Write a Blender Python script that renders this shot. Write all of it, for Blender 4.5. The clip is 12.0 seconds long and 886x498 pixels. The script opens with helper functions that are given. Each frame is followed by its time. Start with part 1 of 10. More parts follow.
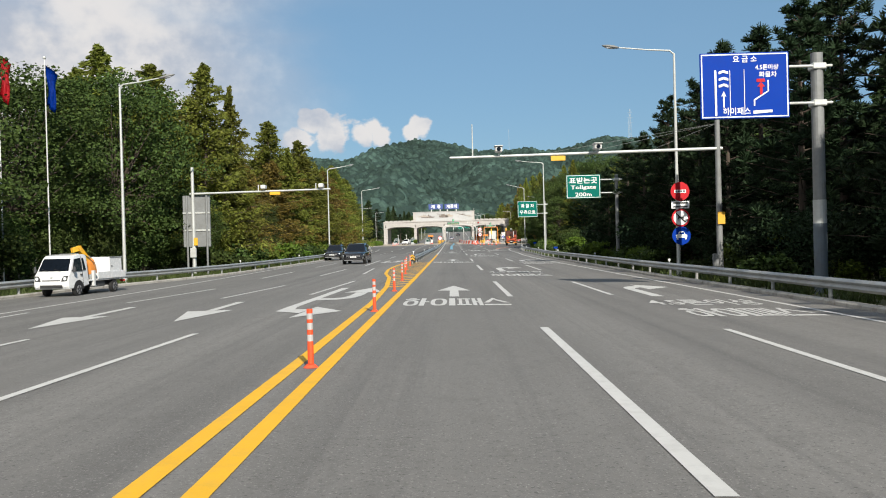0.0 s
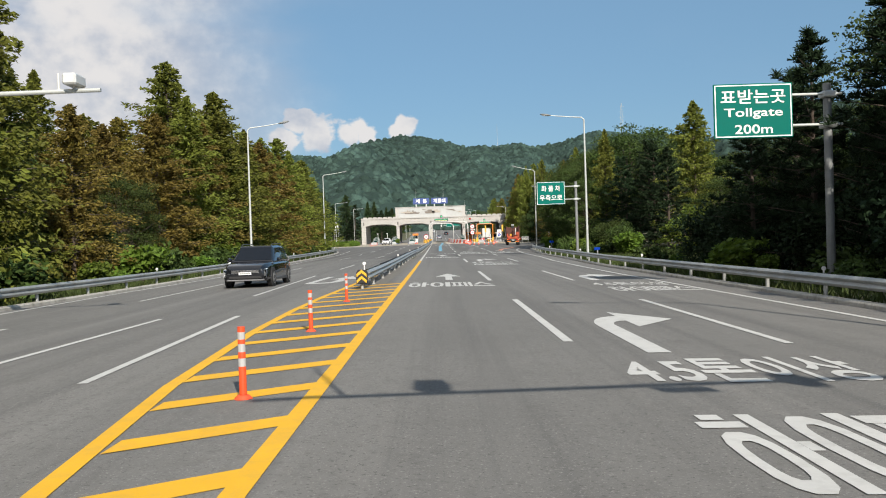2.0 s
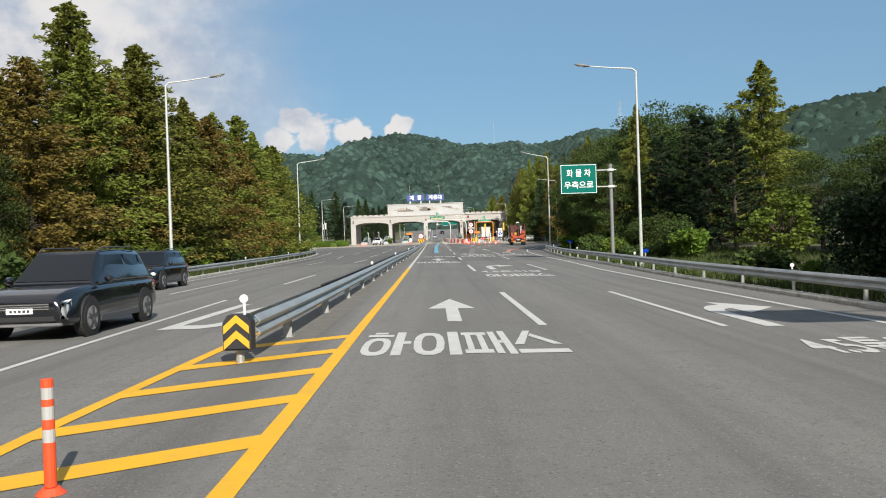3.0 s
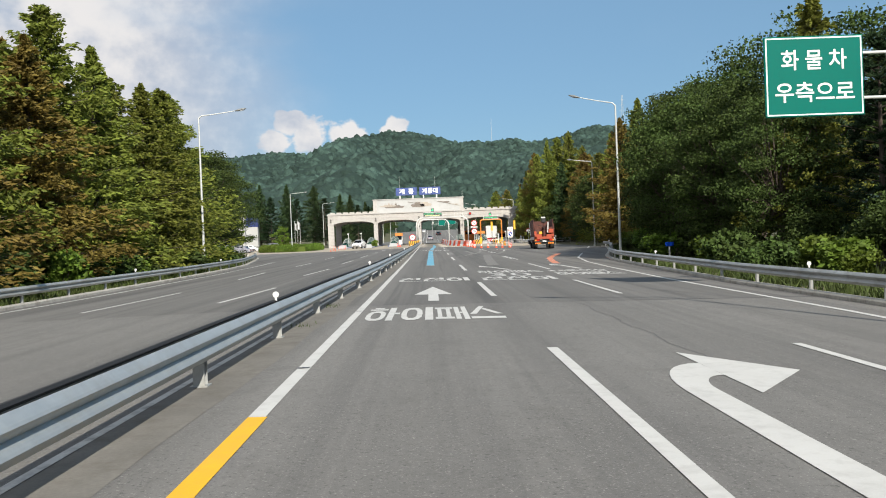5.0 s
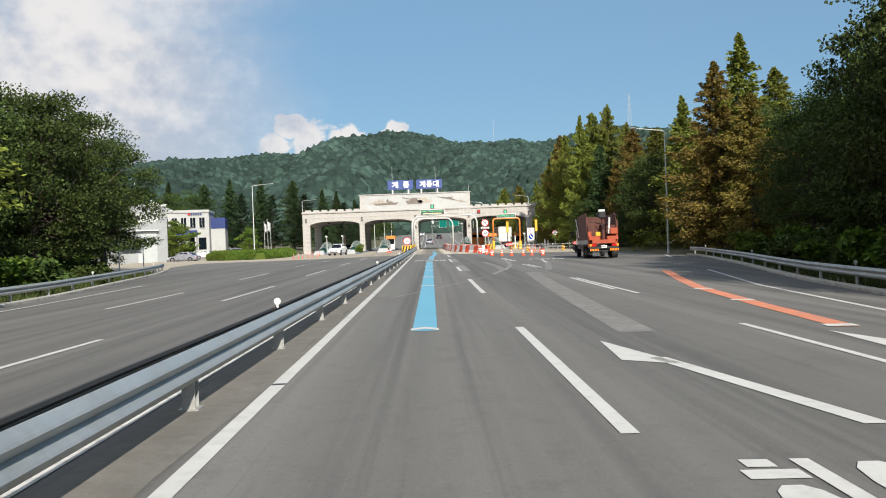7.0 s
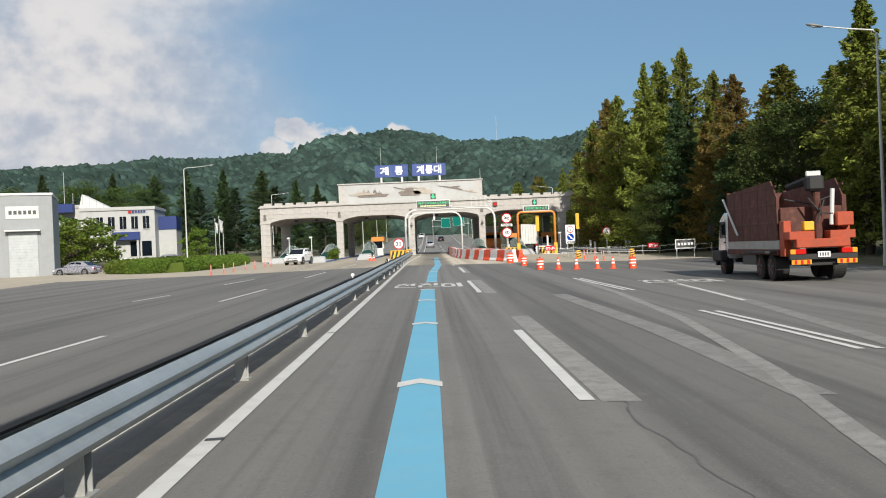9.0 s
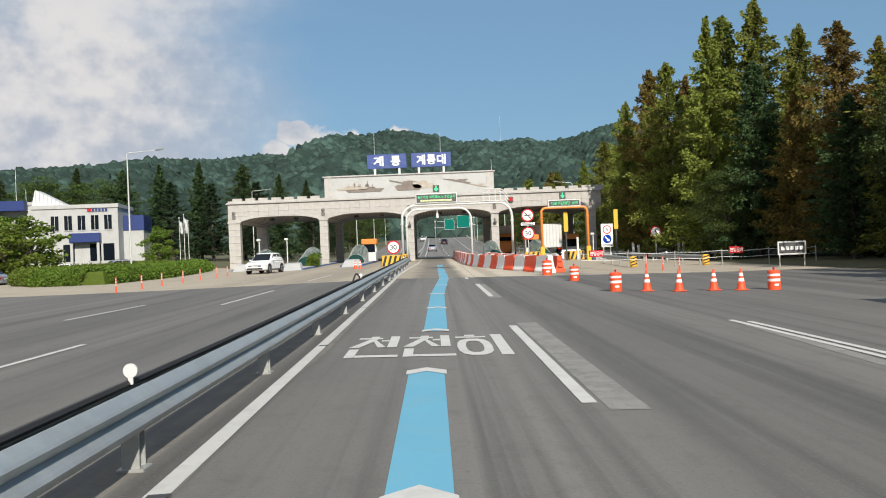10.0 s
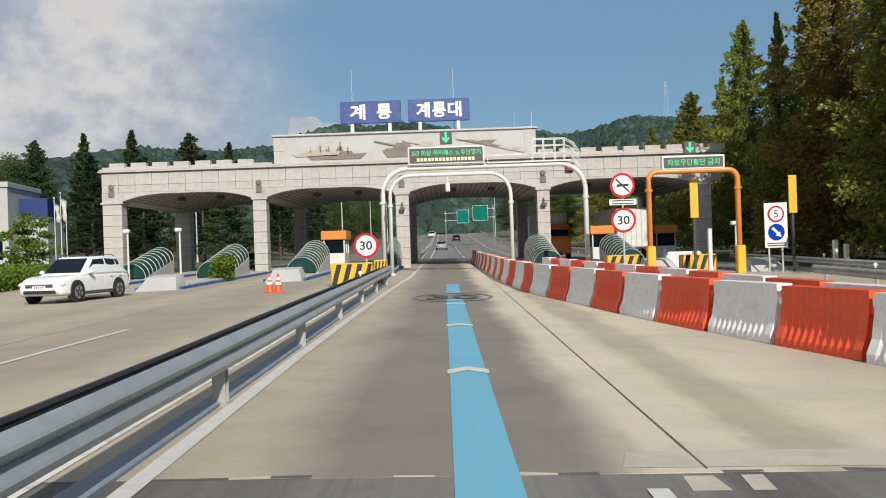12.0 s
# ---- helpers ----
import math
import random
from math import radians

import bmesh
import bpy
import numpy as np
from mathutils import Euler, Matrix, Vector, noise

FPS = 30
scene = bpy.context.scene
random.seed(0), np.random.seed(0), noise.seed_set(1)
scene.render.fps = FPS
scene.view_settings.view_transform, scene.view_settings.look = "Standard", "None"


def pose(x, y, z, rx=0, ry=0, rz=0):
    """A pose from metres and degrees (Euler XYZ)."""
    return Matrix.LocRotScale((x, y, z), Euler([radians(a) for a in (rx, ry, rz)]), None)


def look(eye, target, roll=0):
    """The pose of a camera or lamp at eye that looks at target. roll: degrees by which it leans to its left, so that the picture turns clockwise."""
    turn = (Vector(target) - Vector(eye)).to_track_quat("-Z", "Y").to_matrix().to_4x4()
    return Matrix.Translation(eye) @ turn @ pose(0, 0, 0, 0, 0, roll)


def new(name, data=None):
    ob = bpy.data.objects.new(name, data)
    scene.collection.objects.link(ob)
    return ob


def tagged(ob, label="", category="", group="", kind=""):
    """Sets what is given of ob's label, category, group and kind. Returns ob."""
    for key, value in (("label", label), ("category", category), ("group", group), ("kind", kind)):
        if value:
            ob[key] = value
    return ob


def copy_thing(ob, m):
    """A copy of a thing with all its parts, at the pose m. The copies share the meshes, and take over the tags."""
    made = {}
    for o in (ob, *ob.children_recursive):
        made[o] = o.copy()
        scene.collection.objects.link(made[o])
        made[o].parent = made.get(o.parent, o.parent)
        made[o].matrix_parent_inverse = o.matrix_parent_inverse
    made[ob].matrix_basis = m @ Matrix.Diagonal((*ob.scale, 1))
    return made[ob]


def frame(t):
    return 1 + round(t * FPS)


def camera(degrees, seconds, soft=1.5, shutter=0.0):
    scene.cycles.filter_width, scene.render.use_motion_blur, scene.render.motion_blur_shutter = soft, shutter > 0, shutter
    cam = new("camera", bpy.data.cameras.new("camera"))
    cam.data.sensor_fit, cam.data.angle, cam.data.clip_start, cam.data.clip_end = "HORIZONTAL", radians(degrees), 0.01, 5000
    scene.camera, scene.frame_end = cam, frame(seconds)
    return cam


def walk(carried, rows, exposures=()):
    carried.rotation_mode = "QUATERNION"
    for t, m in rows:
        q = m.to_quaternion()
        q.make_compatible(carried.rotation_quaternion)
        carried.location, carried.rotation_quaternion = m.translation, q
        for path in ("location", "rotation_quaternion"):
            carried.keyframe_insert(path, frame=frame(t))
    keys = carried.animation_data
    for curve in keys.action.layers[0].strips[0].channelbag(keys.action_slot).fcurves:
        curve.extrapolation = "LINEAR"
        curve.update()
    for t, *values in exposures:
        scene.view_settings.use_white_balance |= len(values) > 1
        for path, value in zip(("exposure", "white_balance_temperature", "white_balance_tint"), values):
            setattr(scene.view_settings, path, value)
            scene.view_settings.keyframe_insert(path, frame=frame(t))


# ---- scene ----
# camera in the second lane of a toll plaza approach, about 70 km/h
KNOTS_Y = [-400, -34, 6, 46, 86, 126, 166, 206, 246, 286, 326, 380, 450, 560, 700, 900]
KNOTS_Z = [0.0, 0.0, 0.0, 0.003, 0.079, 0.243, 0.473, 0.768, 1.102, 1.435, 1.768, 2.7, 5.2, 9.5, 14.0, 20.0]
CROSS = -0.0195
EYE = 1.708


def gz(x, y):
    """Height of the road surface: a slow sag curve, crowned at the median."""
    return float(np.interp(y, KNOTS_Y, KNOTS_Z)) + CROSS * min(max(x, -2.0), 16.0) + 0.01 * min(max(x, -16.0) + 2.0, 0.0)


cam = camera(54.58, 12.0, soft=1.05)
ROWS = [
    (0.0, -0.019, 0.000, 0.561, -0.462, 1.456),
    (0.5, -0.146, 9.355, 0.372, -0.415, 1.522),
    (1.0, -0.251, 18.545, 0.139, -0.360, 1.598),
    (1.5, -0.313, 27.693, -0.124, -0.403, 1.713),
    (2.0, -0.337, 36.888, -0.321, -0.534, 1.828),
    (2.5, -0.328, 46.109, -0.476, -0.632, 1.903),
    (3.0, -0.297, 55.610, -0.599, -0.571, 1.907),
    (5.0, -0.043, 96.542, -0.872, -0.473, 2.197),
    (5.5, 0.013, 105.619, -0.950, -0.437, 2.099),
    (6.0, 0.051, 114.779, -0.945, -0.377, 2.059),
    (6.5, 0.077, 124.165, -0.954, -0.296, 2.068),
    (7.0, 0.084, 133.663, -0.883, -0.212, 2.119),
    (9.0, 0.181, 172.438, -0.823, -0.031, 2.402),
    (9.5, 0.182, 182.349, -0.778, 0.147, 2.358),
    (10.0, 0.169, 192.089, -0.678, 0.185, 2.318),
    (10.5, 0.154, 201.681, -0.516, 0.153, 2.267),
    (11.0, 0.195, 211.367, -0.334, 0.139, 2.173),
    (11.5, 0.285, 221.040, -0.103, 0.113, 2.068),
    (12.0, 0.421, 230.554, 0.046, 0.009, 1.949),
]
walk(cam, [(t, pose(x, y, gz(x, y) + EYE, 90 + pitch, roll, yaw)) for t, x, y, yaw, pitch, roll in ROWS],
     [(0.0, 0.33), (2.5, 0.35), (5.0, 0.44), (7.0, 0.44), (9.0, 0.28), (10.5, 0.24), (12, 0.08)])

# ---- sky, sun, exposure ----
SUN_ELEV, SUN_AZ = 32.0, 163.5


def node(nt, kind, **values):
    n = nt.nodes.new(kind)
    for key, value in values.items():
        n.inputs[key.replace("_", " ")].default_value = value
    return n


def sky_world():
    w = bpy.data.worlds.new("sky")
    scene.world = w
    w.use_nodes = True
    nt = w.node_tree
    nt.nodes.clear()
    L = nt.links.new
    out = nt.nodes.new("ShaderNodeOutputWorld")
    bg = node(nt, "ShaderNodeBackground", Strength=0.086)
    sky = nt.nodes.new("ShaderNodeTexSky")
    sky.sky_type, sky.sun_disc = "NISHITA", False
    sky.sun_elevation, sky.sun_rotation = radians(SUN_ELEV), radians(SUN_AZ)
    sky.air_density, sky.dust_density, sky.ozone_density = 1.0, 0.5, 2.5
    tc = nt.nodes.new("ShaderNodeTexCoord")
    sep = nt.nodes.new("ShaderNodeSeparateXYZ")
    L(tc.outputs["Generated"], sep.inputs[0])

    def maths(op, a, b=None, c=None, clamp=False):
        m = nt.nodes.new("ShaderNodeMath")
        m.operation, m.use_clamp = op, clamp
        for i, v in enumerate((a, b, c)):
            if v is None:
                continue
            if isinstance(v, (int, float)):
                m.inputs[i].default_value = v
            else:
                L(v, m.inputs[i])
        return m.outputs[0]

    def ramp(v, lo, hi):
        m = nt.nodes.new("ShaderNodeMapRange")
        m.interpolation_type = "SMOOTHSTEP"
        m.inputs["From Min"].default_value, m.inputs["From Max"].default_value = lo, hi
        L(v, m.inputs["Value"])
        return m.outputs[0]

    # cumulus puffs over the ridge and a broad bank of cloud to the west
    mp = nt.nodes.new("ShaderNodeMapping")
    mp.inputs["Scale"].default_value = (1.0, 1.0, 1.9)
    L(tc.outputs["Generated"], mp.inputs[0])
    big = node(nt, "ShaderNodeTexNoise", Scale=2.6, Detail=6.0, Roughness=0.5, Distortion=0.35)
    fine = node(nt, "ShaderNodeTexNoise", Scale=26.0, Detail=7.0, Roughness=0.6)
    soft = node(nt, "ShaderNodeTexNoise", Scale=7.0, Detail=6.0, Roughness=0.5)
    L(mp.outputs[0], soft.inputs["Vector"])
    L(mp.outputs[0], big.inputs["Vector"])
    L(mp.outputs[0], fine.inputs["Vector"])
    az = maths("ARCTAN2", sep.outputs[0], sep.outputs[1])
    el = maths("ARCSINE", sep.outputs[2])
    west = ramp(az, radians(-2.0), radians(-20.0))
    bank = maths("MULTIPLY", ramp(maths("ADD", big.outputs["Fac"], maths("MULTIPLY", west, 0.22)), 0.48, 0.74), maths("MULTIPLY_ADD", west, 0.9, 0.03))
    lobe = node(nt, "ShaderNodeTexNoise", Scale=46.0, Detail=5.0, Roughness=0.55)
    L(tc.outputs["Generated"], lobe.inputs["Vector"])
    rough = maths("ADD", maths("MULTIPLY_ADD", fine.outputs["Fac"], 1.5, -0.75), maths("MULTIPLY_ADD", lobe.outputs["Fac"], 1.3, -0.65))
    puffs = None
    for a, e, ra, re in ((-9.9, 7.0, 1.2, 1.0), (-9.2, 8.0, 1.0, 1.0), (-8.5, 8.4, 0.8, 0.8), (-7.8, 7.3, 1.2, 1.2), (-5.7, 7.2, 0.8, 0.8), (-5.0, 7.8, 0.75, 0.6), (-4.5, 7.1, 0.7, 0.8), (-2.2, 8.0, 0.5, 0.6), (-1.8, 7.7, 0.6, 0.7), (-2.5, 7.3, 0.6, 0.6)):
        da = maths("DIVIDE", maths("SUBTRACT", az, radians(a)), radians(ra))
        de = maths("DIVIDE", maths("SUBTRACT", el, radians(e)), radians(re))
        r = maths("SQRT", maths("ADD", maths("MULTIPLY", da, da), maths("MULTIPLY", de, de)))
        p = ramp(maths("ADD", r, rough), 1.12, 0.72)
        puffs = p if puffs is None else maths("MAXIMUM", puffs, p)
    mass = maths("MAXIMUM", bank, maths("MULTIPLY", puffs, 0.92), clamp=True)
    tint = nt.nodes.new("ShaderNodeMix")
    tint.data_type = "RGBA"
    tint.inputs["A"].default_value = (4.4, 4.75, 5.5, 1)
    tint.inputs["B"].default_value = (7.6, 7.3, 7.1, 1)
    L(ramp(maths("ADD", soft.outputs["Fac"], maths("MULTIPLY_ADD", lobe.outputs["Fac"], 0.3, -0.15)), 0.36, 0.62), tint.inputs["Factor"])
    mix = nt.nodes.new("ShaderNodeMix")
    mix.data_type = "RGBA"
    L(mass, mix.inputs["Factor"])
    # the haze near the horizon is bluer and dimmer than the model's
    haze = nt.nodes.new("ShaderNodeMix")
    haze.data_type, haze.blend_type = "RGBA", "MULTIPLY"
    haze.inputs["B"].default_value = (0.70, 0.80, 0.86, 1)
    L(ramp(el, radians(42.0), radians(4.0)), haze.inputs["Factor"])
    L(sky.outputs[0], haze.inputs["A"])
    even = nt.nodes.new("ShaderNodeMix")
    even.data_type = "RGBA"
    even.inputs["Factor"].default_value = 0.55
    even.inputs["B"].default_value = (2.1, 3.85, 5.6, 1)
    L(haze.outputs["Result"], even.inputs["A"])
    L(even.outputs["Result"], mix.inputs["A"])
    L(tint.outputs["Result"], mix.inputs["B"])
    L(mix.outputs["Result"], bg.inputs["Color"])
    L(bg.outputs[0], out.inputs[0])


sky_world()
sun_data = bpy.data.lights.new("sun", "SUN")
sun_data.energy, sun_data.angle, sun_data.color = 5.0, radians(0.55), (1.0, 0.93, 0.82)
sun = new("sun", sun_data)
ce = math.cos(radians(SUN_ELEV))
sun_way = Vector((math.sin(radians(SUN_AZ)) * ce, math.cos(radians(SUN_AZ)) * ce, math.sin(radians(SUN_ELEV))))
sun.matrix_world = look(sun_way * 300, (0, 0, 0))


# ---- materials ----
def material(name, colour, rough=0.6, metal=0.0, vary=0.12, big=0.6, small=14.0, bump=0.0, dirt=None, dirt_amount=0.0, island=0.0, spread=0.0,
             translucent=0.0, specular=0.5, coat=0.0, stretch=(1, 1, 1), emit=0.0):
    """A painted, mineral, metal or leaf surface with variation at two scales."""
    m = bpy.data.materials.new(name)
    m.use_nodes = True
    nt = m.node_tree
    L = nt.links.new
    bsdf = nt.nodes["Principled BSDF"]
    bsdf.inputs["Metallic"].default_value = metal
    bsdf.inputs["Specular IOR Level"].default_value = specular
    bsdf.inputs["Coat Weight"].default_value = coat
    bsdf.inputs["Coat Roughness"].default_value = 0.08
    tc = nt.nodes.new("ShaderNodeTexCoord")
    mp = nt.nodes.new("ShaderNodeMapping")
    mp.inputs["Scale"].default_value = stretch
    L(tc.outputs["Object"], mp.inputs[0])
    n1 = node(nt, "ShaderNodeTexNoise", Scale=big, Detail=5.0, Roughness=0.6)
    n2 = node(nt, "ShaderNodeTexNoise", Scale=small, Detail=6.0, Roughness=0.65)
    L(mp.outputs[0], n1.inputs["Vector"])
    L(mp.outputs[0], n2.inputs["Vector"])
    add = nt.nodes.new("ShaderNodeMath")
    add.operation = "ADD"
    L(n1.outputs["Fac"], add.inputs[0])
    L(n2.outputs["Fac"], add.inputs[1])
    value = nt.nodes.new("ShaderNodeMapRange")
    value.inputs["From Min"].default_value, value.inputs["From Max"].default_value = 0.65, 1.35
    value.inputs["To Min"].default_value, value.inputs["To Max"].default_value = 1 - vary, 1 + vary
    L(add.outputs[0], value.inputs["Value"])
    last = value.outputs[0]
    hue = nt.nodes.new("ShaderNodeHueSaturation")
    hue.inputs["Color"].default_value = (*colour, 1)
    if island:
        geo = nt.nodes.new("ShaderNodeNewGeometry")
        info = nt.nodes.new("ShaderNodeObjectInfo")
        for src, amount in ((geo.outputs["Random Per Island"], island), (info.outputs["Random"], island * 0.5)):
            r = nt.nodes.new("ShaderNodeMapRange")
            r.inputs["To Min"].default_value, r.inputs["To Max"].default_value = 1 - amount, 1 + amount
            L(src, r.inputs["Value"])
            mul = nt.nodes.new("ShaderNodeMath")
            mul.operation = "MULTIPLY"
            L(last, mul.inputs[0])
            L(r.outputs[0], mul.inputs[1])
            last = mul.outputs[0]
        if spread:
            h = nt.nodes.new("ShaderNodeMapRange")
            h.inputs["To Min"].default_value, h.inputs["To Max"].default_value = 0.5 - spread, 0.5 + spread
            mx = nt.nodes.new("ShaderNodeMath")
            mx.operation = "ADD"
            L(n1.outputs["Fac"], mx.inputs[0])
            L(info.outputs["Random"], mx.inputs[1])
            h.inputs["From Min"].default_value, h.inputs["From Max"].default_value = 0.3, 1.7
            L(mx.outputs[0], h.inputs["Value"])
            L(h.outputs[0], hue.inputs["Hue"])
    L(last, hue.inputs["Value"])
    colour_out = hue.outputs[0]
    if dirt:
        mixd = nt.nodes.new("ShaderNodeMix")
        mixd.data_type = "RGBA"
        n3 = node(nt, "ShaderNodeTexNoise", Scale=big * 2.3, Detail=9.0, Roughness=0.7)
        L(mp.outputs[0], n3.inputs["Vector"])
        rr = nt.nodes.new("ShaderNodeMapRange")
        rr.inputs["From Min"].default_value, rr.inputs["From Max"].default_value = 0.48, 0.68
        rr.inputs["To Max"].default_value = dirt_amount
        L(n3.outputs["Fac"], rr.inputs["Value"])
        L(rr.outputs[0], mixd.inputs["Factor"])
        L(colour_out, mixd.inputs["A"])
        mixd.inputs["B"].default_value = (*dirt, 1)
        colour_out = mixd.outputs["Result"]
    L(colour_out, bsdf.inputs["Base Color"])
    rg = nt.nodes.new("ShaderNodeMapRange")
    rg.inputs["From Min"].default_value, rg.inputs["From Max"].default_value = 0.3, 0.7
    rg.inputs["To Min"].default_value, rg.inputs["To Max"].default_value = max(rough - 0.08, 0.02), min(rough + 0.08, 1)
    L(n2.outputs["Fac"], rg.inputs["Value"])
    L(rg.outputs[0], bsdf.inputs["Roughness"])
    if bump:
        b = nt.nodes.new("ShaderNodeBump")
        b.inputs["Strength"].default_value, b.inputs["Distance"].default_value = 0.6, bump
        L(n2.outputs["Fac"], b.inputs["Height"])
        L(b.outputs[0], bsdf.inputs["Normal"])
    if emit:
        L(colour_out, bsdf.inputs["Emission Color"])
        bsdf.inputs["Emission Strength"].default_value = emit
    if translucent:
        tr = nt.nodes.new("ShaderNodeBsdfTranslucent")
        L(colour_out, tr.inputs["Color"])
        ms = nt.nodes.new("ShaderNodeMixShader")
        ms.inputs[0].default_value = translucent
        L(bsdf.outputs[0], ms.inputs[1])
        L(tr.outputs[0], ms.inputs[2])
        L(ms.outputs[0], nt.nodes["Material Output"].inputs["Surface"])
    return m


def asphalt_material(name, k, grain=1.0, streak=0.5):
    """Worn asphalt: aggregate, slow tonal drift, long tyre-polished streaks along the lanes and fine cracks."""
    m = material(name, (0.165 * k, 0.160 * k, 0.150 * k), 0.85, vary=0.05 + 0.06 * grain, big=0.16, small=48.0, bump=0.005 * grain + 0.001, specular=0.35)
    nt = m.node_tree
    L = nt.links.new
    bsdf = nt.nodes["Principled BSDF"]
    src = bsdf.inputs["Base Color"].links[0].from_socket
    tc = nt.nodes.new("ShaderNodeTexCoord")

    def layer(base, scale, stretch, lo, hi, amount, colour):
        mp = nt.nodes.new("ShaderNodeMapping")
        mp.inputs["Scale"].default_value = stretch
        L(tc.outputs["Object"], mp.inputs[0])
        n = node(nt, "ShaderNodeTexNoise", Scale=scale, Detail=7.0, Roughness=0.62)
        L(mp.outputs[0], n.inputs["Vector"])
        r = nt.nodes.new("ShaderNodeMapRange")
        r.inputs["From Min"].default_value, r.inputs["From Max"].default_value, r.inputs["To Max"].default_value = lo, hi, amount
        L(n.outputs["Fac"], r.inputs["Value"])
        x = nt.nodes.new("ShaderNodeMix")
        x.data_type = "RGBA"
        L(r.outputs[0], x.inputs["Factor"])
        L(base, x.inputs["A"])
        x.inputs["B"].default_value = (*[c * k for c in colour], 1)
        return x.outputs["Result"]

    src = layer(src, 0.9, (1.0, 0.03, 1.0), 0.50, 0.66, streak, (0.105, 0.102, 0.098))
    src = layer(src, 0.34, (1.6, 0.012, 1.0), 0.46, 0.64, streak, (0.225, 0.217, 0.203))
    src = layer(src, 0.8, (2.6, 0.02, 1.0), 0.52, 0.68, 0.7 * streak, (0.088, 0.086, 0.083))
    src = layer(src, 0.22, (1.0, 0.6, 1.0), 0.56, 0.72, 0.35, (0.12, 0.117, 0.112))
    src = layer(src, 42.0, (1, 1, 1), 0.57, 0.66, 0.5 * grain, (0.30, 0.29, 0.27))
    src = layer(src, 26.0, (1, 1, 1), 0.57, 0.66, 0.5 * grain, (0.085, 0.082, 0.078))
    src = layer(src, 11.0, (1, 0.7, 1), 0.54, 0.68, 0.3 * grain, (0.12, 0.115, 0.107))
    src = layer(src, 2.4, (1, 0.7, 1), 0.54, 0.70, 0.35, (0.112, 0.107, 0.1))
    src = layer(src, 5.0, (1, 0.5, 1), 0.58, 0.70, 0.35, (0.19, 0.183, 0.172))
    L(src, bsdf.inputs["Base Color"])
    return m


def concrete_material():
    """Sandy concrete with tyre-darkened wheel tracks and paler strips along the lane joint."""
    m = material("plaza_concrete", (0.375, 0.325, 0.25), 0.85, vary=0.14, big=0.35, small=26, bump=0.004, dirt=(0.24, 0.215, 0.18), dirt_amount=0.45)
    nt = m.node_tree
    L = nt.links.new
    bsdf = nt.nodes["Principled BSDF"]
    src = bsdf.inputs["Base Color"].links[0].from_socket
    tc = nt.nodes.new("ShaderNodeTexCoord")
    sep = nt.nodes.new("ShaderNodeSeparateXYZ")
    L(tc.outputs["Object"], sep.inputs[0])
    mp = nt.nodes.new("ShaderNodeMapping")
    mp.inputs["Scale"].default_value = (1.0, 0.35, 1.0)
    L(tc.outputs["Object"], mp.inputs[0])
    n = node(nt, "ShaderNodeTexNoise", Scale=0.9, Detail=7.0, Roughness=0.55)
    L(mp.outputs[0], n.inputs["Vector"])
    shift = nt.nodes.new("ShaderNodeMath")
    shift.operation = "MULTIPLY_ADD"
    shift.inputs[1].default_value = 1.1
    L(n.outputs["Fac"], shift.inputs[0])
    L(sep.outputs[0], shift.inputs[2])
    pos = nt.nodes.new("ShaderNodeMapRange")
    pos.inputs["From Min"].default_value, pos.inputs["From Max"].default_value = -15.45, 16.55
    L(shift.outputs[0], pos.inputs["Value"])
    ramp = nt.nodes.new("ShaderNodeValToRGB")
    tan, dark, pale, soil = (1, 1, 1, 1), (0.52, 0.54, 0.57, 1), (1.38, 1.4, 1.44, 1), (0.8, 0.8, 0.81, 1)
    stops = ((-12.5, tan), (-10.8, soil), (-9.6, tan), (-7.2, soil), (-5.4, soil), (-4.4, tan), (-1.3, tan), (-0.35, dark), (1.45, dark), (2.0, pale), (2.75, pale), (3.0, tan), (3.6, tan), (3.95, pale), (6.0, tan), (7.5, dark), (9.0, tan))
    for k, (x, c) in enumerate(stops):
        e = ramp.color_ramp.elements[k] if k < 2 else ramp.color_ramp.elements.new((x + 16) / 32)
        e.position, e.color = (x + 16) / 32, c
    L(pos.outputs[0], ramp.inputs[0])
    mul = nt.nodes.new("ShaderNodeMix")
    mul.data_type, mul.blend_type = "RGBA", "MULTIPLY"
    mul.inputs["Factor"].default_value = 1.0
    L(src, mul.inputs["A"])
    L(ramp.outputs[0], mul.inputs["B"])
    L(mul.outputs["Result"], bsdf.inputs["Base Color"])
    return m


M = {}
M["asphalt"] = asphalt_material("asphalt", 0.98, 1.75, 0.6)
M["asphalt_dark"] = asphalt_material("renewed_asphalt", 0.80, 0.7, 0.95)
M["concrete"] = concrete_material()
M["concrete_pale"] = material("pale_concrete_repair", (0.44, 0.40, 0.335), 0.85, vary=0.12, big=0.8, small=26, bump=0.003, dirt=(0.27, 0.245, 0.2), dirt_amount=0.5)
M["grit"] = material("roadside_grit", (0.170, 0.160, 0.142), 0.95, vary=0.25, big=1.2, small=26, bump=0.004, dirt=(0.12, 0.108, 0.09), dirt_amount=0.7)
M["patch"] = material("scraped_asphalt", (0.225, 0.22, 0.207), 0.9, vary=0.3, big=2.0, small=30, bump=0.008, dirt=(0.15, 0.147, 0.142), dirt_amount=0.85)
M["patch_faint"] = material("worn_asphalt", (0.19, 0.185, 0.175), 0.9, vary=0.25, big=2.0, small=30, bump=0.006, dirt=(0.135, 0.13, 0.122), dirt_amount=0.9)
M["patch_dark"] = material("sealed_asphalt", (0.085, 0.084, 0.082), 0.8, vary=0.2, big=1.0, small=30, bump=0.004)
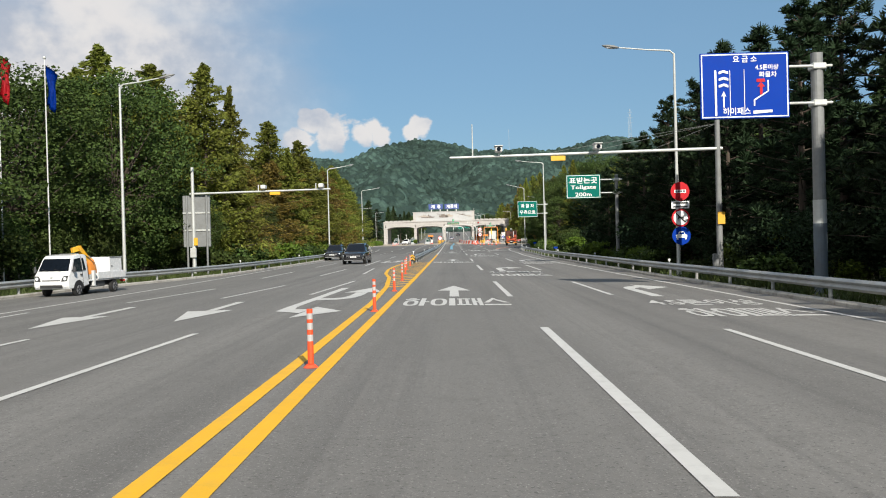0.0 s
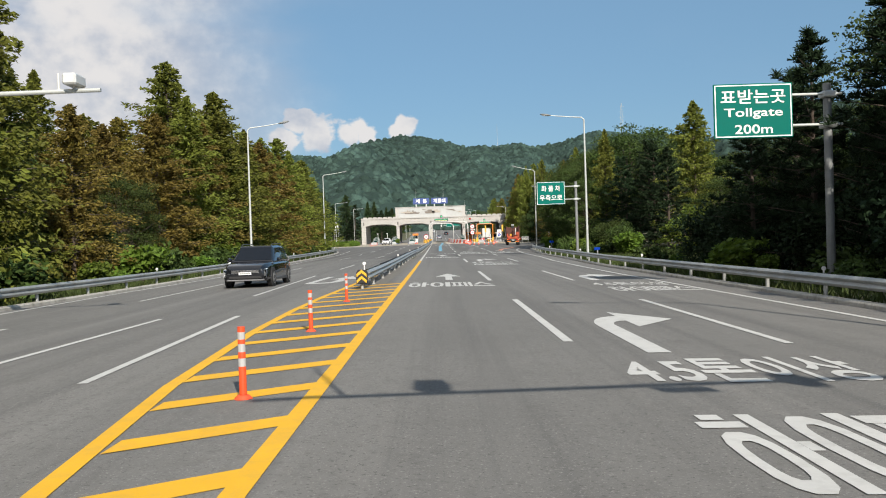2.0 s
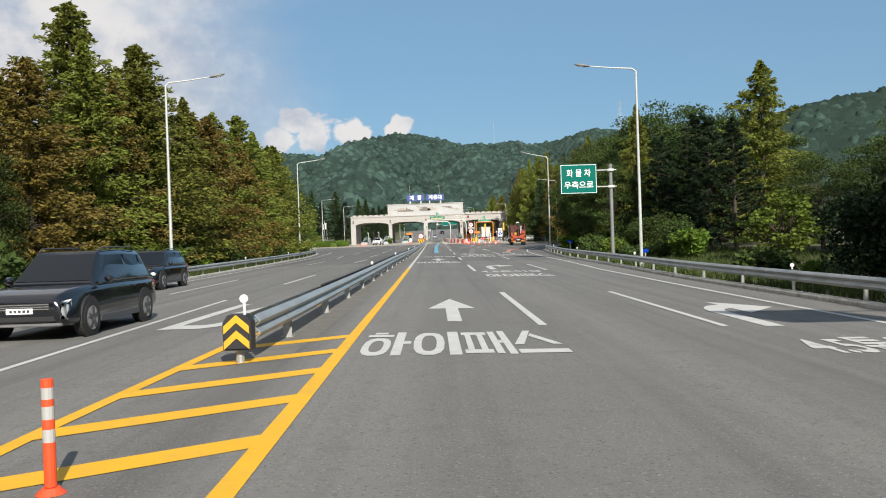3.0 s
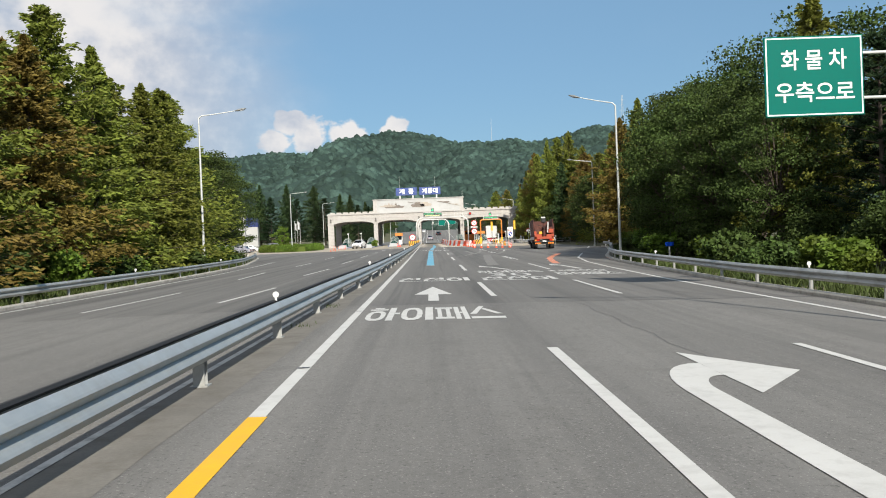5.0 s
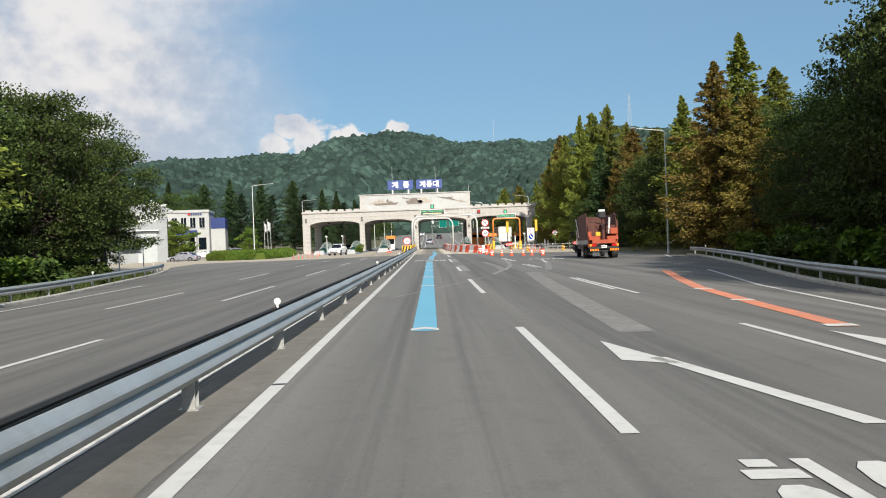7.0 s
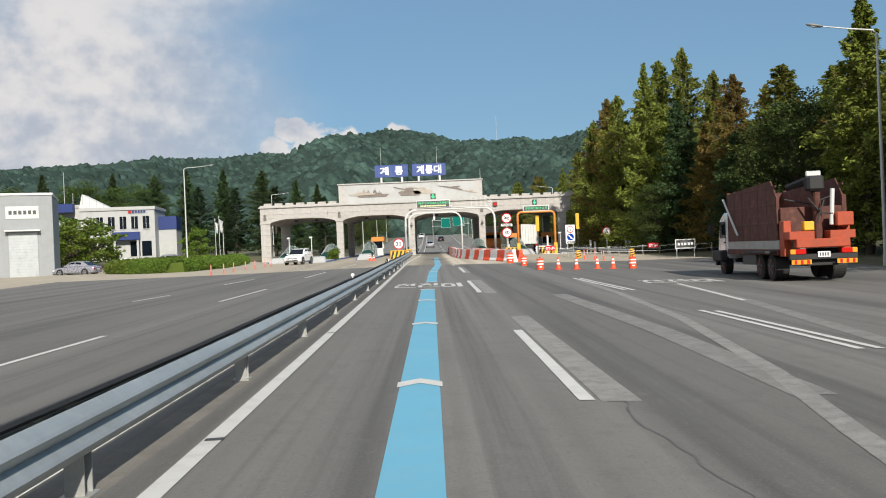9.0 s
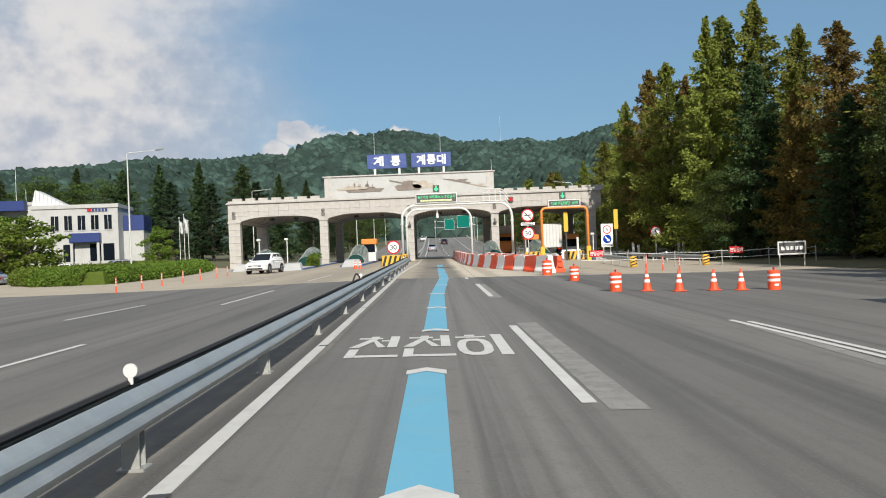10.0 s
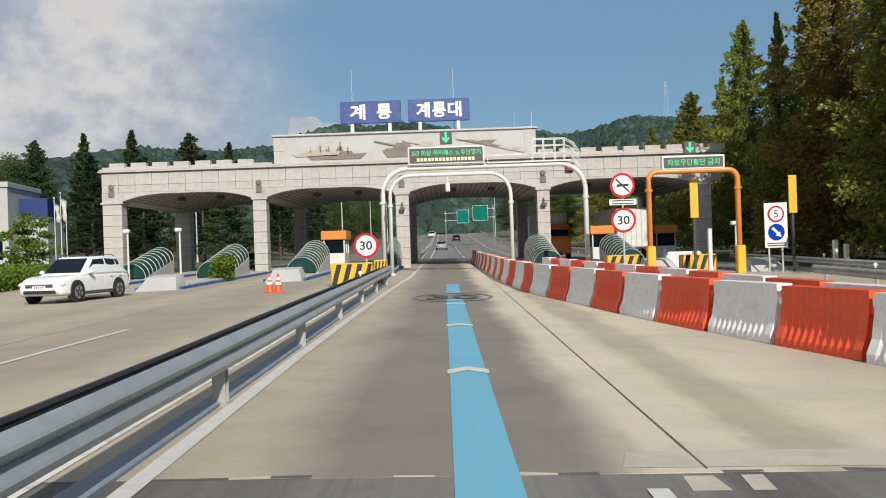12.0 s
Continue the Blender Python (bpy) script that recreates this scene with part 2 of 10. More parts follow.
M["white_paint"] = material("white_road_paint", (0.54, 0.535, 0.51), 0.7, vary=0.07, big=1.6, small=40, bump=0.003, dirt=(0.36, 0.35, 0.33), dirt_amount=0.45)
M["white_worn"] = material("worn_white_road_paint", (0.6, 0.59, 0.56), 0.75, vary=0.1, big=1.2, small=40, bump=0.003, dirt=(0.2, 0.195, 0.19), dirt_amount=0.8)
M["yellow_paint"] = material("yellow_road_paint", (0.76, 0.41, 0.012), 0.7, vary=0.1, big=1.4, small=40, bump=0.003, dirt=(0.55, 0.33, 0.06), dirt_amount=0.4)
M["blue_paint"] = material("light_blue_road_paint", (0.125, 0.36, 0.50), 0.7, vary=0.07, big=1.0, small=40, bump=0.003, dirt=(0.2, 0.34, 0.4), dirt_amount=0.35)
M["orange_paint"] = material("salmon_road_paint", (0.62, 0.22, 0.12), 0.7, vary=0.15, big=1.0, small=40, bump=0.003, dirt=(0.3, 0.2, 0.17), dirt_amount=0.6)
M["soil"] = material("verge_ground", (0.085, 0.088, 0.04), 0.95, vary=0.35, big=0.25, small=6, bump=0.05, dirt=(0.16, 0.12, 0.075), dirt_amount=0.6)
M["kerb"] = material("kerb_concrete", (0.42, 0.40, 0.36), 0.9, vary=0.2, big=0.8, small=18, bump=0.005, dirt=(0.14, 0.12, 0.09), dirt_amount=0.75)
M["steel"] = material("galvanised_steel", (0.40, 0.43, 0.44), 0.5, metal=0.5, vary=0.14, big=0.7, small=9, bump=0.001, dirt=(0.3, 0.29, 0.27), dirt_amount=0.4)
M["steel_old"] = material("dull_galvanised_steel", (0.40, 0.41, 0.40), 0.55, metal=0.5, vary=0.2, big=0.7, small=9, bump=0.001, dirt=(0.22, 0.2, 0.16), dirt_amount=0.5)
M["pole"] = material("grey_painted_pole", (0.52, 0.54, 0.52), 0.5, metal=0.3, vary=0.1, big=0.8, small=12, dirt=(0.3, 0.29, 0.26), dirt_amount=0.3)
M["pole_dark"] = material("concrete_grey_pole", (0.21, 0.22, 0.22), 0.6, metal=0.2, vary=0.18, big=1.0, small=10, dirt=(0.15, 0.15, 0.14), dirt_amount=0.5)
M["sleeve"] = material("blue_grey_post_paint", (0.11, 0.14, 0.165), 0.6, vary=0.12, big=1.0, small=10, dirt=(0.1, 0.1, 0.1), dirt_amount=0.4)
M["white_plastic"] = material("white_plastic", (0.78, 0.79, 0.79), 0.45, vary=0.06, big=1.5, small=12, dirt=(0.5, 0.48, 0.44), dirt_amount=0.4)
M["orange_plastic"] = material("orange_red_plastic", (0.78, 0.085, 0.025), 0.45, vary=0.1, big=1.5, small=12, dirt=(0.35, 0.09, 0.05), dirt_amount=0.4)
M["white_metal"] = material("white_painted_metal", (0.58, 0.59, 0.58), 0.4, vary=0.05, big=0.8, small=10, dirt=(0.45, 0.43, 0.4), dirt_amount=0.35)
M["orange_metal"] = material("orange_painted_metal", (0.62, 0.22, 0.04), 0.4, vary=0.08, big=0.8, small=10, dirt=(0.4, 0.2, 0.09), dirt_amount=0.35)
M["yellow_metal"] = material("yellow_painted_metal", (0.70, 0.38, 0.025), 0.45, vary=0.06, big=0.8, small=10, dirt=(0.4, 0.28, 0.08), dirt_amount=0.3)
M["black"] = material("black_rubber", (0.02, 0.02, 0.021), 0.7, vary=0.2, big=2.0, small=20)
M["dark_grey"] = material("dark_grey_plastic", (0.06, 0.062, 0.065), 0.55, vary=0.15, big=2.0, small=15)
M["sign_green"] = material("green_sign_sheeting", (0.0, 0.125, 0.098), 0.55, vary=0.05, big=0.8, small=8, specular=0.1)
M["sign_blue"] = material("blue_sign_sheeting", (0.0, 0.036, 0.31), 0.55, vary=0.06, big=0.8, small=8, specular=0.1)
M["board_blue"] = material("weathered_blue_board", (0.03, 0.06, 0.22), 0.5, vary=0.15, big=0.8, small=8, dirt=(0.1, 0.13, 0.24), dirt_amount=0.5)
M["sign_white"] = material("white_sign_sheeting", (0.8, 0.81, 0.81), 0.4, vary=0.03, big=0.8, small=8)
M["sign_red"] = material("red_sign_sheeting", (0.46, 0.012, 0.02), 0.5, vary=0.05, big=0.8, small=8, specular=0.2)
M["stone"] = material("pale_granite_cladding", (0.41, 0.395, 0.375), 0.75, vary=0.1, big=0.5, small=26, bump=0.002, island=0.06, dirt=(0.26, 0.235, 0.205), dirt_amount=0.5)
M["joint"] = material("stone_joint", (0.15, 0.14, 0.13), 0.9, vary=0.15, big=0.5, small=20)
M["soffit"] = material("soffit_panel", (0.32, 0.30, 0.28), 0.75, vary=0.12, big=0.5, small=14)
M["relief"] = material("grey_bronze_relief", (0.17, 0.145, 0.125), 0.6, metal=0.3, vary=0.35, big=1.6, small=12)
M["relief_light"] = material("pale_bronze_relief", (0.36, 0.32, 0.27), 0.6, metal=0.2, vary=0.3, big=1.6, small=12)
M["glass_green"] = material("green_tinted_panel", (0.006, 0.042, 0.036), 0.4, vary=0.2, big=0.8, small=8, specular=0.25)
M["glass_dark"] = material("dark_window_glass", (0.006, 0.009, 0.014), 0.08, vary=0.1, big=0.8, small=8, specular=0.3)
M["white_wall"] = material("white_render", (0.40, 0.405, 0.40), 0.8, vary=0.08, big=0.4, small=12, dirt=(0.30, 0.295, 0.275), dirt_amount=0.5)
M["blue_trim"] = material("blue_metal_fascia", (0.012, 0.03, 0.14), 0.45, vary=0.08, big=0.6, small=10)
M["bark"] = material("bark", (0.075, 0.058, 0.045), 0.95, vary=0.35, big=1.2, small=14, bump=0.02, stretch=(1, 1, 0.2))
M["leaf_sequoia"] = material("dawn_redwood_foliage", (0.145, 0.165, 0.027), 0.65, vary=0.28, big=0.5, small=3, island=0.45, spread=0.02, translucent=0.3, specular=0.25)
M["leaf_sequoia_brown"] = material("browning_redwood_foliage", (0.165, 0.125, 0.028), 0.65, vary=0.3, big=0.5, small=3, island=0.45, spread=0.03, translucent=0.3, specular=0.25)
M["leaf_conifer"] = material("dark_conifer_foliage", (0.040, 0.066, 0.024), 0.65, vary=0.28, big=0.5, small=3, island=0.4, spread=0.02, translucent=0.15, specular=0.15)
M["leaf_broad"] = material("broadleaf_foliage", (0.048, 0.074, 0.018), 0.65, vary=0.3, big=0.5, small=3, island=0.45, spread=0.02, translucent=0.12, specular=0.15)
M["leaf_pine"] = material("pine_foliage", (0.021, 0.038, 0.017), 0.65, vary=0.25, big=0.3, small=3, island=0.35, spread=0.02, translucent=0.04, specular=0.1)
M["leaf_hedge"] = material("hedge_foliage", (0.10, 0.16, 0.018), 0.65, vary=0.25, big=0.5, small=4, island=0.35, spread=0.025, translucent=0.25, specular=0.3)
M["grass"] = material("verge_weeds", (0.058, 0.075, 0.02), 0.7, vary=0.3, big=0.4, small=4, island=0.4, spread=0.035, translucent=0.25, specular=0.25)
# the green leans to blue: distance haze is put into the base colour
M["far_wood"] = material("hazy_hillside_wood", (0.031, 0.053, 0.042), 0.9, vary=0.6, big=0.02, small=0.9, bump=0.9, island=0.4, spread=0.02, specular=0.1)
M["tyre"] = material("tyre_rubber", (0.018, 0.018, 0.018), 0.75, vary=0.2, big=3.0, small=20)
M["rim"] = material("alloy_rim", (0.5, 0.5, 0.51), 0.35, metal=0.8, vary=0.1, big=3.0, small=20)
M["car_white"] = material("white_car_paint", (0.72, 0.73, 0.73), 0.25, vary=0.02, big=1.0, small=8, coat=0.6)
M["car_black"] = material("black_car_paint", (0.008, 0.009, 0.012), 0.14, vary=0.05, big=1.0, small=8, coat=0.8)
M["car_silver"] = material("grey_silver_car_paint", (0.33, 0.33, 0.37), 0.28, metal=0.5, vary=0.03, big=1.0, small=8, coat=0.6)
M["lamp_red"] = material("red_lamp_lens", (0.5, 0.015, 0.012), 0.2, vary=0.05)
M["lamp_clear"] = material("clear_lamp_lens", (0.7, 0.72, 0.74), 0.12, vary=0.05, specular=0.7)
M["lamp_amber"] = material("amber_lamp_lens", (0.75, 0.3, 0.03), 0.25, vary=0.05)
M["plate"] = material("number_plate", (0.75, 0.76, 0.76), 0.4, vary=0.03)
M["rust_steel"] = material("rusty_red_steel", (0.075, 0.022, 0.016), 0.75, vary=0.35, big=1.1, small=9, dirt=(0.2, 0.085, 0.05), dirt_amount=0.55)
M["truck_orange"] = material("orange_red_truck_paint", (0.36, 0.055, 0.018), 0.5, vary=0.15, big=1.1, small=9, dirt=(0.2, 0.06, 0.03), dirt_amount=0.5)
M["led_green"] = material("green_led", (0.03, 0.6, 0.22), 0.4, vary=0.02, emit=0.55)
M["led_amber"] = material("amber_led", (0.55, 0.6, 0.3), 0.4, vary=0.02, emit=0.35)
M["kerb_blue_worn"] = material("faded_blue_painted_kerb", (0.16, 0.21, 0.27), 0.7, vary=0.2, big=0.8, small=12, dirt=(0.3, 0.3, 0.3), dirt_amount=0.6)
M["silver_band"] = material("grey_reflective_band", (0.42, 0.42, 0.42), 0.5, vary=0.1, big=2.0, small=14)
M["cladding"] = material("blue_grey_metal_cladding", (0.27, 0.285, 0.295), 0.6, vary=0.06, big=0.4, small=12, dirt=(0.2, 0.2, 0.19), dirt_amount=0.4)
M["kerb_blue"] = material("blue_painted_kerb", (0.02, 0.09, 0.30), 0.6, vary=0.15, big=0.8, small=12, dirt=(0.2, 0.25, 0.35), dirt_amount=0.5)


# ---- mesh helpers ----
def finish(name, bm, mat, smooth=False):
    me = bpy.data.meshes.new(name)
    bm.normal_update()
    bm.to_mesh(me)
    bm.free()
    for one in (mat if isinstance(mat, (list, tuple)) else [mat]):
        me.materials.append(one)
    if smooth:
        me.polygons.foreach_set("use_smooth", [True] * len(me.polygons))
    return me


def part(name, bm, mat, parent, label="", smooth=False):
    """Links a bmesh as one mesh object under a thing or a part."""
    ob = new(name, finish(name, bm, mat, smooth))
    if parent:
        ob.parent = parent
    if label:
        tagged(ob, label)
    return ob


def thing(name, label, category, group="", m=None, kind=""):
    ob = new(name)
    ob.empty_display_size = 0.2
    if m is not None:
        ob.matrix_basis = m
    return tagged(ob, label, category, group, kind)


def solid(name, bm, mat, label, category, group="", m=None, kind="", smooth=False):
    ob = new(name, finish(name, bm, mat, smooth))
    if m is not None:
        ob.matrix_basis = m
    return tagged(ob, label, category, group, kind)


def box(bm, x0, x1, y0, y1, z0, z1, bevel=0.0, m=None):
    """A box, with its edges rounded off by bevel."""
    r = bmesh.ops.create_cube(bm, size=1.0)
    vs = r["verts"]
    for v in vs:
        v.co = Vector(((x0 + x1) / 2 + v.co.x * (x1 - x0), (y0 + y1) / 2 + v.co.y * (y1 - y0), (z0 + z1) / 2 + v.co.z * (z1 - z0)))
    if m is not None:
        for v in vs:
            v.co = m @ v.co
    if bevel:
        es = list({e for v in vs for e in v.link_edges})
        bmesh.ops.bevel(bm, geom=es, offset=bevel, segments=1, affect="EDGES", profile=0.5)
    return bm


def rod(bm, a, b, r0, r1=None, seg=10):
    """A straight tapered bar of round section from a to b."""
    a, b = Vector(a), Vector(b)
    r1 = r0 if r1 is None else r1
    d = b - a
    q = d.to_track_quat("Z", "Y").to_matrix().to_4x4()
    bmesh.ops.create_cone(bm, cap_ends=True, segments=seg, radius1=r0, radius2=r1, depth=d.length, matrix=Matrix.Translation((a + b) / 2) @ q)
    return bm


def tube(bm, pts, r, seg=8):
    """A bent pipe through the points pts; r is one radius or one for each point."""
    pts = [Vector(p) for p in pts]
    rs = r if isinstance(r, (list, tuple)) else [r] * len(pts)
    rings = []
    up = Vector((0, 0, 1))
    for i, p in enumerate(pts):
        d = (pts[min(i + 1, len(pts) - 1)] - pts[max(i - 1, 0)]).normalized()
        side = d.cross(up)
        if side.length < 0.05:
            side = Vector((1, 0, 0)) if not rings else last_side
        side.normalize()
        last_side = side
        over = side.cross(d).normalized()
        rings.append([bm.verts.new(p + (side * math.cos(2 * math.pi * k / seg) + over * math.sin(2 * math.pi * k / seg)) * rs[i]) for k in range(seg)])
    for a, b in zip(rings, rings[1:]):
        for k in range(seg):
            bm.faces.new((a[k], a[(k + 1) % seg], b[(k + 1) % seg], b[k]))
    bm.faces.new(rings[0][::-1])
    bm.faces.new(rings[-1])
    return bm


def prism(bm, outline, y0, y1, m=None):
    """An outline of (x, z) points drawn out from y0 to y1."""
    a = [bm.verts.new((x, y0, z)) for x, z in outline]
    b = [bm.verts.new((x, y1, z)) for x, z in outline]
    n = len(outline)
    fs = [bm.faces.new(a), bm.faces.new(b[::-1])]
    for i in range(n):
        fs.append(bm.faces.new((a[i], b[i], b[(i + 1) % n], a[(i + 1) % n])))
    if m is not None:
        for v in a + b:
            v.co = m @ v.co
    bmesh.ops.recalc_face_normals(bm, faces=fs)
    return bm


def disc(bm, x, y, z, r, thick, seg=28):
    """An upright round plate facing -y."""
    bmesh.ops.create_cone(bm, cap_ends=True, segments=seg, radius1=r, radius2=r, depth=thick, matrix=Matrix.Translation((x, y, z)) @ pose(0, 0, 0, 90, 0, 0))
    return bm


def lettering(body, width, height, bold=0.0):
    """Flat faces of a line of writing, from (0, 0), stretched to width and height: a list of polygons of (u, v)."""
    cu = bpy.data.curves.new("writing", "FONT")
    cu.body = body
    cu.offset = bold
    cu.resolution_u = 3
    ob = new("writing", cu)
    me = bpy.data.meshes.new_from_object(ob.evaluated_get(bpy.context.evaluated_depsgraph_get()))
    co = [v.co.copy() for v in me.vertices]
    faces = [list(p.vertices) for p in me.polygons]
    x0, x1 = min(c.x for c in co), max(c.x for c in co)
    y0, y1 = min(c.y for c in co), max(c.y for c in co)
    pts = [((c.x - x0) / (x1 - x0) * width, (c.y - y0) / (y1 - y0) * height) for c in co]
    bpy.data.objects.remove(ob)
    bpy.data.curves.remove(cu)
    bpy.data.meshes.remove(me)
    return pts, faces


def upright_text(bm, body, x, y, z, width, height, bold=0.0):
    """Writing on an upright board that faces -y; (x, z) is its lower left corner."""
    pts, faces = lettering(body, width, height, bold)
    vs = [bm.verts.new((x + u, y, z + v)) for u, v in pts]
    for f in faces:
        bm.faces.new([vs[i] for i in f])
    return bm


def array_mesh(name, verts, faces, mat, smooth=False):
    me = bpy.data.meshes.new(name)
    me.from_pydata([tuple(v) for v in verts], [], faces)
    me.materials.append(mat)
    if smooth:
        me.polygons.foreach_set("use_smooth", [True] * len(me.polygons))
    return me


# ---- ground, road, hills ----
def edge_left(y):
    return float(np.interp(y, [-400, 30, 40, 48, 55, 72, 100, 125, 145, 158, 170, 184, 198, 207, 222, 240, 283, 300, 330, 380, 900], [-17.8, -17.7, -17.3, -15.7, -14.5, -13.9, -13.8, -14, -14.3, -14.9, -15.9, -18.1, -20.4, -22.5, -26.5, -28, -27, -25, -16, -13, -13]))


def edge_right(y):
    return float(np.interp(y, [-400, 20, 40, 65, 90, 110, 125, 146, 155, 165, 184, 203, 225, 250, 300, 330, 380, 900], [10.1, 10.1, 9.8, 9.75, 9.65, 10.2, 10.35, 11.7, 12.4, 14.1, 18.4, 22.0, 21.8, 20.5, 19.5, 17, 13, 13]))


def ground_z(x, y):
    yy = min(max(y, -60), 900)
    z = gz(x, yy)
    out = max(edge_left(yy) - x, x - edge_right(yy))
    if out < 0.4 or (-57 < x < 0 and 203 < yy < 302):
        return z - 0.16
    rise = min(out - 0.4, 30) * 0.025 + 0.06 * noise.noise(Vector((x * 0.25, y * 0.25, 0)))
    return z - 0.04 + rise


xs = sorted(set([-4000, -2000, -900, -500, -300, -200, -150, -120, -100, -80, -70] + list(range(-60, 62, 2)) + [70, 80, 100, 120, 150, 200, 300, 500, 900, 2000, 4000]))
ys = sorted(set([-1500, -600, -300, -150, -100] + list(range(-60, 420, 5)) + list(range(420, 900, 20)) + [900, 1200, 2000, 4000]))
vs = [(x, y, ground_z(x, y)) for y in ys for x in xs]
n = len(xs)
fs = [(j * n + i, j * n + i + 1, (j + 1) * n + i + 1, (j + 1) * n + i) for j in range(len(ys) - 1) for i in range(n - 1)]
tagged(new("ground", array_mesh("ground", vs, fs, M["soil"], True)), "weedy brown and green verge soil beside the road", "ground", kind="structure")


def road_sheet(name, mat, y0, y1, left, right, lift, label, step=2.0):
    """A paved slab with its own thickness that follows the road's heights."""
    rows = [y0 + (y1 - y0) * k / max(1, round((y1 - y0) / step)) for k in range(max(1, round((y1 - y0) / step)) + 1)]
    verts, faces = [], []
    cols = 9
    for y in rows:
        a, b = left(y), right(y)
        us = [a, (a - 2) / 2, -2.0, 0, 2.5, 5, 8, (8 + b) / 2, b] if a < -2 and b > 9 else [a + (b - a) * k / 8 for k in range(9)]
        verts += [(x, y, gz(x, y) + lift) for x in us]
    for j in range(len(rows) - 1):
        for i in range(cols - 1):
            faces.append((j * cols + i, j * cols + i + 1, (j + 1) * cols + i + 1, (j + 1) * cols + i))
    base = len(verts)
    rim = [i for i in range(cols)] + [j * cols + cols - 1 for j in range(1, len(rows))] + [(len(rows) - 1) * cols + i for i in range(cols - 2, -1, -1)] + [j * cols for j in range(len(rows) - 2, 0, -1)]
    verts += [(verts[i][0], verts[i][1], verts[i][2] - 0.3) for i in rim]
    for k in range(len(rim)):
        k2 = (k + 1) % len(rim)
        faces.append((rim[k2], rim[k], base + k, base + k2))
    return tagged(new(name, array_mesh(name, verts, faces, mat)), label, "road", kind="structure")


SLAB = 236.8
road_sheet("road", M["asphalt"], -60, 119, edge_left, edge_right, 0.0, "worn grey asphalt road with many lanes")
road_sheet("road_renewed", M["asphalt_dark"], 119, SLAB, edge_left, edge_right, 0.0, "darker smooth asphalt on the way to the toll gate")
road_sheet("toll_plaza_slab", M["concrete"], SLAB, 318, edge_left, edge_right, 0.004, "sandy stained concrete slab before the toll gate")
road_sheet("far_road", M["asphalt"], 318, 880, edge_left, edge_right, 0.0, "asphalt road climbing beyond the toll gate", 6.0)


def crowns(x, y, cell, seed):
    """Rounded tree crowns on a jittered grid: 0 between crowns, 1 on top."""
    ix, iy = np.floor(x / cell), np.floor(y / cell)
    best = np.full(x.shape, 9.0)
    for dx in (-1, 0, 1):
        for dy in (-1, 0, 1):
            cx, cy = ix + dx, iy + dy
            h1 = np.abs(np.sin(cx * 12.9898 + cy * 78.233 + seed) * 43758.5453) % 1
            h2 = np.abs(np.sin(cx * 39.346 + cy * 11.135 + seed) * 24634.6345) % 1
            h3 = np.abs(np.sin(cx * 7.13 + cy * 51.7 + seed) * 9411.57) % 1
            d = np.hypot(x - (cx + 0.15 + 0.7 * h1) * cell, y - (cy + 0.15 + 0.7 * h2) * cell) / (cell * (0.65 + 0.4 * h3))
            best = np.minimum(best, d)
    return np.sqrt(np.clip(1 - best * best, 0, 1))


def hillside(name, x0, x1, y0, y1, sx, sy, height, label, cell=9.0, rough=5.0):
    gx, gy = np.meshgrid(np.arange(x0, x1, sx), np.arange(y0, y1, sy))
    z = height(gx, gy)
    k = np.clip(z / 12, 0, 1)
    z = z + k * (rough * crowns(gx, gy, cell, 1.0) + 0.35 * rough * crowns(gx, gy, cell * 0.45, 4.0) + 1.2 * np.sin(gx * 0.9 + gy * 1.7))
    v = np.stack([gx, gy, z], -1).reshape(-1, 3)
    ny, nx = gx.shape
    f = [(j * nx + i, j * nx + i + 1, (j + 1) * nx + i + 1, (j + 1) * nx + i) for j in range(ny - 1) for i in range(nx - 1)]
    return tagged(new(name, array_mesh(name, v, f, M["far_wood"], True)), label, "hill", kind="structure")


def ridge_far(x, y):
    top = np.interp(x, [-900, -600, -461, -407, -376, -345, -297, -271, -240, -213, -186, -152, -128, -105, -91, -74, -43, -26, -9, 11, 36, 72, 103, 123, 150, 168, 182, 202, 226, 300, 500, 900],
                    [78, 98, 112, 111, 115, 113, 108, 108, 111, 117, 120, 117, 114, 119, 126, 135, 140, 140, 136, 131, 123.5, 124, 127, 121.5, 124, 127, 133, 139, 137, 130, 100, 78]) - 9
    t = np.clip((y - 480 - 60 * np.sin(x * 0.012)) / (1130 - 480 - 60 * np.sin(x * 0.012)), 0, 1)
    spur = 9 * np.sin(x * 0.045 + y * 0.006) + 5 * np.sin(x * 0.11 - y * 0.01)
    back = np.clip((1250 - y) / 120, 0, 1)
    return top * (t ** 0.95) * back + spur * t * (1 - t) * 3.4 - 7 * np.clip(1 - t * 9, 0, 1)


hillside("wooded_ridge", -920, 900, 415, 1240, 5.0, 8.0, ridge_far, "dark green wooded ridge behind the toll gate", 10.0, 4.5)


def ridge_right(x, y):
    across = np.clip((x - 70) / 150, 0, 1)
    along = np.clip((y - 240) / 200, 0, 1) * np.clip((640 - y) / 160, 0, 1)
    return (66 + 5 * np.sin(x * 0.05)) * across ** 0.75 * along


hillside("wooded_hill", 60, 420, 240, 640, 3.0, 4.0, ridge_right, "nearer wooded hill slope beside the road", 8.0, 4.5)


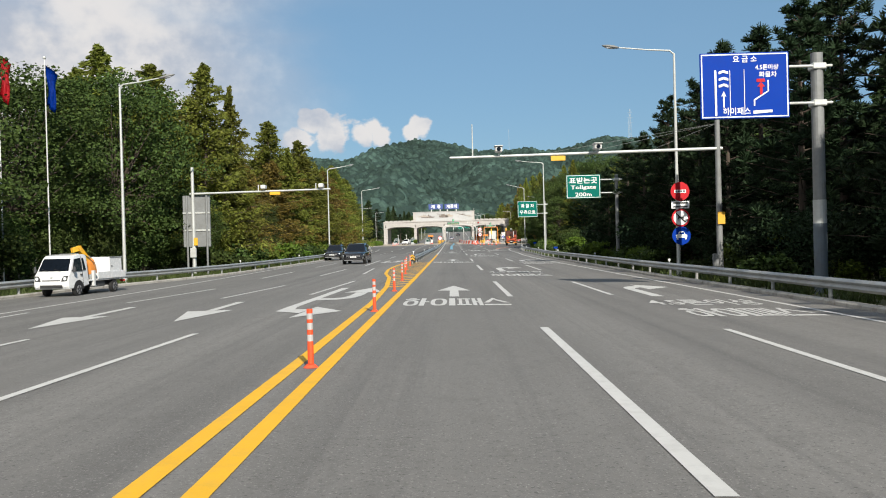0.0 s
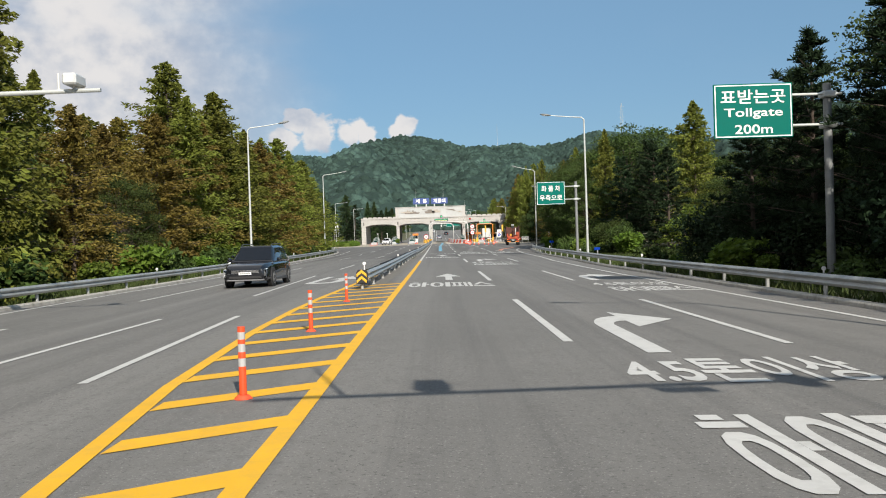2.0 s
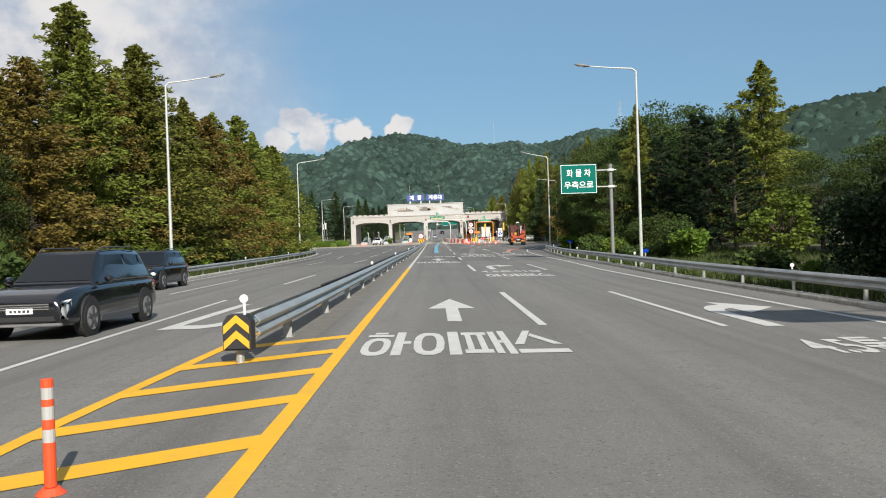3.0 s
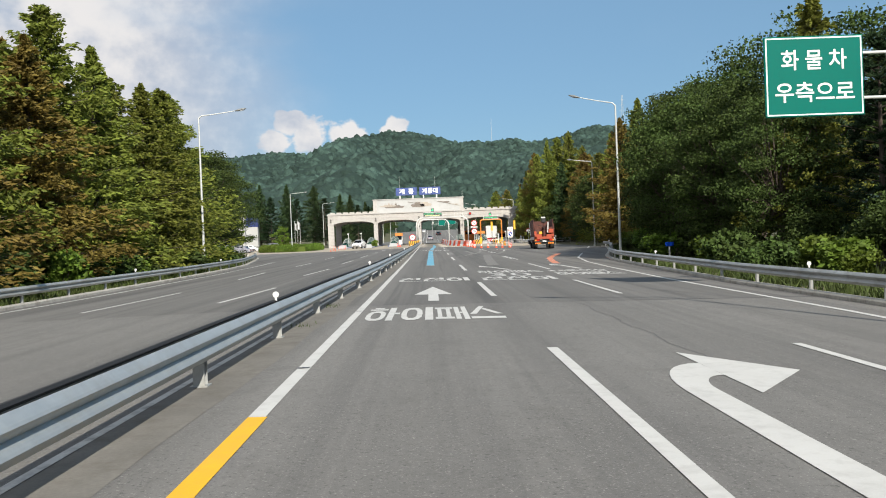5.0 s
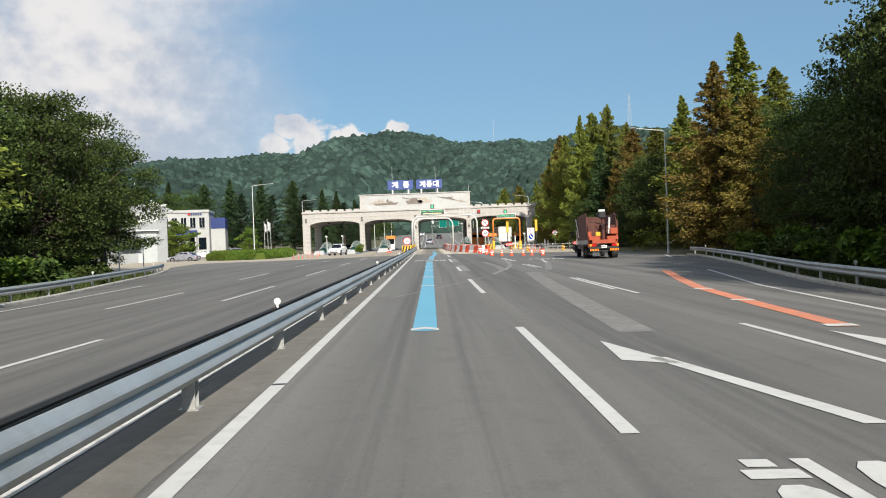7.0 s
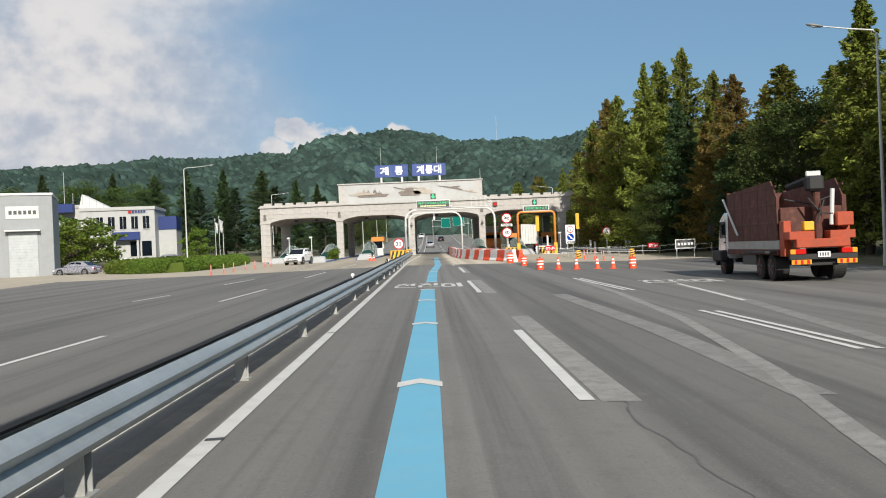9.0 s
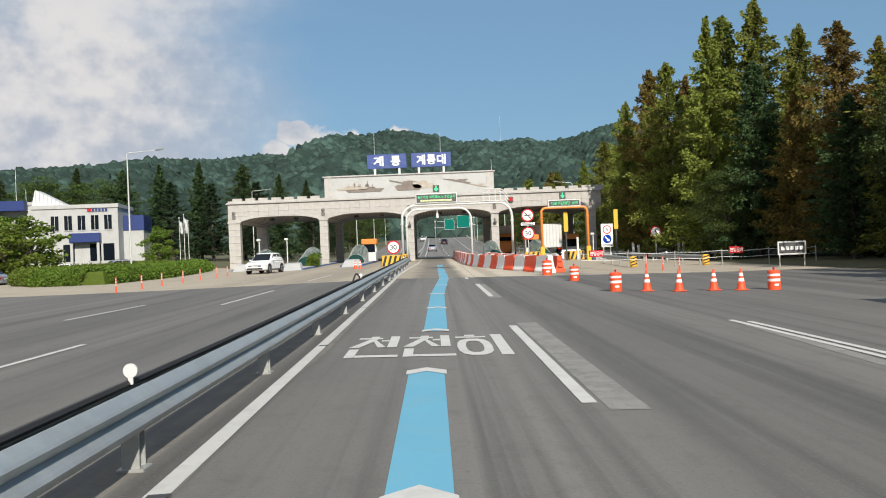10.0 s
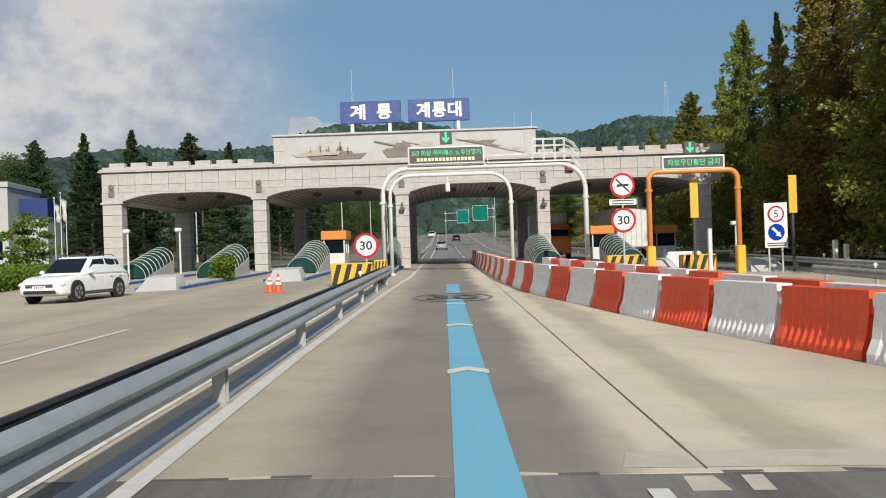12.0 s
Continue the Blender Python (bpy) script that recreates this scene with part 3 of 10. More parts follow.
def woods(name, height, x0, x1, y0, y1, cell, size, seed, label):
    """Rounded, lumpy tree crowns packed over a slope, joined as one wood."""
    rng = np.random.default_rng(seed)
    bm = bmesh.new()
    bmesh.ops.create_icosphere(bm, subdivisions=2, radius=1.0)
    bmesh.ops.delete(bm, geom=[v for v in bm.verts if v.co.z < -0.3], context="VERTS")
    bm.verts.index_update()
    ball = np.array([v.co[:] for v in bm.verts])
    tris = np.array([[v.index for v in f.verts] for f in bm.faces])
    bm.free()
    gx, gy = np.meshgrid(np.arange(x0, x1, cell), np.arange(y0, y1, cell * 1.15))
    px = (gx + rng.uniform(-0.45, 0.45, gx.shape) * cell).ravel()
    py = (gy + rng.uniform(-0.45, 0.45, gx.shape) * cell).ravel()
    pz = height(px, py)
    keep = pz > 3
    px, py, pz = px[keep], py[keep], pz[keep]
    r = size * rng.uniform(0.65, 1.3, len(px))
    lump = 1 + 0.15 * rng.normal(size=(len(px), len(ball), 1)).clip(-1.6, 1.6)
    v = np.stack([px, py, pz + 2.2], 1)[:, None, :] + ball[None] * lump * r[:, None, None] * np.stack([np.ones(len(px)), np.ones(len(px)), rng.uniform(0.9, 1.5, len(px))], 1)[:, None, :]
    f = (tris[None] + (np.arange(len(px)) * len(ball))[:, None, None]).reshape(-1, 3)
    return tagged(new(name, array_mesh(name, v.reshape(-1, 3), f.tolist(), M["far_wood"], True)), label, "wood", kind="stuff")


woods("ridge_wood", ridge_far, -560, 430, 440, 1150, 6.4, 3.5, 61, "dense dark green mixed wood on the far ridge")
woods("slope_wood", ridge_right, 66, 330, 250, 630, 6.0, 3.0, 62, "dense dark green wood on the near hill slope")


# ---- road markings ----
def mark(name, shapes, mat, label, lift=0.009, bm=None):
    """Painted shapes on the road, each a list of (x, y) corners, laid on the surface."""
    bm = bmesh.new()
    for s in shapes:
        bm.faces.new([bm.verts.new((x, y, gz(x, y) + lift + (0.004 if y > SLAB else 0))) for x, y in s])
    ob = new(name, finish(name, bm, mat))
    return tagged(ob, label, "road marking", kind="structure")


def mark_set(name, sets, mat, label, piece, lift=0.009):
    """One marking made of several painted pieces: the first is the thing, the others its parts."""
    base = mark(name, sets[0], mat, label, lift)
    for one in sets[1:]:
        bm = bmesh.new()
        for q in one:
            bm.faces.new([bm.verts.new((x, y, gz(x, y) + lift + (0.004 if y > SLAB else 0))) for x, y in q])
        ob = new(piece, finish(piece, bm, mat))
        ob.parent = base
    return base


def strip(x, w, y0, y1, x1=None, step=4.0):
    """A straight line of width w from y0 to y1, centred on x (or going over to x1), cut into short pieces."""
    x1 = x if x1 is None else x1
    n = max(1, math.ceil((y1 - y0) / step))
    out = []
    for k in range(n):
        a, b = k / n, (k + 1) / n
        xa, xb, ya, yb = x + (x1 - x) * a, x + (x1 - x) * b, y0 + (y1 - y0) * a, y0 + (y1 - y0) * b
        out.append([(xa - w / 2, ya), (xa + w / 2, ya), (xb + w / 2, yb), (xb - w / 2, yb)])
    return out


def poly_strip(pts, w, step=4.0):
    out = []
    for (xa, ya), (xb, yb) in zip(pts, pts[1:]):
        out += strip(xa, w, ya, yb, xb, step)
    return out


def road_text(body, x, y, width, height, bold=0.012):
    pts, faces = lettering(body, width, height, bold)
    return [[(x + pts[i][0], y + pts[i][1]) for i in f] for f in faces]


def ring_strokes(cx, cy, rx, ry, wx, wy, n=14):
    """An upright oval drawn with a broad pen."""
    at = lambda a, k: (cx + math.copysign(abs(math.cos(a)) ** 0.75, math.cos(a)) * (rx - k * wx), cy + math.copysign(abs(math.sin(a)) ** 0.75, math.sin(a)) * (ry - k * wy))
    return [[at(a, 0), at(b, 0), at(b, 1), at(a, 1)] for a, b in ((2 * math.pi * i / n, 2 * math.pi * (i + 1) / n) for i in range(n))]


def slab_stroke(x0, x1, y0, y1):
    return [(x0, y0), (x1, y0), (x1, y1), (x0, y1)]


# stencilled road syllables in a unit cell, tall strokes as on the lanes
SYLLABLE = {
    "천": [slab_stroke(0.32, 0.5, 0.93, 1.0), slab_stroke(0.08, 0.58, 0.85, 0.925), [(0.32, 0.845), (0.50, 0.845), (0.2, 0.43), (0.0, 0.43)], [(0.42, 0.715), (0.46, 0.79), (0.72, 0.43), (0.56, 0.43)],
          slab_stroke(0.74, 0.93, 0.42, 1.0), slab_stroke(0.58, 0.735, 0.72, 0.8), slab_stroke(0.04, 0.22, 0.0, 0.35), slab_stroke(0.225, 1.0, 0.0, 0.085)],
    "히": [slab_stroke(0.2, 0.42, 0.92, 1.0), slab_stroke(0.0, 0.64, 0.83, 0.905)] + ring_strokes(0.34, 0.39, 0.34, 0.39, 0.17, 0.12) + [slab_stroke(0.76, 0.99, 0.0, 1.0)],
    "하": [slab_stroke(0.12, 0.42, 0.91, 1.0), slab_stroke(0.0, 0.58, 0.78, 0.88)] + ring_strokes(0.29, 0.36, 0.29, 0.36, 0.15, 0.13) + [slab_stroke(0.64, 0.84, 0.0, 1.0), slab_stroke(0.845, 1.0, 0.45, 0.57)],
    "이": ring_strokes(0.33, 0.48, 0.33, 0.48, 0.17, 0.14) + [slab_stroke(0.74, 0.98, 0.0, 1.0)],
    "패": [slab_stroke(0.0, 0.56, 0.82, 0.95), slab_stroke(0.0, 0.56, 0.05, 0.18), slab_stroke(0.07, 0.2, 0.185, 0.815), slab_stroke(0.34, 0.47, 0.185, 0.815), slab_stroke(0.61, 0.76, 0.03, 0.97), slab_stroke(0.765, 0.84, 0.44, 0.56), slab_stroke(0.845, 1.0, 0.0, 1.0)],
    "스": [[(0.42, 1.0), (0.58, 1.0), (0.2, 0.36), (0.0, 0.36)], [(0.45, 0.74), (0.53, 0.86), (1.0, 0.36), (0.8, 0.36)], slab_stroke(0.0, 1.0, 0.03, 0.17)],
}


def stencil(word, x, y, width, height, gap=0.05):
    """A word of road syllables side by side."""
    cell = width / len(word)
    return [[(x + cell * (i + gap / 2 + px * (1 - gap)), y + py * height) for px, py in q] for i, one in enumerate(word) for q in SYLLABLE[one]]


def straight_arrow(x, y0, y1, w=1.15, shaft=0.3, head=0.5):
    ym = y1 - (y1 - y0) * head
    return [[(x - shaft / 2, y0), (x + shaft / 2, y0), (x + shaft / 2, ym), (x - shaft / 2, ym)], [(x - w / 2, ym), (x + w / 2, ym), (x, y1)]]


def turn_arrow(x, y, side, k=1.0):
    """A stem that bends over to one side (+1 or -1) and ends in a broad head."""
    out = strip(x, 0.36, y, y + 4.0 * k)
    last = None
    for i in range(9):
        a = i / 8 * math.pi / 2
        outer = (-0.18 + 0.75 * (1 - math.cos(a)), 4.0 * k + 1.95 * math.sin(a))
        inner = (0.18 + 0.39 * (1 - math.cos(a)), 4.0 * k + 0.95 * math.sin(a))
        ring = [(x + side * px, y + py) for px, py in (outer, inner)]
        if last:
            out.append([last[0], last[1], ring[1], ring[0]])
        last = ring
    head = [(0.572, 3.75), (1.6, 5.2), (0.572, 7.0)]
    out.append([(x + side * px, y + py - 4.0 + 4.0 * k) for px, py in head])
    return out


def lane_change_arrow(x0, y0, x1, y1, w=0.26):
    """A slanted stem with a head at its far end."""
    d = 1 if x1 > x0 else -1
    out = poly_strip([(x0, y0), (x1, y1 - 1.2)], w)
    out.append([(x1 - 0.45 * d - 0.25, y1 - 1.9), (x1 + 0.55 * d, y1 - 1.4), (x1 + 0.4 * d, y1 + 0.9)])
    return out


LINE = 1.77
dashes = []
for far, long, x in ((-4.0, 10, LINE), (17.0, 11.3, LINE), (36.6, 10.0, LINE), (61.1, 10.0, LINE), (82.6, 10.3, LINE), (109.7, 9.8, LINE), (129.4, 7.8, LINE), (150.4, 9.3, LINE), (171.4, 10.0, LINE), (188.8, 7.3, LINE), (210.0, 8.8, LINE), (229.1, 9.0, 2.02)):
    dashes.append(strip(x, 0.17, far - long, far))
dashes.append(strip(LINE + 0.05, 0.15, 234.6, 236.4))
for far, long, x in ((-4.0, 10, 5.2), (16.5, 10, 5.2), (36.0, 8.8, 5.0), (60.5, 10, 5.2), (82.2, 10.6, 5.1), (109.6, 9.5, 5.5), (129.9, 8.3, 5.5), (150.3, 9.4, 6.1), (171.2, 8.9, 6.2)):
    dashes.append(strip(x, 0.15, far - long, far))
for a, b, xa, xb in ((160, 171, 6.45, 6.4), (185, 192.3, 6.46, 6.36), (200.8, 210.2, 6.55, 6.4), (185, 192.0, 6.75, 6.65), (200.5, 209.8, 6.8, 6.65), (195, 203.8, 8.4, 9.2)):
    dashes.append(strip(xa, 0.14, a, b, xb))
mark_set("lane_dashes", dashes, M["white_paint"], "white broken lane lines with slight wear", "dash")
mark("edge_line_white", strip(-1.79, 0.17, 104.9, 243, -1.84) + poly_strip([(-1.84, 243), (-1.72, 252), (-1.55, 262), (-1.25, 273), (-1.2, 300)], 0.17), M["white_paint"], "solid white edge line beside the median barrier")
mark("edge_line_outer", poly_strip([(8.9, -40), (8.85, 17), (8.65, 40), (8.15, 76), (8.25, 100), (8.85, 115), (9.05, 130), (9.5, 142), (10.1, 152), (11.4, 163), (13.2, 172), (15.6, 184), (18.5, 198), (21, 210)], 0.16), M["white_paint"], "solid white edge line along the guardrail")
mark("opposite_edge_line", poly_strip([(-3.35, 80), (-3.1, 110), (-2.95, 136), (-2.8, 190), (-2.65, 228), (-2.55, 262)], 0.1), M["white_worn"], "solid white line on the far side of the median barrier")
dashes = []
for xa, ya, xb, yb in ((-5.4, 6, -5.15, 17), (-4.9, 29.5, -4.5, 39.4), (-5.0, 48, -5.3, 58), (-8.9, 6, -8.5, 17), (-7.85, 29, -7.3, 37.2), (-7.4, 48, -7.2, 58), (-12.5, 13, -12.5, 25.1), (-10.8, 28.3, -10.1, 36.3), (-10.5, 47, -10.5, 57), (-6.7, 66.2, -6.95, 83), (-6.7, 92, -6.6, 101), (-6.55, 122.8, -6.2, 130.5), (-6.75, 142, -6.5, 150.8), (-6.8, 162, -6.75, 171), (-6.95, 182, -6.9, 191), (-7.1, 201.9, -6.95, 209.5), (-7.0, 221, -6.9, 230), (-6.8, 239.5, -6.6, 249.5),
                       (-10.5, 66, -10.45, 77.5), (-10.3, 88, -10.2, 99), (-10.1, 121.3, -9.85, 130.2), (-9.9, 140.5, -10.35, 150), (-10.1, 160.6, -10.1, 169.1), (-10.4, 181, -10.5, 190), (-11.1, 205, -10.8, 208.5), (-10.6, 217.2, -10.3, 223.3), (-11.2, 243.2, -10.8, 249.6)):
    dashes.append(strip(xa, 0.14, ya, yb, xb))
mark_set("opposite_lane_dashes", dashes, M["white_paint"], "white broken lane lines on the opposite carriageway", "dash")
mark("opposite_outer_line", poly_strip([(-14.0, -40), (-13.4, 20), (-13.1, 35), (-13.3, 60), (-13.5, 72), (-13.1, 84), (-13.0, 105), (-13.2, 123), (-13.15, 132), (-13.5, 151), (-14.3, 168), (-15.4, 185), (-17.5, 200), (-19.5, 210)], 0.15), M["white_paint"], "solid white outer edge line of the opposite carriageway")
# yellow median lines with hatching
stripes = [strip(-1.78, 0.19, -40, 104.9)]
stripes.append(poly_strip([(-2.28, -40), (-2.25, 12), (-2.3, 24), (-2.55, 33), (-3.1, 42), (-3.7, 47.5), (-4.05, 54), (-4.12, 59), (-4.05, 64), (-3.75, 72.5), (-3.5, 80)], 0.19))
for k in range(-3, 17):
    y = 39.2 + k * 1.98
    left = float(np.interp(y - 1.3, [33, 42, 47.5, 54, 59, 64, 72.5], [-2.5, -3.0, -3.6, -3.95, -4.05, -3.98, -3.7]))
    d = (-1.86 - left) / 2.2
    stripes.append([[(left, y - 1.35 * d - 0.3), (-1.86, y - 0.28), (-1.86, y + 0.22), (left, y - 1.35 * d + 0.2)]])
mark_set("median_hatching", stripes, M["yellow_paint"], "yellow double line widening into chevron hatching", "stripe")
# blue guide line with white chevrons
blue = []
for a, b, xa, xb in ((150.0, 203.9, -0.07, 0.02), (209.2, 222, 0.16, 0.27), (222, 236, 0.27, 0.68), (236, 256, 0.68, 0.7), (258.6, 265.3, 0.7, 0.72)):
    blue.append(strip(xa, 0.48, a, b, xb))
mark_set("blue_guide_line", [blue[0], blue[1] + blue[2] + blue[3], blue[4]], M["blue_paint"], "light blue painted guide line along the lane", "stretch", 0.008)
chevrons = []
for y in (150.3, 166.5, 174.5, 182.8, 190.5, 197.8, 203.7, 209.3, 215.5, 222.2, 228.6, 235, 241.8, 248, 254):
    x = float(np.interp(y, [150, 204, 209, 222, 236, 256], [-0.07, 0.02, 0.16, 0.27, 0.68, 0.7]))
    chevrons.append([[(x - 0.27, y - 0.25), (x, y + 0.05), (x, y + 0.4), (x - 0.27, y + 0.12)], [(x, y + 0.05), (x + 0.27, y - 0.25), (x + 0.27, y + 0.12), (x, y + 0.4)]])
mark_set("guide_line_chevrons", chevrons, M["white_paint"], "white chevrons across the blue guide line", "chevron", 0.014)
mark("salmon_guide_line", poly_strip([(7.75, 149.4), (8.25, 155), (9.1, 162.5), (10.4, 169.4), (12.0, 177)], 0.46), M["orange_paint"], "faded salmon painted guide line to the outer lanes")
# words and arrows
for x, y, w, h, body in ((-1.42, 22.9, 3.0, 2.95, "하이패스"), (-1.52, 68.2, 3.25, 3.1, "하이패스"), (-1.55, 114.6, 3.1, 3.3, "하이패스"), (-1.4, 130.95, 2.95, 2.7, "천천히"), (-1.34, 205.35, 2.75, 3.0, "천천히"),
                         (1.95, 42.5, 3.05, 2.6, "하이패스"), (2.0, 46.9, 3.05, 2.1, "4.5톤이상"), (5.4, 64.4, 2.8, 2.3, "하이패스"), (5.3, 67.6, 2.75, 2.1, "4.5톤이상"), (5.5, 19.25, 2.95, 2.3, "하이패스"), (5.35, 22.7, 3.0, 2.1, "4.5톤이상"),
                         (2.25, 137.75, 3.15, 2.4, "하이패스"), (2.6, 134.2, 1.9, 2.9, "30"), (2.0, 130.85, 3.1, 2.75, "천천히"), (5.65, 134.4, 3.0, 2.4, "하이패스"), (5.7, 137.7, 2.9, 2.1, "4.5톤이상"), (2.0, 93.4, 3.05, 2.5, "하이패스"), (2.0, 97.8, 3.05, 2.1, "4.5톤이상")):
    mark("lane_word", stencil(body, x, y, w, h) if body[0] in "하천" else road_text(body, x, y, w, h, 0.02 if body != "30" else 0.0), M["white_paint"], "white word painted on the asphalt lane")
for y0, y1, x in ((26.7, 33.2, 0.03), (73.3, 79.9, 0.08), (120.1, 126.9, 0.0)):
    mark("lane_arrow", straight_arrow(x, y0, y1, head=0.6 if y0 > 110 else 0.5), M["white_paint"], "white straight-on arrow painted on the lane")
for x, y, k in ((2.9, 49.6, 1.0), (2.86, 101.85, 1.0), (6.27, 26.3, 1.0), (6.0, 71.5, 0.75)):
    mark("lane_arrow", turn_arrow(x, y, 1, k), M["white_paint"], "white bent turn arrow painted on the lane")
for a in ((4.05, 141.3, 3.25, 147.0), (7.72, 141.0, 7.5, 147.9)):
    mark("lane_arrow", lane_change_arrow(*a), M["white_paint"], "white slanted lane change arrow on the asphalt")
mark("lane_word", stencil("천천히", 8.3, 204.7, 3.0, 2.2), M["white_paint"], "white word painted across the outer lane")
for x, y in ((8.35, 156.4), (8.95, 161.6), (7.7, 149.6)):
    mark("guide_line_bar", [[(x - 0.3, y - 0.15), (x + 0.3, y - 0.15), (x + 0.34, y + 0.25), (x - 0.26, y + 0.25)]], M["white_worn"], "pale worn bar across the salmon guide line", 0.014)
for y in range(108, 236, 9):
    mark("road_stud", [[(-1.88, y), (-1.72, y + 0.03), (-1.72, y + 0.13), (-1.88, y + 0.1)]], M["dark_grey"], "dark flat road stud in the edge line", 0.015)
shapes = []
for dx, dy, bend in ((0.0, 0.0, True), (-1.65, 47.3, False)):
    sign = poly_strip([(-4.45, 23.6), (-4.15, 33.2)] if bend else [(-4.36, 26.3), (-4.15, 33.2)], 0.3)
    if bend:
        sign += [[(-4.6, 23.6), (-4.3, 23.6), (-4.22, 22.75), (-4.62, 22.2)], [(-4.62, 22.2), (-4.22, 22.75), (-3.75, 22.55), (-3.88, 21.4)], [(-3.87, 20.04), (-2.82, 21.59), (-3.74, 23.4)]]
    outer = [(-4.2, 26.3), (-3.85, 26.2), (-3.55, 26.22), (-3.3, 26.5), (-3.12, 26.95), (-3.0, 27.6), (-2.95, 28.5), (-2.94, 29.65)]
    inside = [(-4.2, 27.1), (-3.85, 27.0), (-3.66, 27.02), (-3.52, 27.2), (-3.44, 27.5), (-3.39, 28.0), (-3.36, 28.8), (-3.36, 29.75)]
    sign += [[p, q, r, u] for p, q, r, u in zip(outer, inside, inside[1:], outer[1:])]
    sign.append([(-3.79, 29.96), (-2.49, 29.55), (-3.02, 32.83)])
    mark("turn_back_arrow", [[(x + dx, y + dy) for x, y in q] for q in sign], M["white_paint"], "white left and turn-back arrow on the opposite lane")
for x, y in ((-6.9, 20.5), (-10.0, 19.8)):
    shapes += [[(x + 0.15, y + 2.6), (x + 0.4, y + 2.6), (x + 0.4, y + 6.2), (x + 0.15, y + 6.2)], [(x - 0.35, y + 2.8), (x + 0.3, y - 0.4), (x + 0.9, y + 2.8)]]
mark("opposite_arrows", shapes, M["white_paint"], "white arrows on the opposite carriageway")
# thirty on the slab, patches and seams
ring = [(0.64 + 1.25 * math.cos(a), 256.9 + 1.95 * math.sin(a)) for a in np.linspace(0, 2 * math.pi, 25)]
inner = [(0.64 + 1.13 * math.cos(a), 256.9 + 1.77 * math.sin(a)) for a in np.linspace(0, 2 * math.pi, 25)]
mark("speed_disc", [[a, b, d, c] for a, b, c, d in zip(ring, ring[1:], inner, inner[1:])], M["patch_faint"], "worn dark ring of a speed limit painted on the slab", 0.016)
mark("speed_digits", road_text("30", -0.15, 255.9, 1.6, 2.0, 0.02), M["patch_dark"], "dark speed digits painted on the slab", 0.02)
shapes = []
for a, b in ((181.4, 191.9), (200.8, 210.6), (219.5, 228.8)):
    shapes += strip(2.12, 0.42, a, b, 2.12)
mark("scraped_strips", shapes, M["patch"], "scraped pale strips where old lines were ground off", 0.005)
mark("scraped_curve", poly_strip([(3.2, 176.4), (3.77, 179.8), (4.42, 183.1), (5.39, 190.3), (6.0, 199), (6.42, 209.2)], 0.26), M["patch"], "pale scar of a removed line curving across the lanes", 0.005)
mark("old_arrow_scar", poly_strip([(3.8, 149.2), (4.1, 156), (4.6, 166), (5.3, 178)], 0.7), M["patch_faint"], "pale ground-off scar of an old lane line", 0.004)
mark("sealed_joint", poly_strip([(-1.6, 158.2), (0.6, 166), (2.65, 173.7)], 0.07), M["patch"], "thin pale joint slanting across the lane", 0.006)
mark("scraped_bands", poly_strip([(4.2, 181.5), (4.35, 188.2), (4.15, 199.3)], 0.5) + poly_strip([(6.6, 181), (7.28, 185.9), (8.46, 194.9), (9.15, 203.8)], 0.4), M["patch_faint"], "faint worn bands where old lines were ground off", 0.0045)
crack_rng = random.Random(3)
for x0, y0, y1 in ((2.25, 177.5, 181.3), (4.9, 186, 187.8)):
    shapes, x, y = [], x0, y0
    while y < y1:
        x2, y2 = x + crack_rng.uniform(-0.07, 0.07), y + crack_rng.uniform(0.12, 0.4)
        w = crack_rng.uniform(0.004, 0.016)
        shapes.append([(x - w, y), (x + w, y), (x2 + w, y2), (x2 - w, y2)])
        x, y = x2, y2
    mark("road_crack", shapes, M["patch_dark"], "ragged dark crack along the lane joint", 0.003)
crack = [(3.7 + 0.05 * math.sin(y * 2.1) + 0.02 * math.sin(y * 7.3), y) for y in np.arange(108.0, 118.8, 0.3)]
mark("lane_joint", poly_strip(crack, 0.022), M["patch_dark"], "dark open joint along the lane", 0.0035)
mark("patch_seam", poly_strip([(4.7, 123.25), (5.6, 123.3), (7.0, 122.75), (7.5, 121.3), (7.8, 120.1), (8.4, 119.0)], 0.03), M["patch_dark"], "dark tar seam round an asphalt repair", 0.0038)
mark("road_seam", [[(x, 118.9 + 0.03 * k), (x + 1.2, 118.9 + 0.03 * k), (x + 1.2, 118.99), (x, 118.99)] for k, x in enumerate([-1.6, -0.4, 0.8, 2.0, 3.2, 4.4, 5.6, 6.8, 8.0, 9.2])], M["patch_dark"], "dark seam across the asphalt", 0.004)
shapes = []
edge = [236.8 + abs(crack_rng.gauss(0.02, 0.03)) for k in range(171)]
for k in range(170):
    x = -24 + 0.3 * k
    shapes.append([(x, 236.79), (x + 0.3, 236.79), (x + 0.3, edge[k + 1] + 0.012), (x, edge[k] + 0.012)])
soot = [q for q in shapes if crack_rng.random() < 0.2]
mark("slab_edge", [q for q in shapes if q not in soot and crack_rng.random() < 0.45], M["concrete_pale"], "crumbling pale joint where asphalt meets the concrete slab", 0.003)
mark("slab_edge_soot", soot, M["patch_dark"], "sooty filled gaps along the slab joint", 0.003)
mark("slab_repair", [[(1.7, 236.95), (6.2, 236.9), (6.2, 237.42), (1.82, 237.44)], [(2.05, 236.35), (2.32, 236.35), (2.3, 236.72), (2.08, 236.72)], [(2.46, 236.35), (2.62, 236.35), (2.66, 236.73), (2.5, 236.73)]], M["concrete_pale"], "pale cement repairs along the slab joint", 0.004)
shapes = strip(2.31, 0.018, 236.9, 300, 2.6)
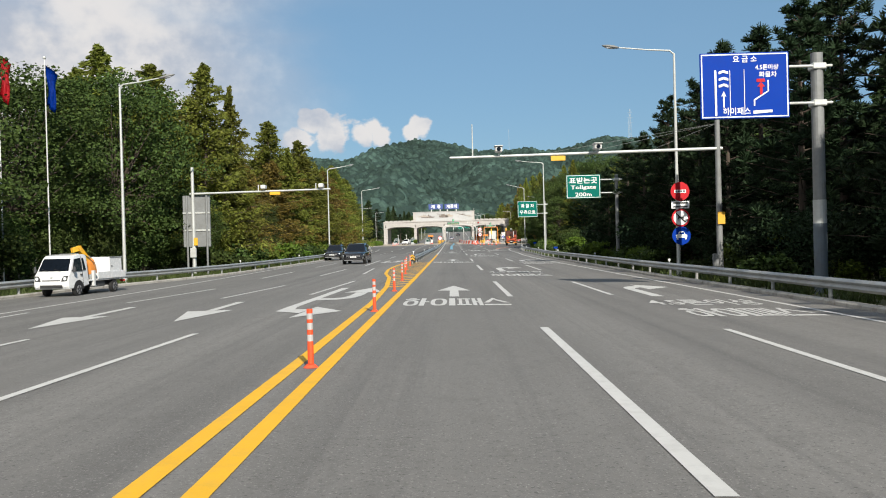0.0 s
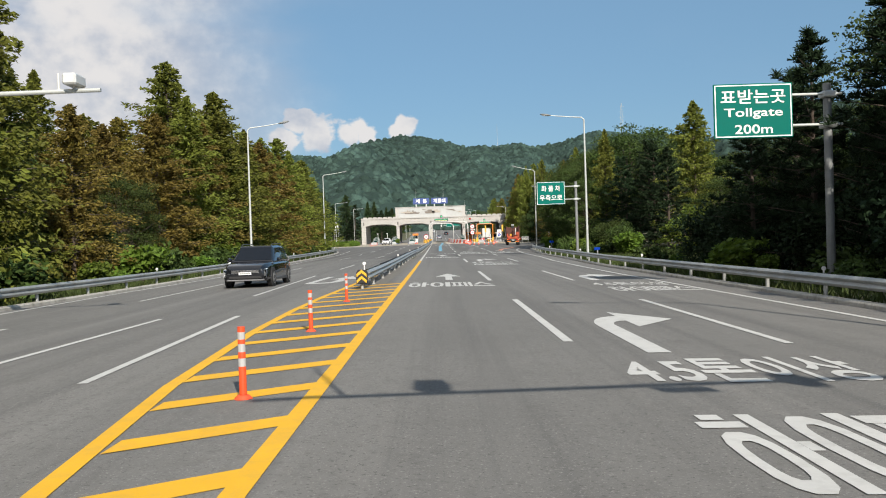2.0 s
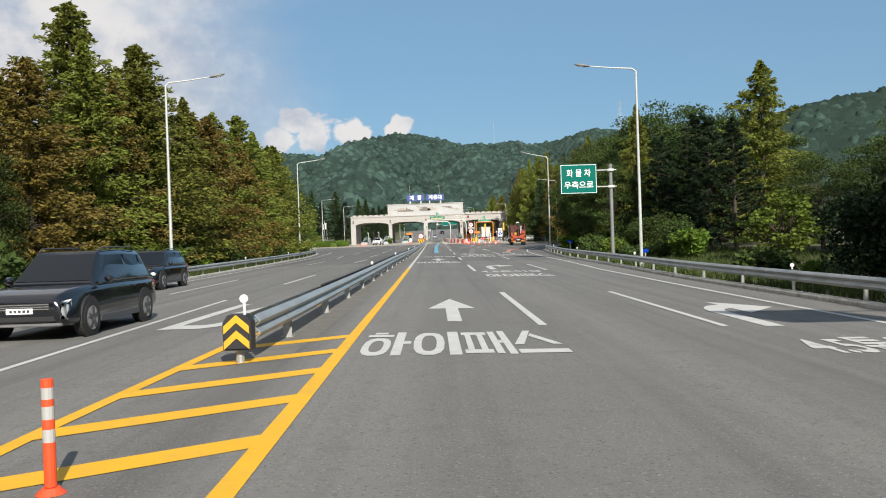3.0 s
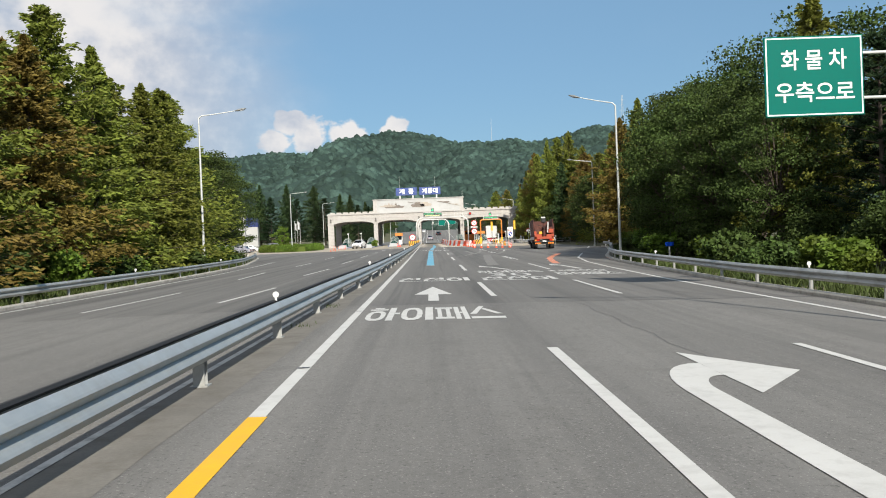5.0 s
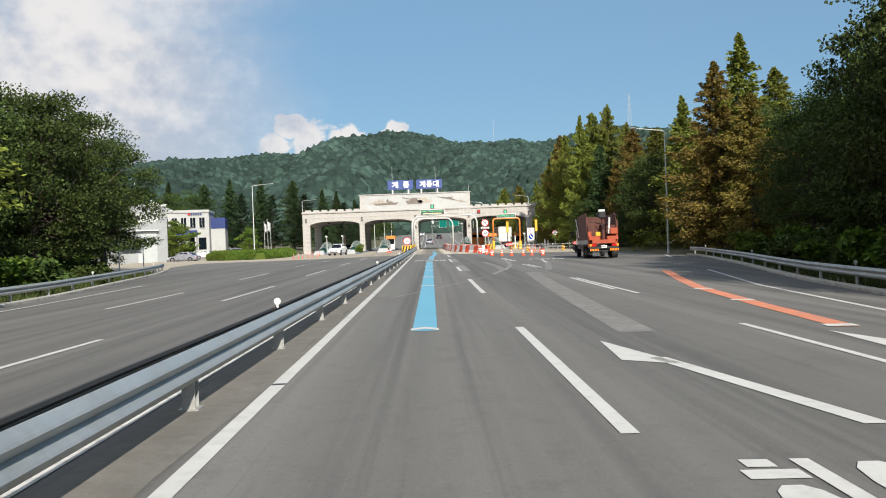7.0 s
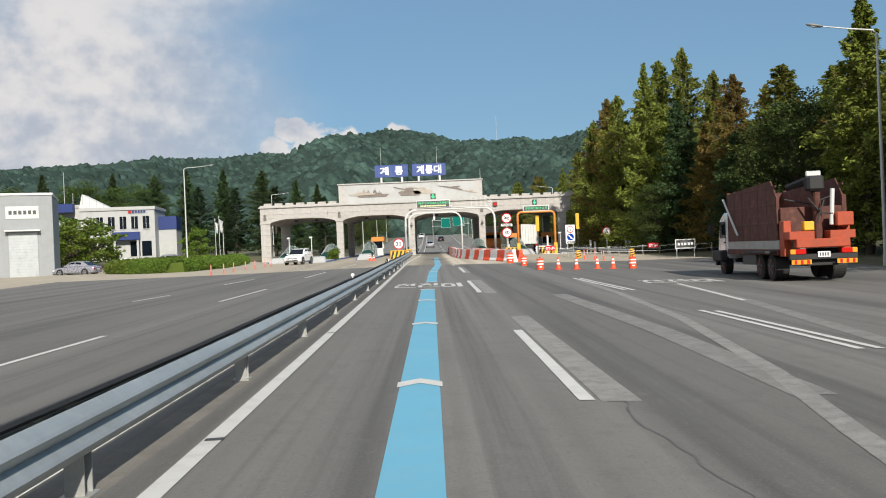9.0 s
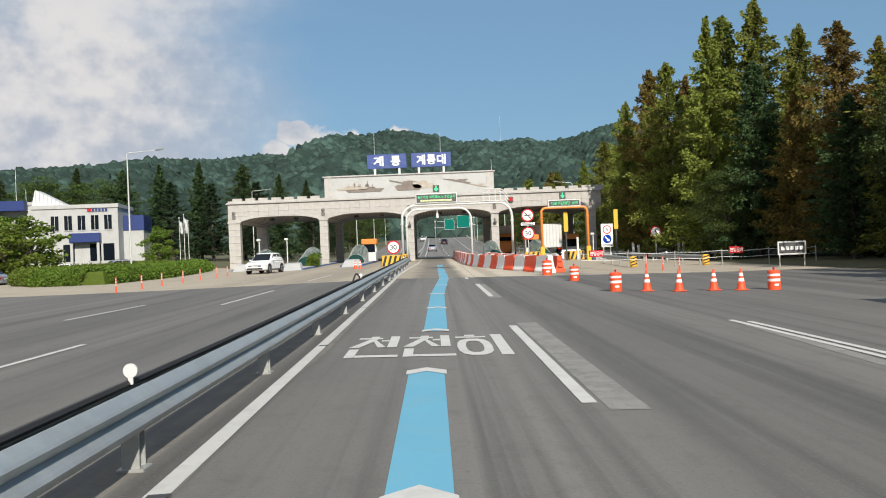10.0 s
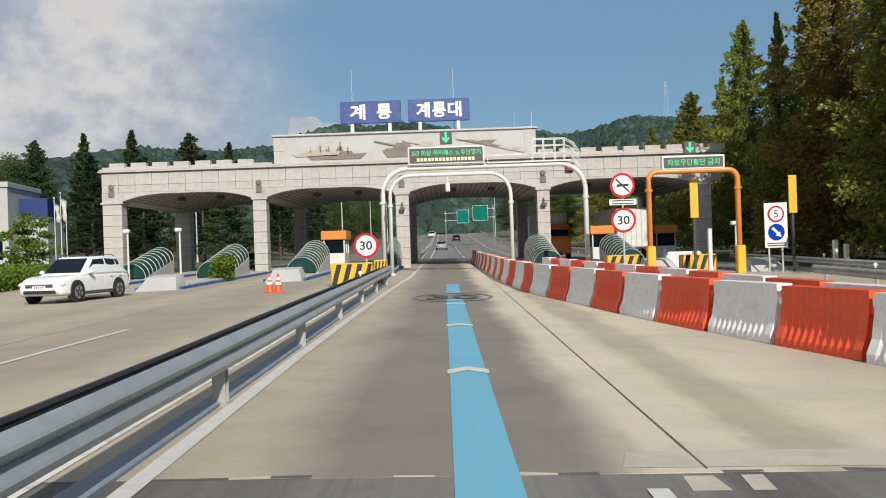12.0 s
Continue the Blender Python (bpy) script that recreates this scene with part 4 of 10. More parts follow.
for x in (-8.2, -12.4, -16.5, 6.4, 10.4, 14.6):
    shapes += strip(x, 0.018, 236.9, 300)
for y in (255, 267, 279):
    shapes += [[(x, y), (x + 4, y), (x + 4, y + 0.02), (x, y + 0.02)] for x in range(-25, 18, 4)]
mark("slab_joints", shapes, M["patch_dark"], "thin dark joints between concrete slabs", 0.007)


def between(y0, y1, w0, w1, step=3.0):
    """A ragged strip on the road between two offsets from the median's line."""
    mid = lambda y: float(np.interp(y, [66, 73, 90, 110, 122, 128, 137, 150, 190, 228, 240, 268], [-3.08, -2.98, -2.93, -2.87, -2.79, -2.66, -2.52, -2.44, -2.30, -2.10, -2.02, -1.95]))
    n = round((y1 - y0) / step)
    ys = [y0 + (y1 - y0) * k / n for k in range(n + 1)]
    out_edge = [mid(y) + w1 + crack_rng.uniform(-0.07, 0.07) for y in ys]
    return [[(mid(a) + w0, a), (oa, a), (ob, b), (mid(b) + w0, b)] for a, b, oa, ob in zip(ys, ys[1:], out_edge, out_edge[1:])]


mark("median_grit", between(68, 236, -0.25, 0.52), M["grit"], "brown grit and dust gathered along the median barrier", 0.003)


# ---- guardrails ----
def wave(u):
    """Outward bulge of the two-wave beam at height u above its lower edge."""
    return 0.012 + 0.074 * (1 - abs(u % 0.156 / 0.078 - 1) ** 1.25) if 0.001 < u < 0.311 else 0.012


W_UP = [0.312 * k / 16 for k in range(17)]
W_OUT = [(wave(u), u) for u in W_UP] + [(wave(u) - 0.011, u) for u in reversed(W_UP)]


def sweep(bm, path, outline, side=1):
    """Draws a closed outline of (out, up) along a path of points; side says to which hand it bulges."""
    rings = []
    for i, p in enumerate(path):
        a, b = Vector(path[max(i - 1, 0)]), Vector(path[min(i + 1, len(path) - 1)])
        d = (b - a).normalized()
        nrm = Vector((d.y, -d.x, 0)).normalized() * side
        rings.append([bm.verts.new(Vector(p) + nrm * o + Vector((0, 0, u))) for o, u in outline])
    n = len(outline)
    for a, b in zip(rings, rings[1:]):
        for k in range(n):
            bm.faces.new((a[k], a[(k + 1) % n], b[(k + 1) % n], b[k]))
    bm.faces.new(rings[0])
    bm.faces.new(rings[-1][::-1])
    bmesh.ops.recalc_face_normals(bm, faces=bm.faces[:])
    return bm


def along(f, y0, y1, step):
    n = max(1, round((y1 - y0) / step))
    return [(f(y0 + (y1 - y0) * k / n), y0 + (y1 - y0) * k / n) for k in range(n + 1)]


def post_mesh(h, r=0.057):
    bm = bmesh.new()
    rod(bm, (0, 0, -0.25), (0, 0, h), r, seg=10)
    bmesh.ops.create_uvsphere(bm, u_segments=10, v_segments=5, radius=r, matrix=Matrix.Translation((0, 0, h)) @ Matrix.Diagonal((1, 1, 0.5, 1)))
    return finish("post", bm, M["steel_old"])


def reflector_mesh():
    bm = bmesh.new()
    disc(bm, 0, 0, 0.095, 0.06, 0.022, 18)
    box(bm, -0.02, 0.02, -0.008, 0.008, -0.02, 0.06)
    return finish("reflector", bm, M["white_metal"])


def channel_post_mesh(h):
    """A folded steel post of H section."""
    bm = bmesh.new()
    for y0, y1, w in ((-0.075, -0.063, 0.07), (0.063, 0.075, 0.07), (-0.063, 0.063, 0.008)):
        box(bm, -w, w, y0, y1, -0.25, h)
    box(bm, -0.11, 0.11, -0.11, 0.11, -0.02, 0.022, 0.005)
    return finish("post", bm, M["steel_old"])


POST_LOW, POST_MED, REFLECTOR = post_mesh(0.66), channel_post_mesh(0.6), reflector_mesh()


def guardrail(name, f, y0, y1, side, label, reflect=20):
    """A single-sided W-beam rail on round posts along x = f(y)."""
    base = thing(name, label, "guardrail")
    path = [(x, y, gz(x, y) + 0.38) for x, y in along(f, y0, y1, 4.0)]
    bm = bmesh.new()
    sweep(bm, path, W_OUT, side)
    part("beam", bm, M["steel_old"], base, "galvanised steel W-beam")
    for k, (x, y) in enumerate(along(f, y0 + 1, y1 - 1, 4.0)):
        p = new("post", POST_LOW)
        p.parent, p.location = base, (x - side * 0.06, y, gz(x, y))
        if k % (reflect // 4) == 2:
            q = new("reflector", REFLECTOR)
            q.parent, q.location = base, (x - side * 0.02, y, gz(x, y) + 0.73)
    return base


guardrail("guardrail", lambda y: edge_right(y) + 0.15, -30, 206, -1, "galvanised W-beam guardrail below the roadside trees")
guardrail("guardrail", lambda y: edge_left(y) - 0.1, -30, 207, 1, "galvanised W-beam guardrail of the opposite carriageway")


def median_x(y):
    return float(np.interp(y, [66, 73, 90, 110, 122, 128, 137, 150, 190, 228, 240, 268], [-3.08, -2.98, -2.93, -2.87, -2.79, -2.66, -2.52, -2.44, -2.30, -2.10, -2.02, -1.95]))


def beam_low(y):
    """Height of the beams' lower edge: the rail stands higher toward the gate."""
    return float(np.interp(y, [200, 245], [0.31, 0.39]))


def median_barrier():
    base = thing("median_barrier", "double-sided steel W-beam median barrier on round posts", "guardrail")
    for side in (-1, 1):
        path = [(x + side * 0.075, y, gz(x, y) + beam_low(y)) for x, y in along(median_x, 68.2, 266.5, 4.0)]
        bm = bmesh.new()
        sweep(bm, path, [(o * 1.1, u * 1.13) for o, u in W_OUT], side)
        part("beam", bm, M["steel"], base, "galvanised steel W-beam")
    for k, (x, y) in enumerate(along(median_x, 71.2, 265.3, 5.13)):
        p = new("post", POST_MED)
        p.parent, p.location = base, (x, y, gz(x, y))
        bm = bmesh.new()
        box(bm, x - 0.075, x + 0.075, y - 0.05, y + 0.05, gz(x, y) + beam_low(y) + 0.06, gz(x, y) + beam_low(y) + 0.3, 0.01)
        part("spacer", bm, M["steel_old"], base)
        if min(abs(y - r) for r in (90.3, 110.3, 130.3, 150.3, 175.3, 200.3, 220.3, 255.3)) < 2.5:
            q = new("reflector", REFLECTOR)
            q.parent, q.location, q.scale = base, (x, y, gz(x, y) + beam_low(y) + 0.38), (0.95, 0.95, 0.95)
    bm = bmesh.new()
    tube(bm, [(x - 0.03 + 0.01 * math.sin(y * 0.7), y, gz(x, y) + beam_low(y) + 0.362 + 0.006 * math.sin(y)) for x, y in along(median_x, 76, 262, 4.0)], 0.03, 6)
    part("cable", bm, M["black"], base, "black cable lying along the top")
    bm = bmesh.new()
    tube(bm, [(median_x(218) - 0.03, 217.0 + 0.42 * k, gz(-2.1, 218) + beam_low(218) + 0.36 + 0.2 * math.sin(math.pi * k / 6)) for k in range(7)], 0.028, 6)
    part("cable_loop", bm, M["black"], base, "slack loop of black cable")
    return base


median_barrier()


def kerb(name, f, y0, y1, w, h, mat, label):
    bm = bmesh.new()
    path = [(x, y, gz(x, y)) for x, y in along(f, y0, y1, 4.0)]
    sweep(bm, path, [(-w / 2, -0.2), (w / 2, -0.2), (w / 2, h * 0.7), (w / 2 - 0.03, h), (-w / 2 + 0.03, h), (-w / 2, h * 0.7)], 1)
    return tagged(new(name, finish(name, bm, mat)), label, "kerb", kind="structure")


kerb("kerb_outer", lambda y: edge_right(y) - 0.05, -30, 206, 0.3, 0.13, M["kerb"], "dirty concrete kerb below the guardrail")
kerb("kerb_opposite", lambda y: edge_left(y) + 0.05, -30, 207, 0.3, 0.13, M["kerb"], "dirty concrete kerb below the opposite guardrail")


kerb("kerb_median", lambda y: median_x(y) - 0.1, 235, 266, 0.24, 0.05, M["kerb_blue_worn"], "faded blue painted kerb under the median barrier")


# ---- trees and shrubs ----
def leaf_cards(rng, centres, size, spread_z=0.6, long=1.7, dirs=None):
    """One bent leaf spray (two triangles) at each centre, turned at random; gives verts and faces."""
    n = len(centres)
    a = rng.normal(size=(n, 3))
    a[:, 2] *= spread_z
    if dirs is not None:
        a = dirs * 1.5 + a * 0.75
    a /= np.linalg.norm(a, axis=1, keepdims=True) + 1e-9
    b = np.cross(a, rng.normal(size=(n, 3)))
    b /= np.linalg.norm(b, axis=1, keepdims=True) + 1e-9
    s = size * rng.uniform(0.6, 1.35, size=(n, 1))
    c = np.cross(a, b)
    p0 = centres - a * s * long / 2
    p1 = centres + b * s / 2 + c * s * 0.12
    p2 = centres + a * s * long / 2
    p3 = centres - b * s / 2 + c * s * 0.12
    v = np.stack([p0, p1, p2, p3], 1).reshape(-1, 3)
    k = np.arange(n) * 4
    f = np.stack([k, k + 1, k + 2, k, k + 2, k + 3], 1).reshape(-1, 3)
    return v, f


def limbs(bm, rng, segs):
    for a, b, r0, r1 in segs:
        rod(bm, a, b, r0, r1, 6)


def tree_thing(name, label, trunk_bm, v, f, leaf):
    t = thing(name, label, "tree")
    part("trunk", trunk_bm, M["bark"], t)
    me = bpy.data.meshes.new("crown")
    me.from_pydata(v.tolist(), [], f.tolist())
    me.materials.append(leaf)
    c = new("crown", me)
    c.parent = t
    return t


def conifer(seed, height, radius, leaf, label, branches=250, cards=108, size=0.128, first=0.05, power=0.85, droop=0.10):
    """A dawn redwood: straight trunk, whorled feathery boughs, a ragged narrow cone."""
    rng = np.random.default_rng(seed)
    bm = bmesh.new()
    rod(bm, (0, 0, -0.3), (0, 0, height * 0.97), height * 0.017, 0.03, 9)
    pts, dirs = [], []
    for k in range(branches):
        u = first + (1 - first) * (k + rng.uniform(0, 1)) / branches
        az = k * 2.399 + rng.normal() * 0.35
        lobe = 1 + 0.1 * math.sin(u * 17 + seed) + 0.16 * math.sin(3 * az + seed + u * 5)
        ln = max(radius * (1 - u) ** power * rng.uniform(0.45, 1.2) * lobe, 0.12)
        z0 = u * height
        tip = np.array([math.cos(az) * ln, math.sin(az) * ln, z0 + ln * rng.uniform(-droop, 0.32)])
        rod(bm, (0, 0, z0 - 0.1), tuple(tip * np.array([0.85, 0.85, 1])), 0.035, 0.01, 4)
        m = max(7, int(cards * (0.35 + 0.9 * ln / radius)))
        t = rng.uniform(0.1, 1.12, size=m) ** 0.75
        base = np.array([0, 0, z0])
        p = base + (tip - base) * t[:, None]
        wide = 0.04 + 0.36 * ln / radius
        p += rng.normal(size=(m, 3)) * np.array([wide, wide, wide * 0.62]) * (1.1 - 0.55 * t[:, None])
        p[:, 2] -= np.abs(rng.normal(size=m)) * 0.16
        pts.append(p)
        way = (tip - base) / (np.linalg.norm(tip - base) + 1e-9)
        dirs.append(np.repeat((way + np.array([0, 0, -0.25]))[None], m, 0))
    top = np.stack([rng.normal(size=40) * 0.09, rng.normal(size=40) * 0.09, height * rng.uniform(0.93, 1.0, size=40)], 1)
    dirs.append(np.repeat(np.array([[0, 0, 1.0]]), 40, 0))
    pts = np.concatenate(pts + [top])
    v, f = leaf_cards(rng, pts, size, 0.7, 2.6, np.concatenate(dirs))
    return tree_thing("dawn_redwood", label, bm, v, f, leaf)


def broadleaf(seed, height, radius, leaf, label, clumps=92, cards=270, size=0.125):
    """A spreading tree: forked limbs and a crown of many leafy clumps with gaps."""
    rng = np.random.default_rng(seed)
    bm = bmesh.new()
    fork = height * 0.28
    rod(bm, (0, 0, -0.3), (0, 0, fork), height * 0.024, height * 0.017, 9)
    pts = []
    for k in range(clumps):
        az = k * 2.399 + rng.normal() * 0.3
        u = (k + 0.5) / clumps
        z = height * (0.2 + 0.76 * u) + rng.normal() * 0.35
        w = math.sqrt(max(0.02, 1 - ((z / height - 0.5) / 0.55) ** 2))
        r = radius * w * rng.uniform(0.35, 1.08)
        c = np.array([math.cos(az) * r, math.sin(az) * r, z])
        rod(bm, (0, 0, fork * rng.uniform(0.8, 1.6)), tuple(c * 0.92), 0.06, 0.015, 5)
        d = rng.normal(size=(cards, 3))
        d /= np.linalg.norm(d, axis=1, keepdims=True)
        rad = radius * rng.uniform(0.2, 0.34)
        p = c + d * rad * rng.uniform(0.35, 1.08, size=(cards, 1)) * np.array([1.2, 1.2, 0.48])
        pts.append(p)
    v, f = leaf_cards(rng, np.concatenate(pts), size, 0.55, 1.35)
    return tree_thing("broadleaf_tree", label, bm, v, f, leaf)


def pine(seed, height, radius, leaf, label, branches=72, size=0.3):
    """A white pine: tiers of upswept boughs that end in needle tufts, with an open, uneven outline."""
    rng = np.random.default_rng(seed)
    bm = bmesh.new()
    rod(bm, (0, 0, -0.3), (0, 0, height * 0.98), height * 0.018, 0.035, 9)
    pts = []
    for k in range(branches):
        u = 0.06 + 0.92 * (k + rng.uniform(0, 1)) / branches
        az = k * 2.399 + rng.normal() * 0.4
        ln = max(radius * (1 - u) ** 0.62 * rng.uniform(0.55, 1.15), 0.5)
        z0 = u * height
        lift = rng.uniform(-0.05, 0.28) + 0.3 * u
        tip = np.array([math.cos(az) * ln, math.sin(az) * ln, z0 + ln * lift])
        rod(bm, (0, 0, z0 - 0.1), tuple(tip), 0.045, 0.012, 4)
        for j in range(int(5 + 9 * ln / radius)):
            t = rng.uniform(0.25, 1.05)
            side = rng.normal() * 0.3 * ln * (1.1 - t)
            c = np.array([0, 0, z0]) + (tip - np.array([0, 0, z0])) * t + np.array([-math.sin(az) * side, math.cos(az) * side, 0.1 + rng.normal() * 0.12])
            d = rng.normal(size=(24, 3))
            d[:, 2] = np.abs(d[:, 2]) * 0.8
            d /= np.linalg.norm(d, axis=1, keepdims=True)
            pts.append((c, d * rng.uniform(0.28, 0.5)))
    cs = np.concatenate([np.repeat(c[None], len(d), 0) for c, d in pts])
    ds = np.concatenate([d for c, d in pts])
    w = np.cross(ds, rng.normal(size=ds.shape))
    w /= np.linalg.norm(w, axis=1, keepdims=True)
    w *= 0.058
    v = np.stack([cs - w * 0.6, cs + w * 0.6, cs + ds + w * 0.35, cs + ds - w * 0.35], 1).reshape(-1, 3)
    k = np.arange(len(cs)) * 4
    f = np.stack([k, k + 1, k + 2, k, k + 2, k + 3], 1).reshape(-1, 3)
    return tree_thing("white_pine", label, bm, v, f, leaf)


def shrub(seed, height, radius, leaf, label, cards=1500, size=0.16, name="shrub"):
    rng = np.random.default_rng(seed)
    bm = bmesh.new()
    pts = []
    for k in range(14):
        az = rng.uniform(0, 6.28)
        c = np.array([math.cos(az) * radius * rng.uniform(0, 0.75), math.sin(az) * radius * rng.uniform(0, 0.75), height * rng.uniform(0.25, 0.8)])
        rod(bm, (0, 0, -0.1), tuple(c), 0.03, 0.01, 4)
        d = rng.normal(size=(cards // 14, 3))
        d /= np.linalg.norm(d, axis=1, keepdims=True)
        pts.append(c + d * radius * 0.42 * rng.uniform(0.3, 1.1, size=(cards // 14, 1)))
    p = np.concatenate(pts)
    p[:, 2] = np.maximum(p[:, 2], 0.05)
    v, f = leaf_cards(rng, p, size, 0.7, 1.5)
    t = thing(name, label, "shrub")
    part("stem", bm, M["bark"], t)
    me = bpy.data.meshes.new("foliage")
    me.from_pydata(v.tolist(), [], f.tolist())
    me.materials.append(leaf)
    c = new("foliage", me)
    c.parent = t
    return t


GREEN = "tall feathery dawn redwood with yellow-green foliage"
BROWN = "dawn redwood with foliage turning rusty brown"
MASTERS = {
    "s1": conifer(1, 15.0, 4.9, M["leaf_sequoia"], GREEN, power=0.6),
    "s2": conifer(2, 15.0, 4.5, M["leaf_sequoia"], GREEN, power=0.8),
    "s3": conifer(3, 15.0, 4.8, M["leaf_sequoia"], GREEN, power=0.55),
    "r1": conifer(4, 15.0, 4.8, M["leaf_sequoia_brown"], BROWN, power=0.62),
    "r2": conifer(5, 15.0, 4.5, M["leaf_sequoia_brown"], BROWN, power=0.75),
    "c1": conifer(14, 15.0, 3.7, M["leaf_conifer"], "tall dark green conical conifer", power=0.75),
    "c2": conifer(15, 15.0, 4.2, M["leaf_conifer"], "broad dark green conifer", power=0.62),
    "b1": broadleaf(6, 11.0, 4.4, M["leaf_broad"], "spreading dark green broadleaf tree"),
    "b2": broadleaf(7, 11.0, 4.0, M["leaf_broad"], "dense green broadleaf tree"),
    "b3": broadleaf(8, 5.0, 2.6, M["leaf_hedge"], "small light green broadleaf tree", clumps=34, cards=100, size=0.2),
    "p1": pine(9, 14.0, 4.4, M["leaf_pine"], "dark bluish green pine with upswept boughs"),
    "p2": pine(10, 14.0, 3.8, M["leaf_pine"], "dark green pine with an uneven open crown"),
    "u1": shrub(11, 1.6, 1.3, M["leaf_broad"], "bushy green roadside shrub"),
    "u3": shrub(16, 4.0, 2.6, M["leaf_pine"], "dense dark evergreen thicket under the trees", cards=8400, size=0.125),
    "u4": shrub(17, 4.4, 2.5, M["leaf_broad"], "dense dark green thicket under the trees", cards=8400, size=0.125),
    "u2": shrub(12, 1.8, 1.1, M["leaf_hedge"], "light green roadside shrub"),
}
HEIGHT = {"c1": 15, "c2": 15, "s1": 15, "s2": 15, "s3": 15, "r1": 15, "r2": 15, "b1": 11, "b2": 11, "b3": 5, "p1": 14, "p2": 14, "u1": 1.9, "u2": 2.1, "u3": 4.4, "u4": 4.8}
used_masters = set()
tree_rng = random.Random(5)


def plant(kind, x, y, height, wide=1.0, group=""):
    s = height / HEIGHT[kind]
    m = Matrix.Translation((x, y, ground_z(x, y) - 0.05)) @ Matrix.Rotation(tree_rng.uniform(0, 6.28), 4, "Z") @ Matrix.Diagonal((s * wide, s * wide, s, 1))
    master = MASTERS[kind]
    if kind not in used_masters:
        used_masters.add(kind)
        master.matrix_basis = m
        ob = master
    else:
        was = master.matrix_basis.copy()
        master.matrix_basis = Matrix()
        ob = copy_thing(master, m)
        master.matrix_basis = was
    if group:
        tagged(ob, group=group)
    return ob


ROW_W, ROW_E = "trees along the opposite carriageway", "trees along the near carriageway"
# behind the parked truck and the first lamp
for kind, x, y, h, w in (("b1", -33, 62, 12, 1.2), ("b2", -37, 72, 13, 1.2), ("b1", -29.5, 73, 13.5, 1.0), ("b2", -40, 58, 11, 1.2), ("b2", -44, 66, 12.5, 1.2), ("b1", -28, 84, 12, 0.9), ("b2", -47, 48, 13, 1.1),
                         ("s1", -26.9, 66, 17.4, 1.0), ("s3", -23.0, 66.5, 16.0, 1.0), ("s1", -19.2, 67.5, 16.3, 0.8), ("s2", -17.7, 69.5, 14.8, 0.7), ("r1", -21.3, 71, 14, 0.9), ("s3", -20.5, 76, 12, 0.9), ("r1", -19.4, 82, 9.5, 1.0), ("s3", -25, 76, 15, 1.0), ("s1", -39, 90, 20.5, 1.0), ("s3", -33.5, 94, 18.5, 1.0), ("s2", -30, 101, 15, 1.0), ("s1", -28.5, 106, 12.5, 1.1), ("r1", -35, 100, 18, 1.0), ("s3", -43, 98, 18, 1.0), ("s2", -48, 88, 17, 1.1), ("s3", -23.6, 112, 17.8, 1.0), ("s1", -20.2, 114.5, 15.6, 1.0), ("r1", -26.5, 108, 12.5, 1.1), ("b2", -23, 88, 7, 0.9), ("b1", -21, 94, 6.5, 0.9),
                         ("b1", -24, 78, 6, 0.8), ("b2", -20.5, 84, 5, 0.8), ("r1", -23.5, 97, 10.5, 1.0)):
    if y < 80 and kind[0] == "b":
        x, y = x * 0.78, y * 0.8
    plant(kind, x, y, h, w, ROW_W)
# close row of redwoods along the opposite guardrail
for kind, x, y, h, w in (("r1", -20.5, 99, 11.5, 1.1), ("s2", -19.6, 104, 13.5, 1.1), ("r2", -19.5, 108, 12, 1.1), ("s1", -19.2, 112, 13.5, 1.1), ("s3", -21, 116, 14, 1.0), ("s2", -19.0, 121, 13, 1.1), ("r1", -18.8, 127, 12.5, 1.1), ("s1", -19.6, 132, 13.5, 1.0), ("r2", -18.6, 137, 12, 1.15),
                         ("s3", -19.5, 141, 14.5, 1.0), ("r1", -22.5, 136, 14, 1.0), ("s2", -19.0, 146, 13.5, 1.1), ("s1", -20, 150.5, 12.8, 1.1), ("s2", -19.2, 155, 13.0, 1.1), ("s3", -19.6, 160, 13.5, 1.05), ("s1", -20.4, 165, 14, 1.0), ("r2", -24, 146, 14, 1.0), ("s1", -25, 154, 14, 1.0),
                         ("s3", -26, 164, 14, 1.0), ("s1", -25, 128, 15, 1.0), ("r1", -26, 120, 15, 1.0)):
    plant(kind, x, y, h, w, ROW_W)
for kind, x, y, h, w in (("b1", -23.5, 174, 10.5, 0.95), ("b2", -25, 181, 11, 0.95), ("b1", -27, 188, 10, 0.95), ("b2", -30, 176, 11.5, 1.0), ("b1", -24.3, 191, 11.5, 1.0), ("b2", -24.6, 199, 10.8, 1.0), ("b2", -23.0, 184, 11.5, 0.9), ("b2", -29, 196, 9, 0.9), ("b1", -34, 186, 11, 1.0), ("s2", -33, 170, 13, 1.0), ("b1", -40, 198, 9, 1.0), ("b2", -37, 208, 8, 0.9), ("b1", -30.5, 214, 8.5, 0.9), ("b2", -34, 220, 7.5, 0.9)):
    plant(kind, x, y, h, w, ROW_W)
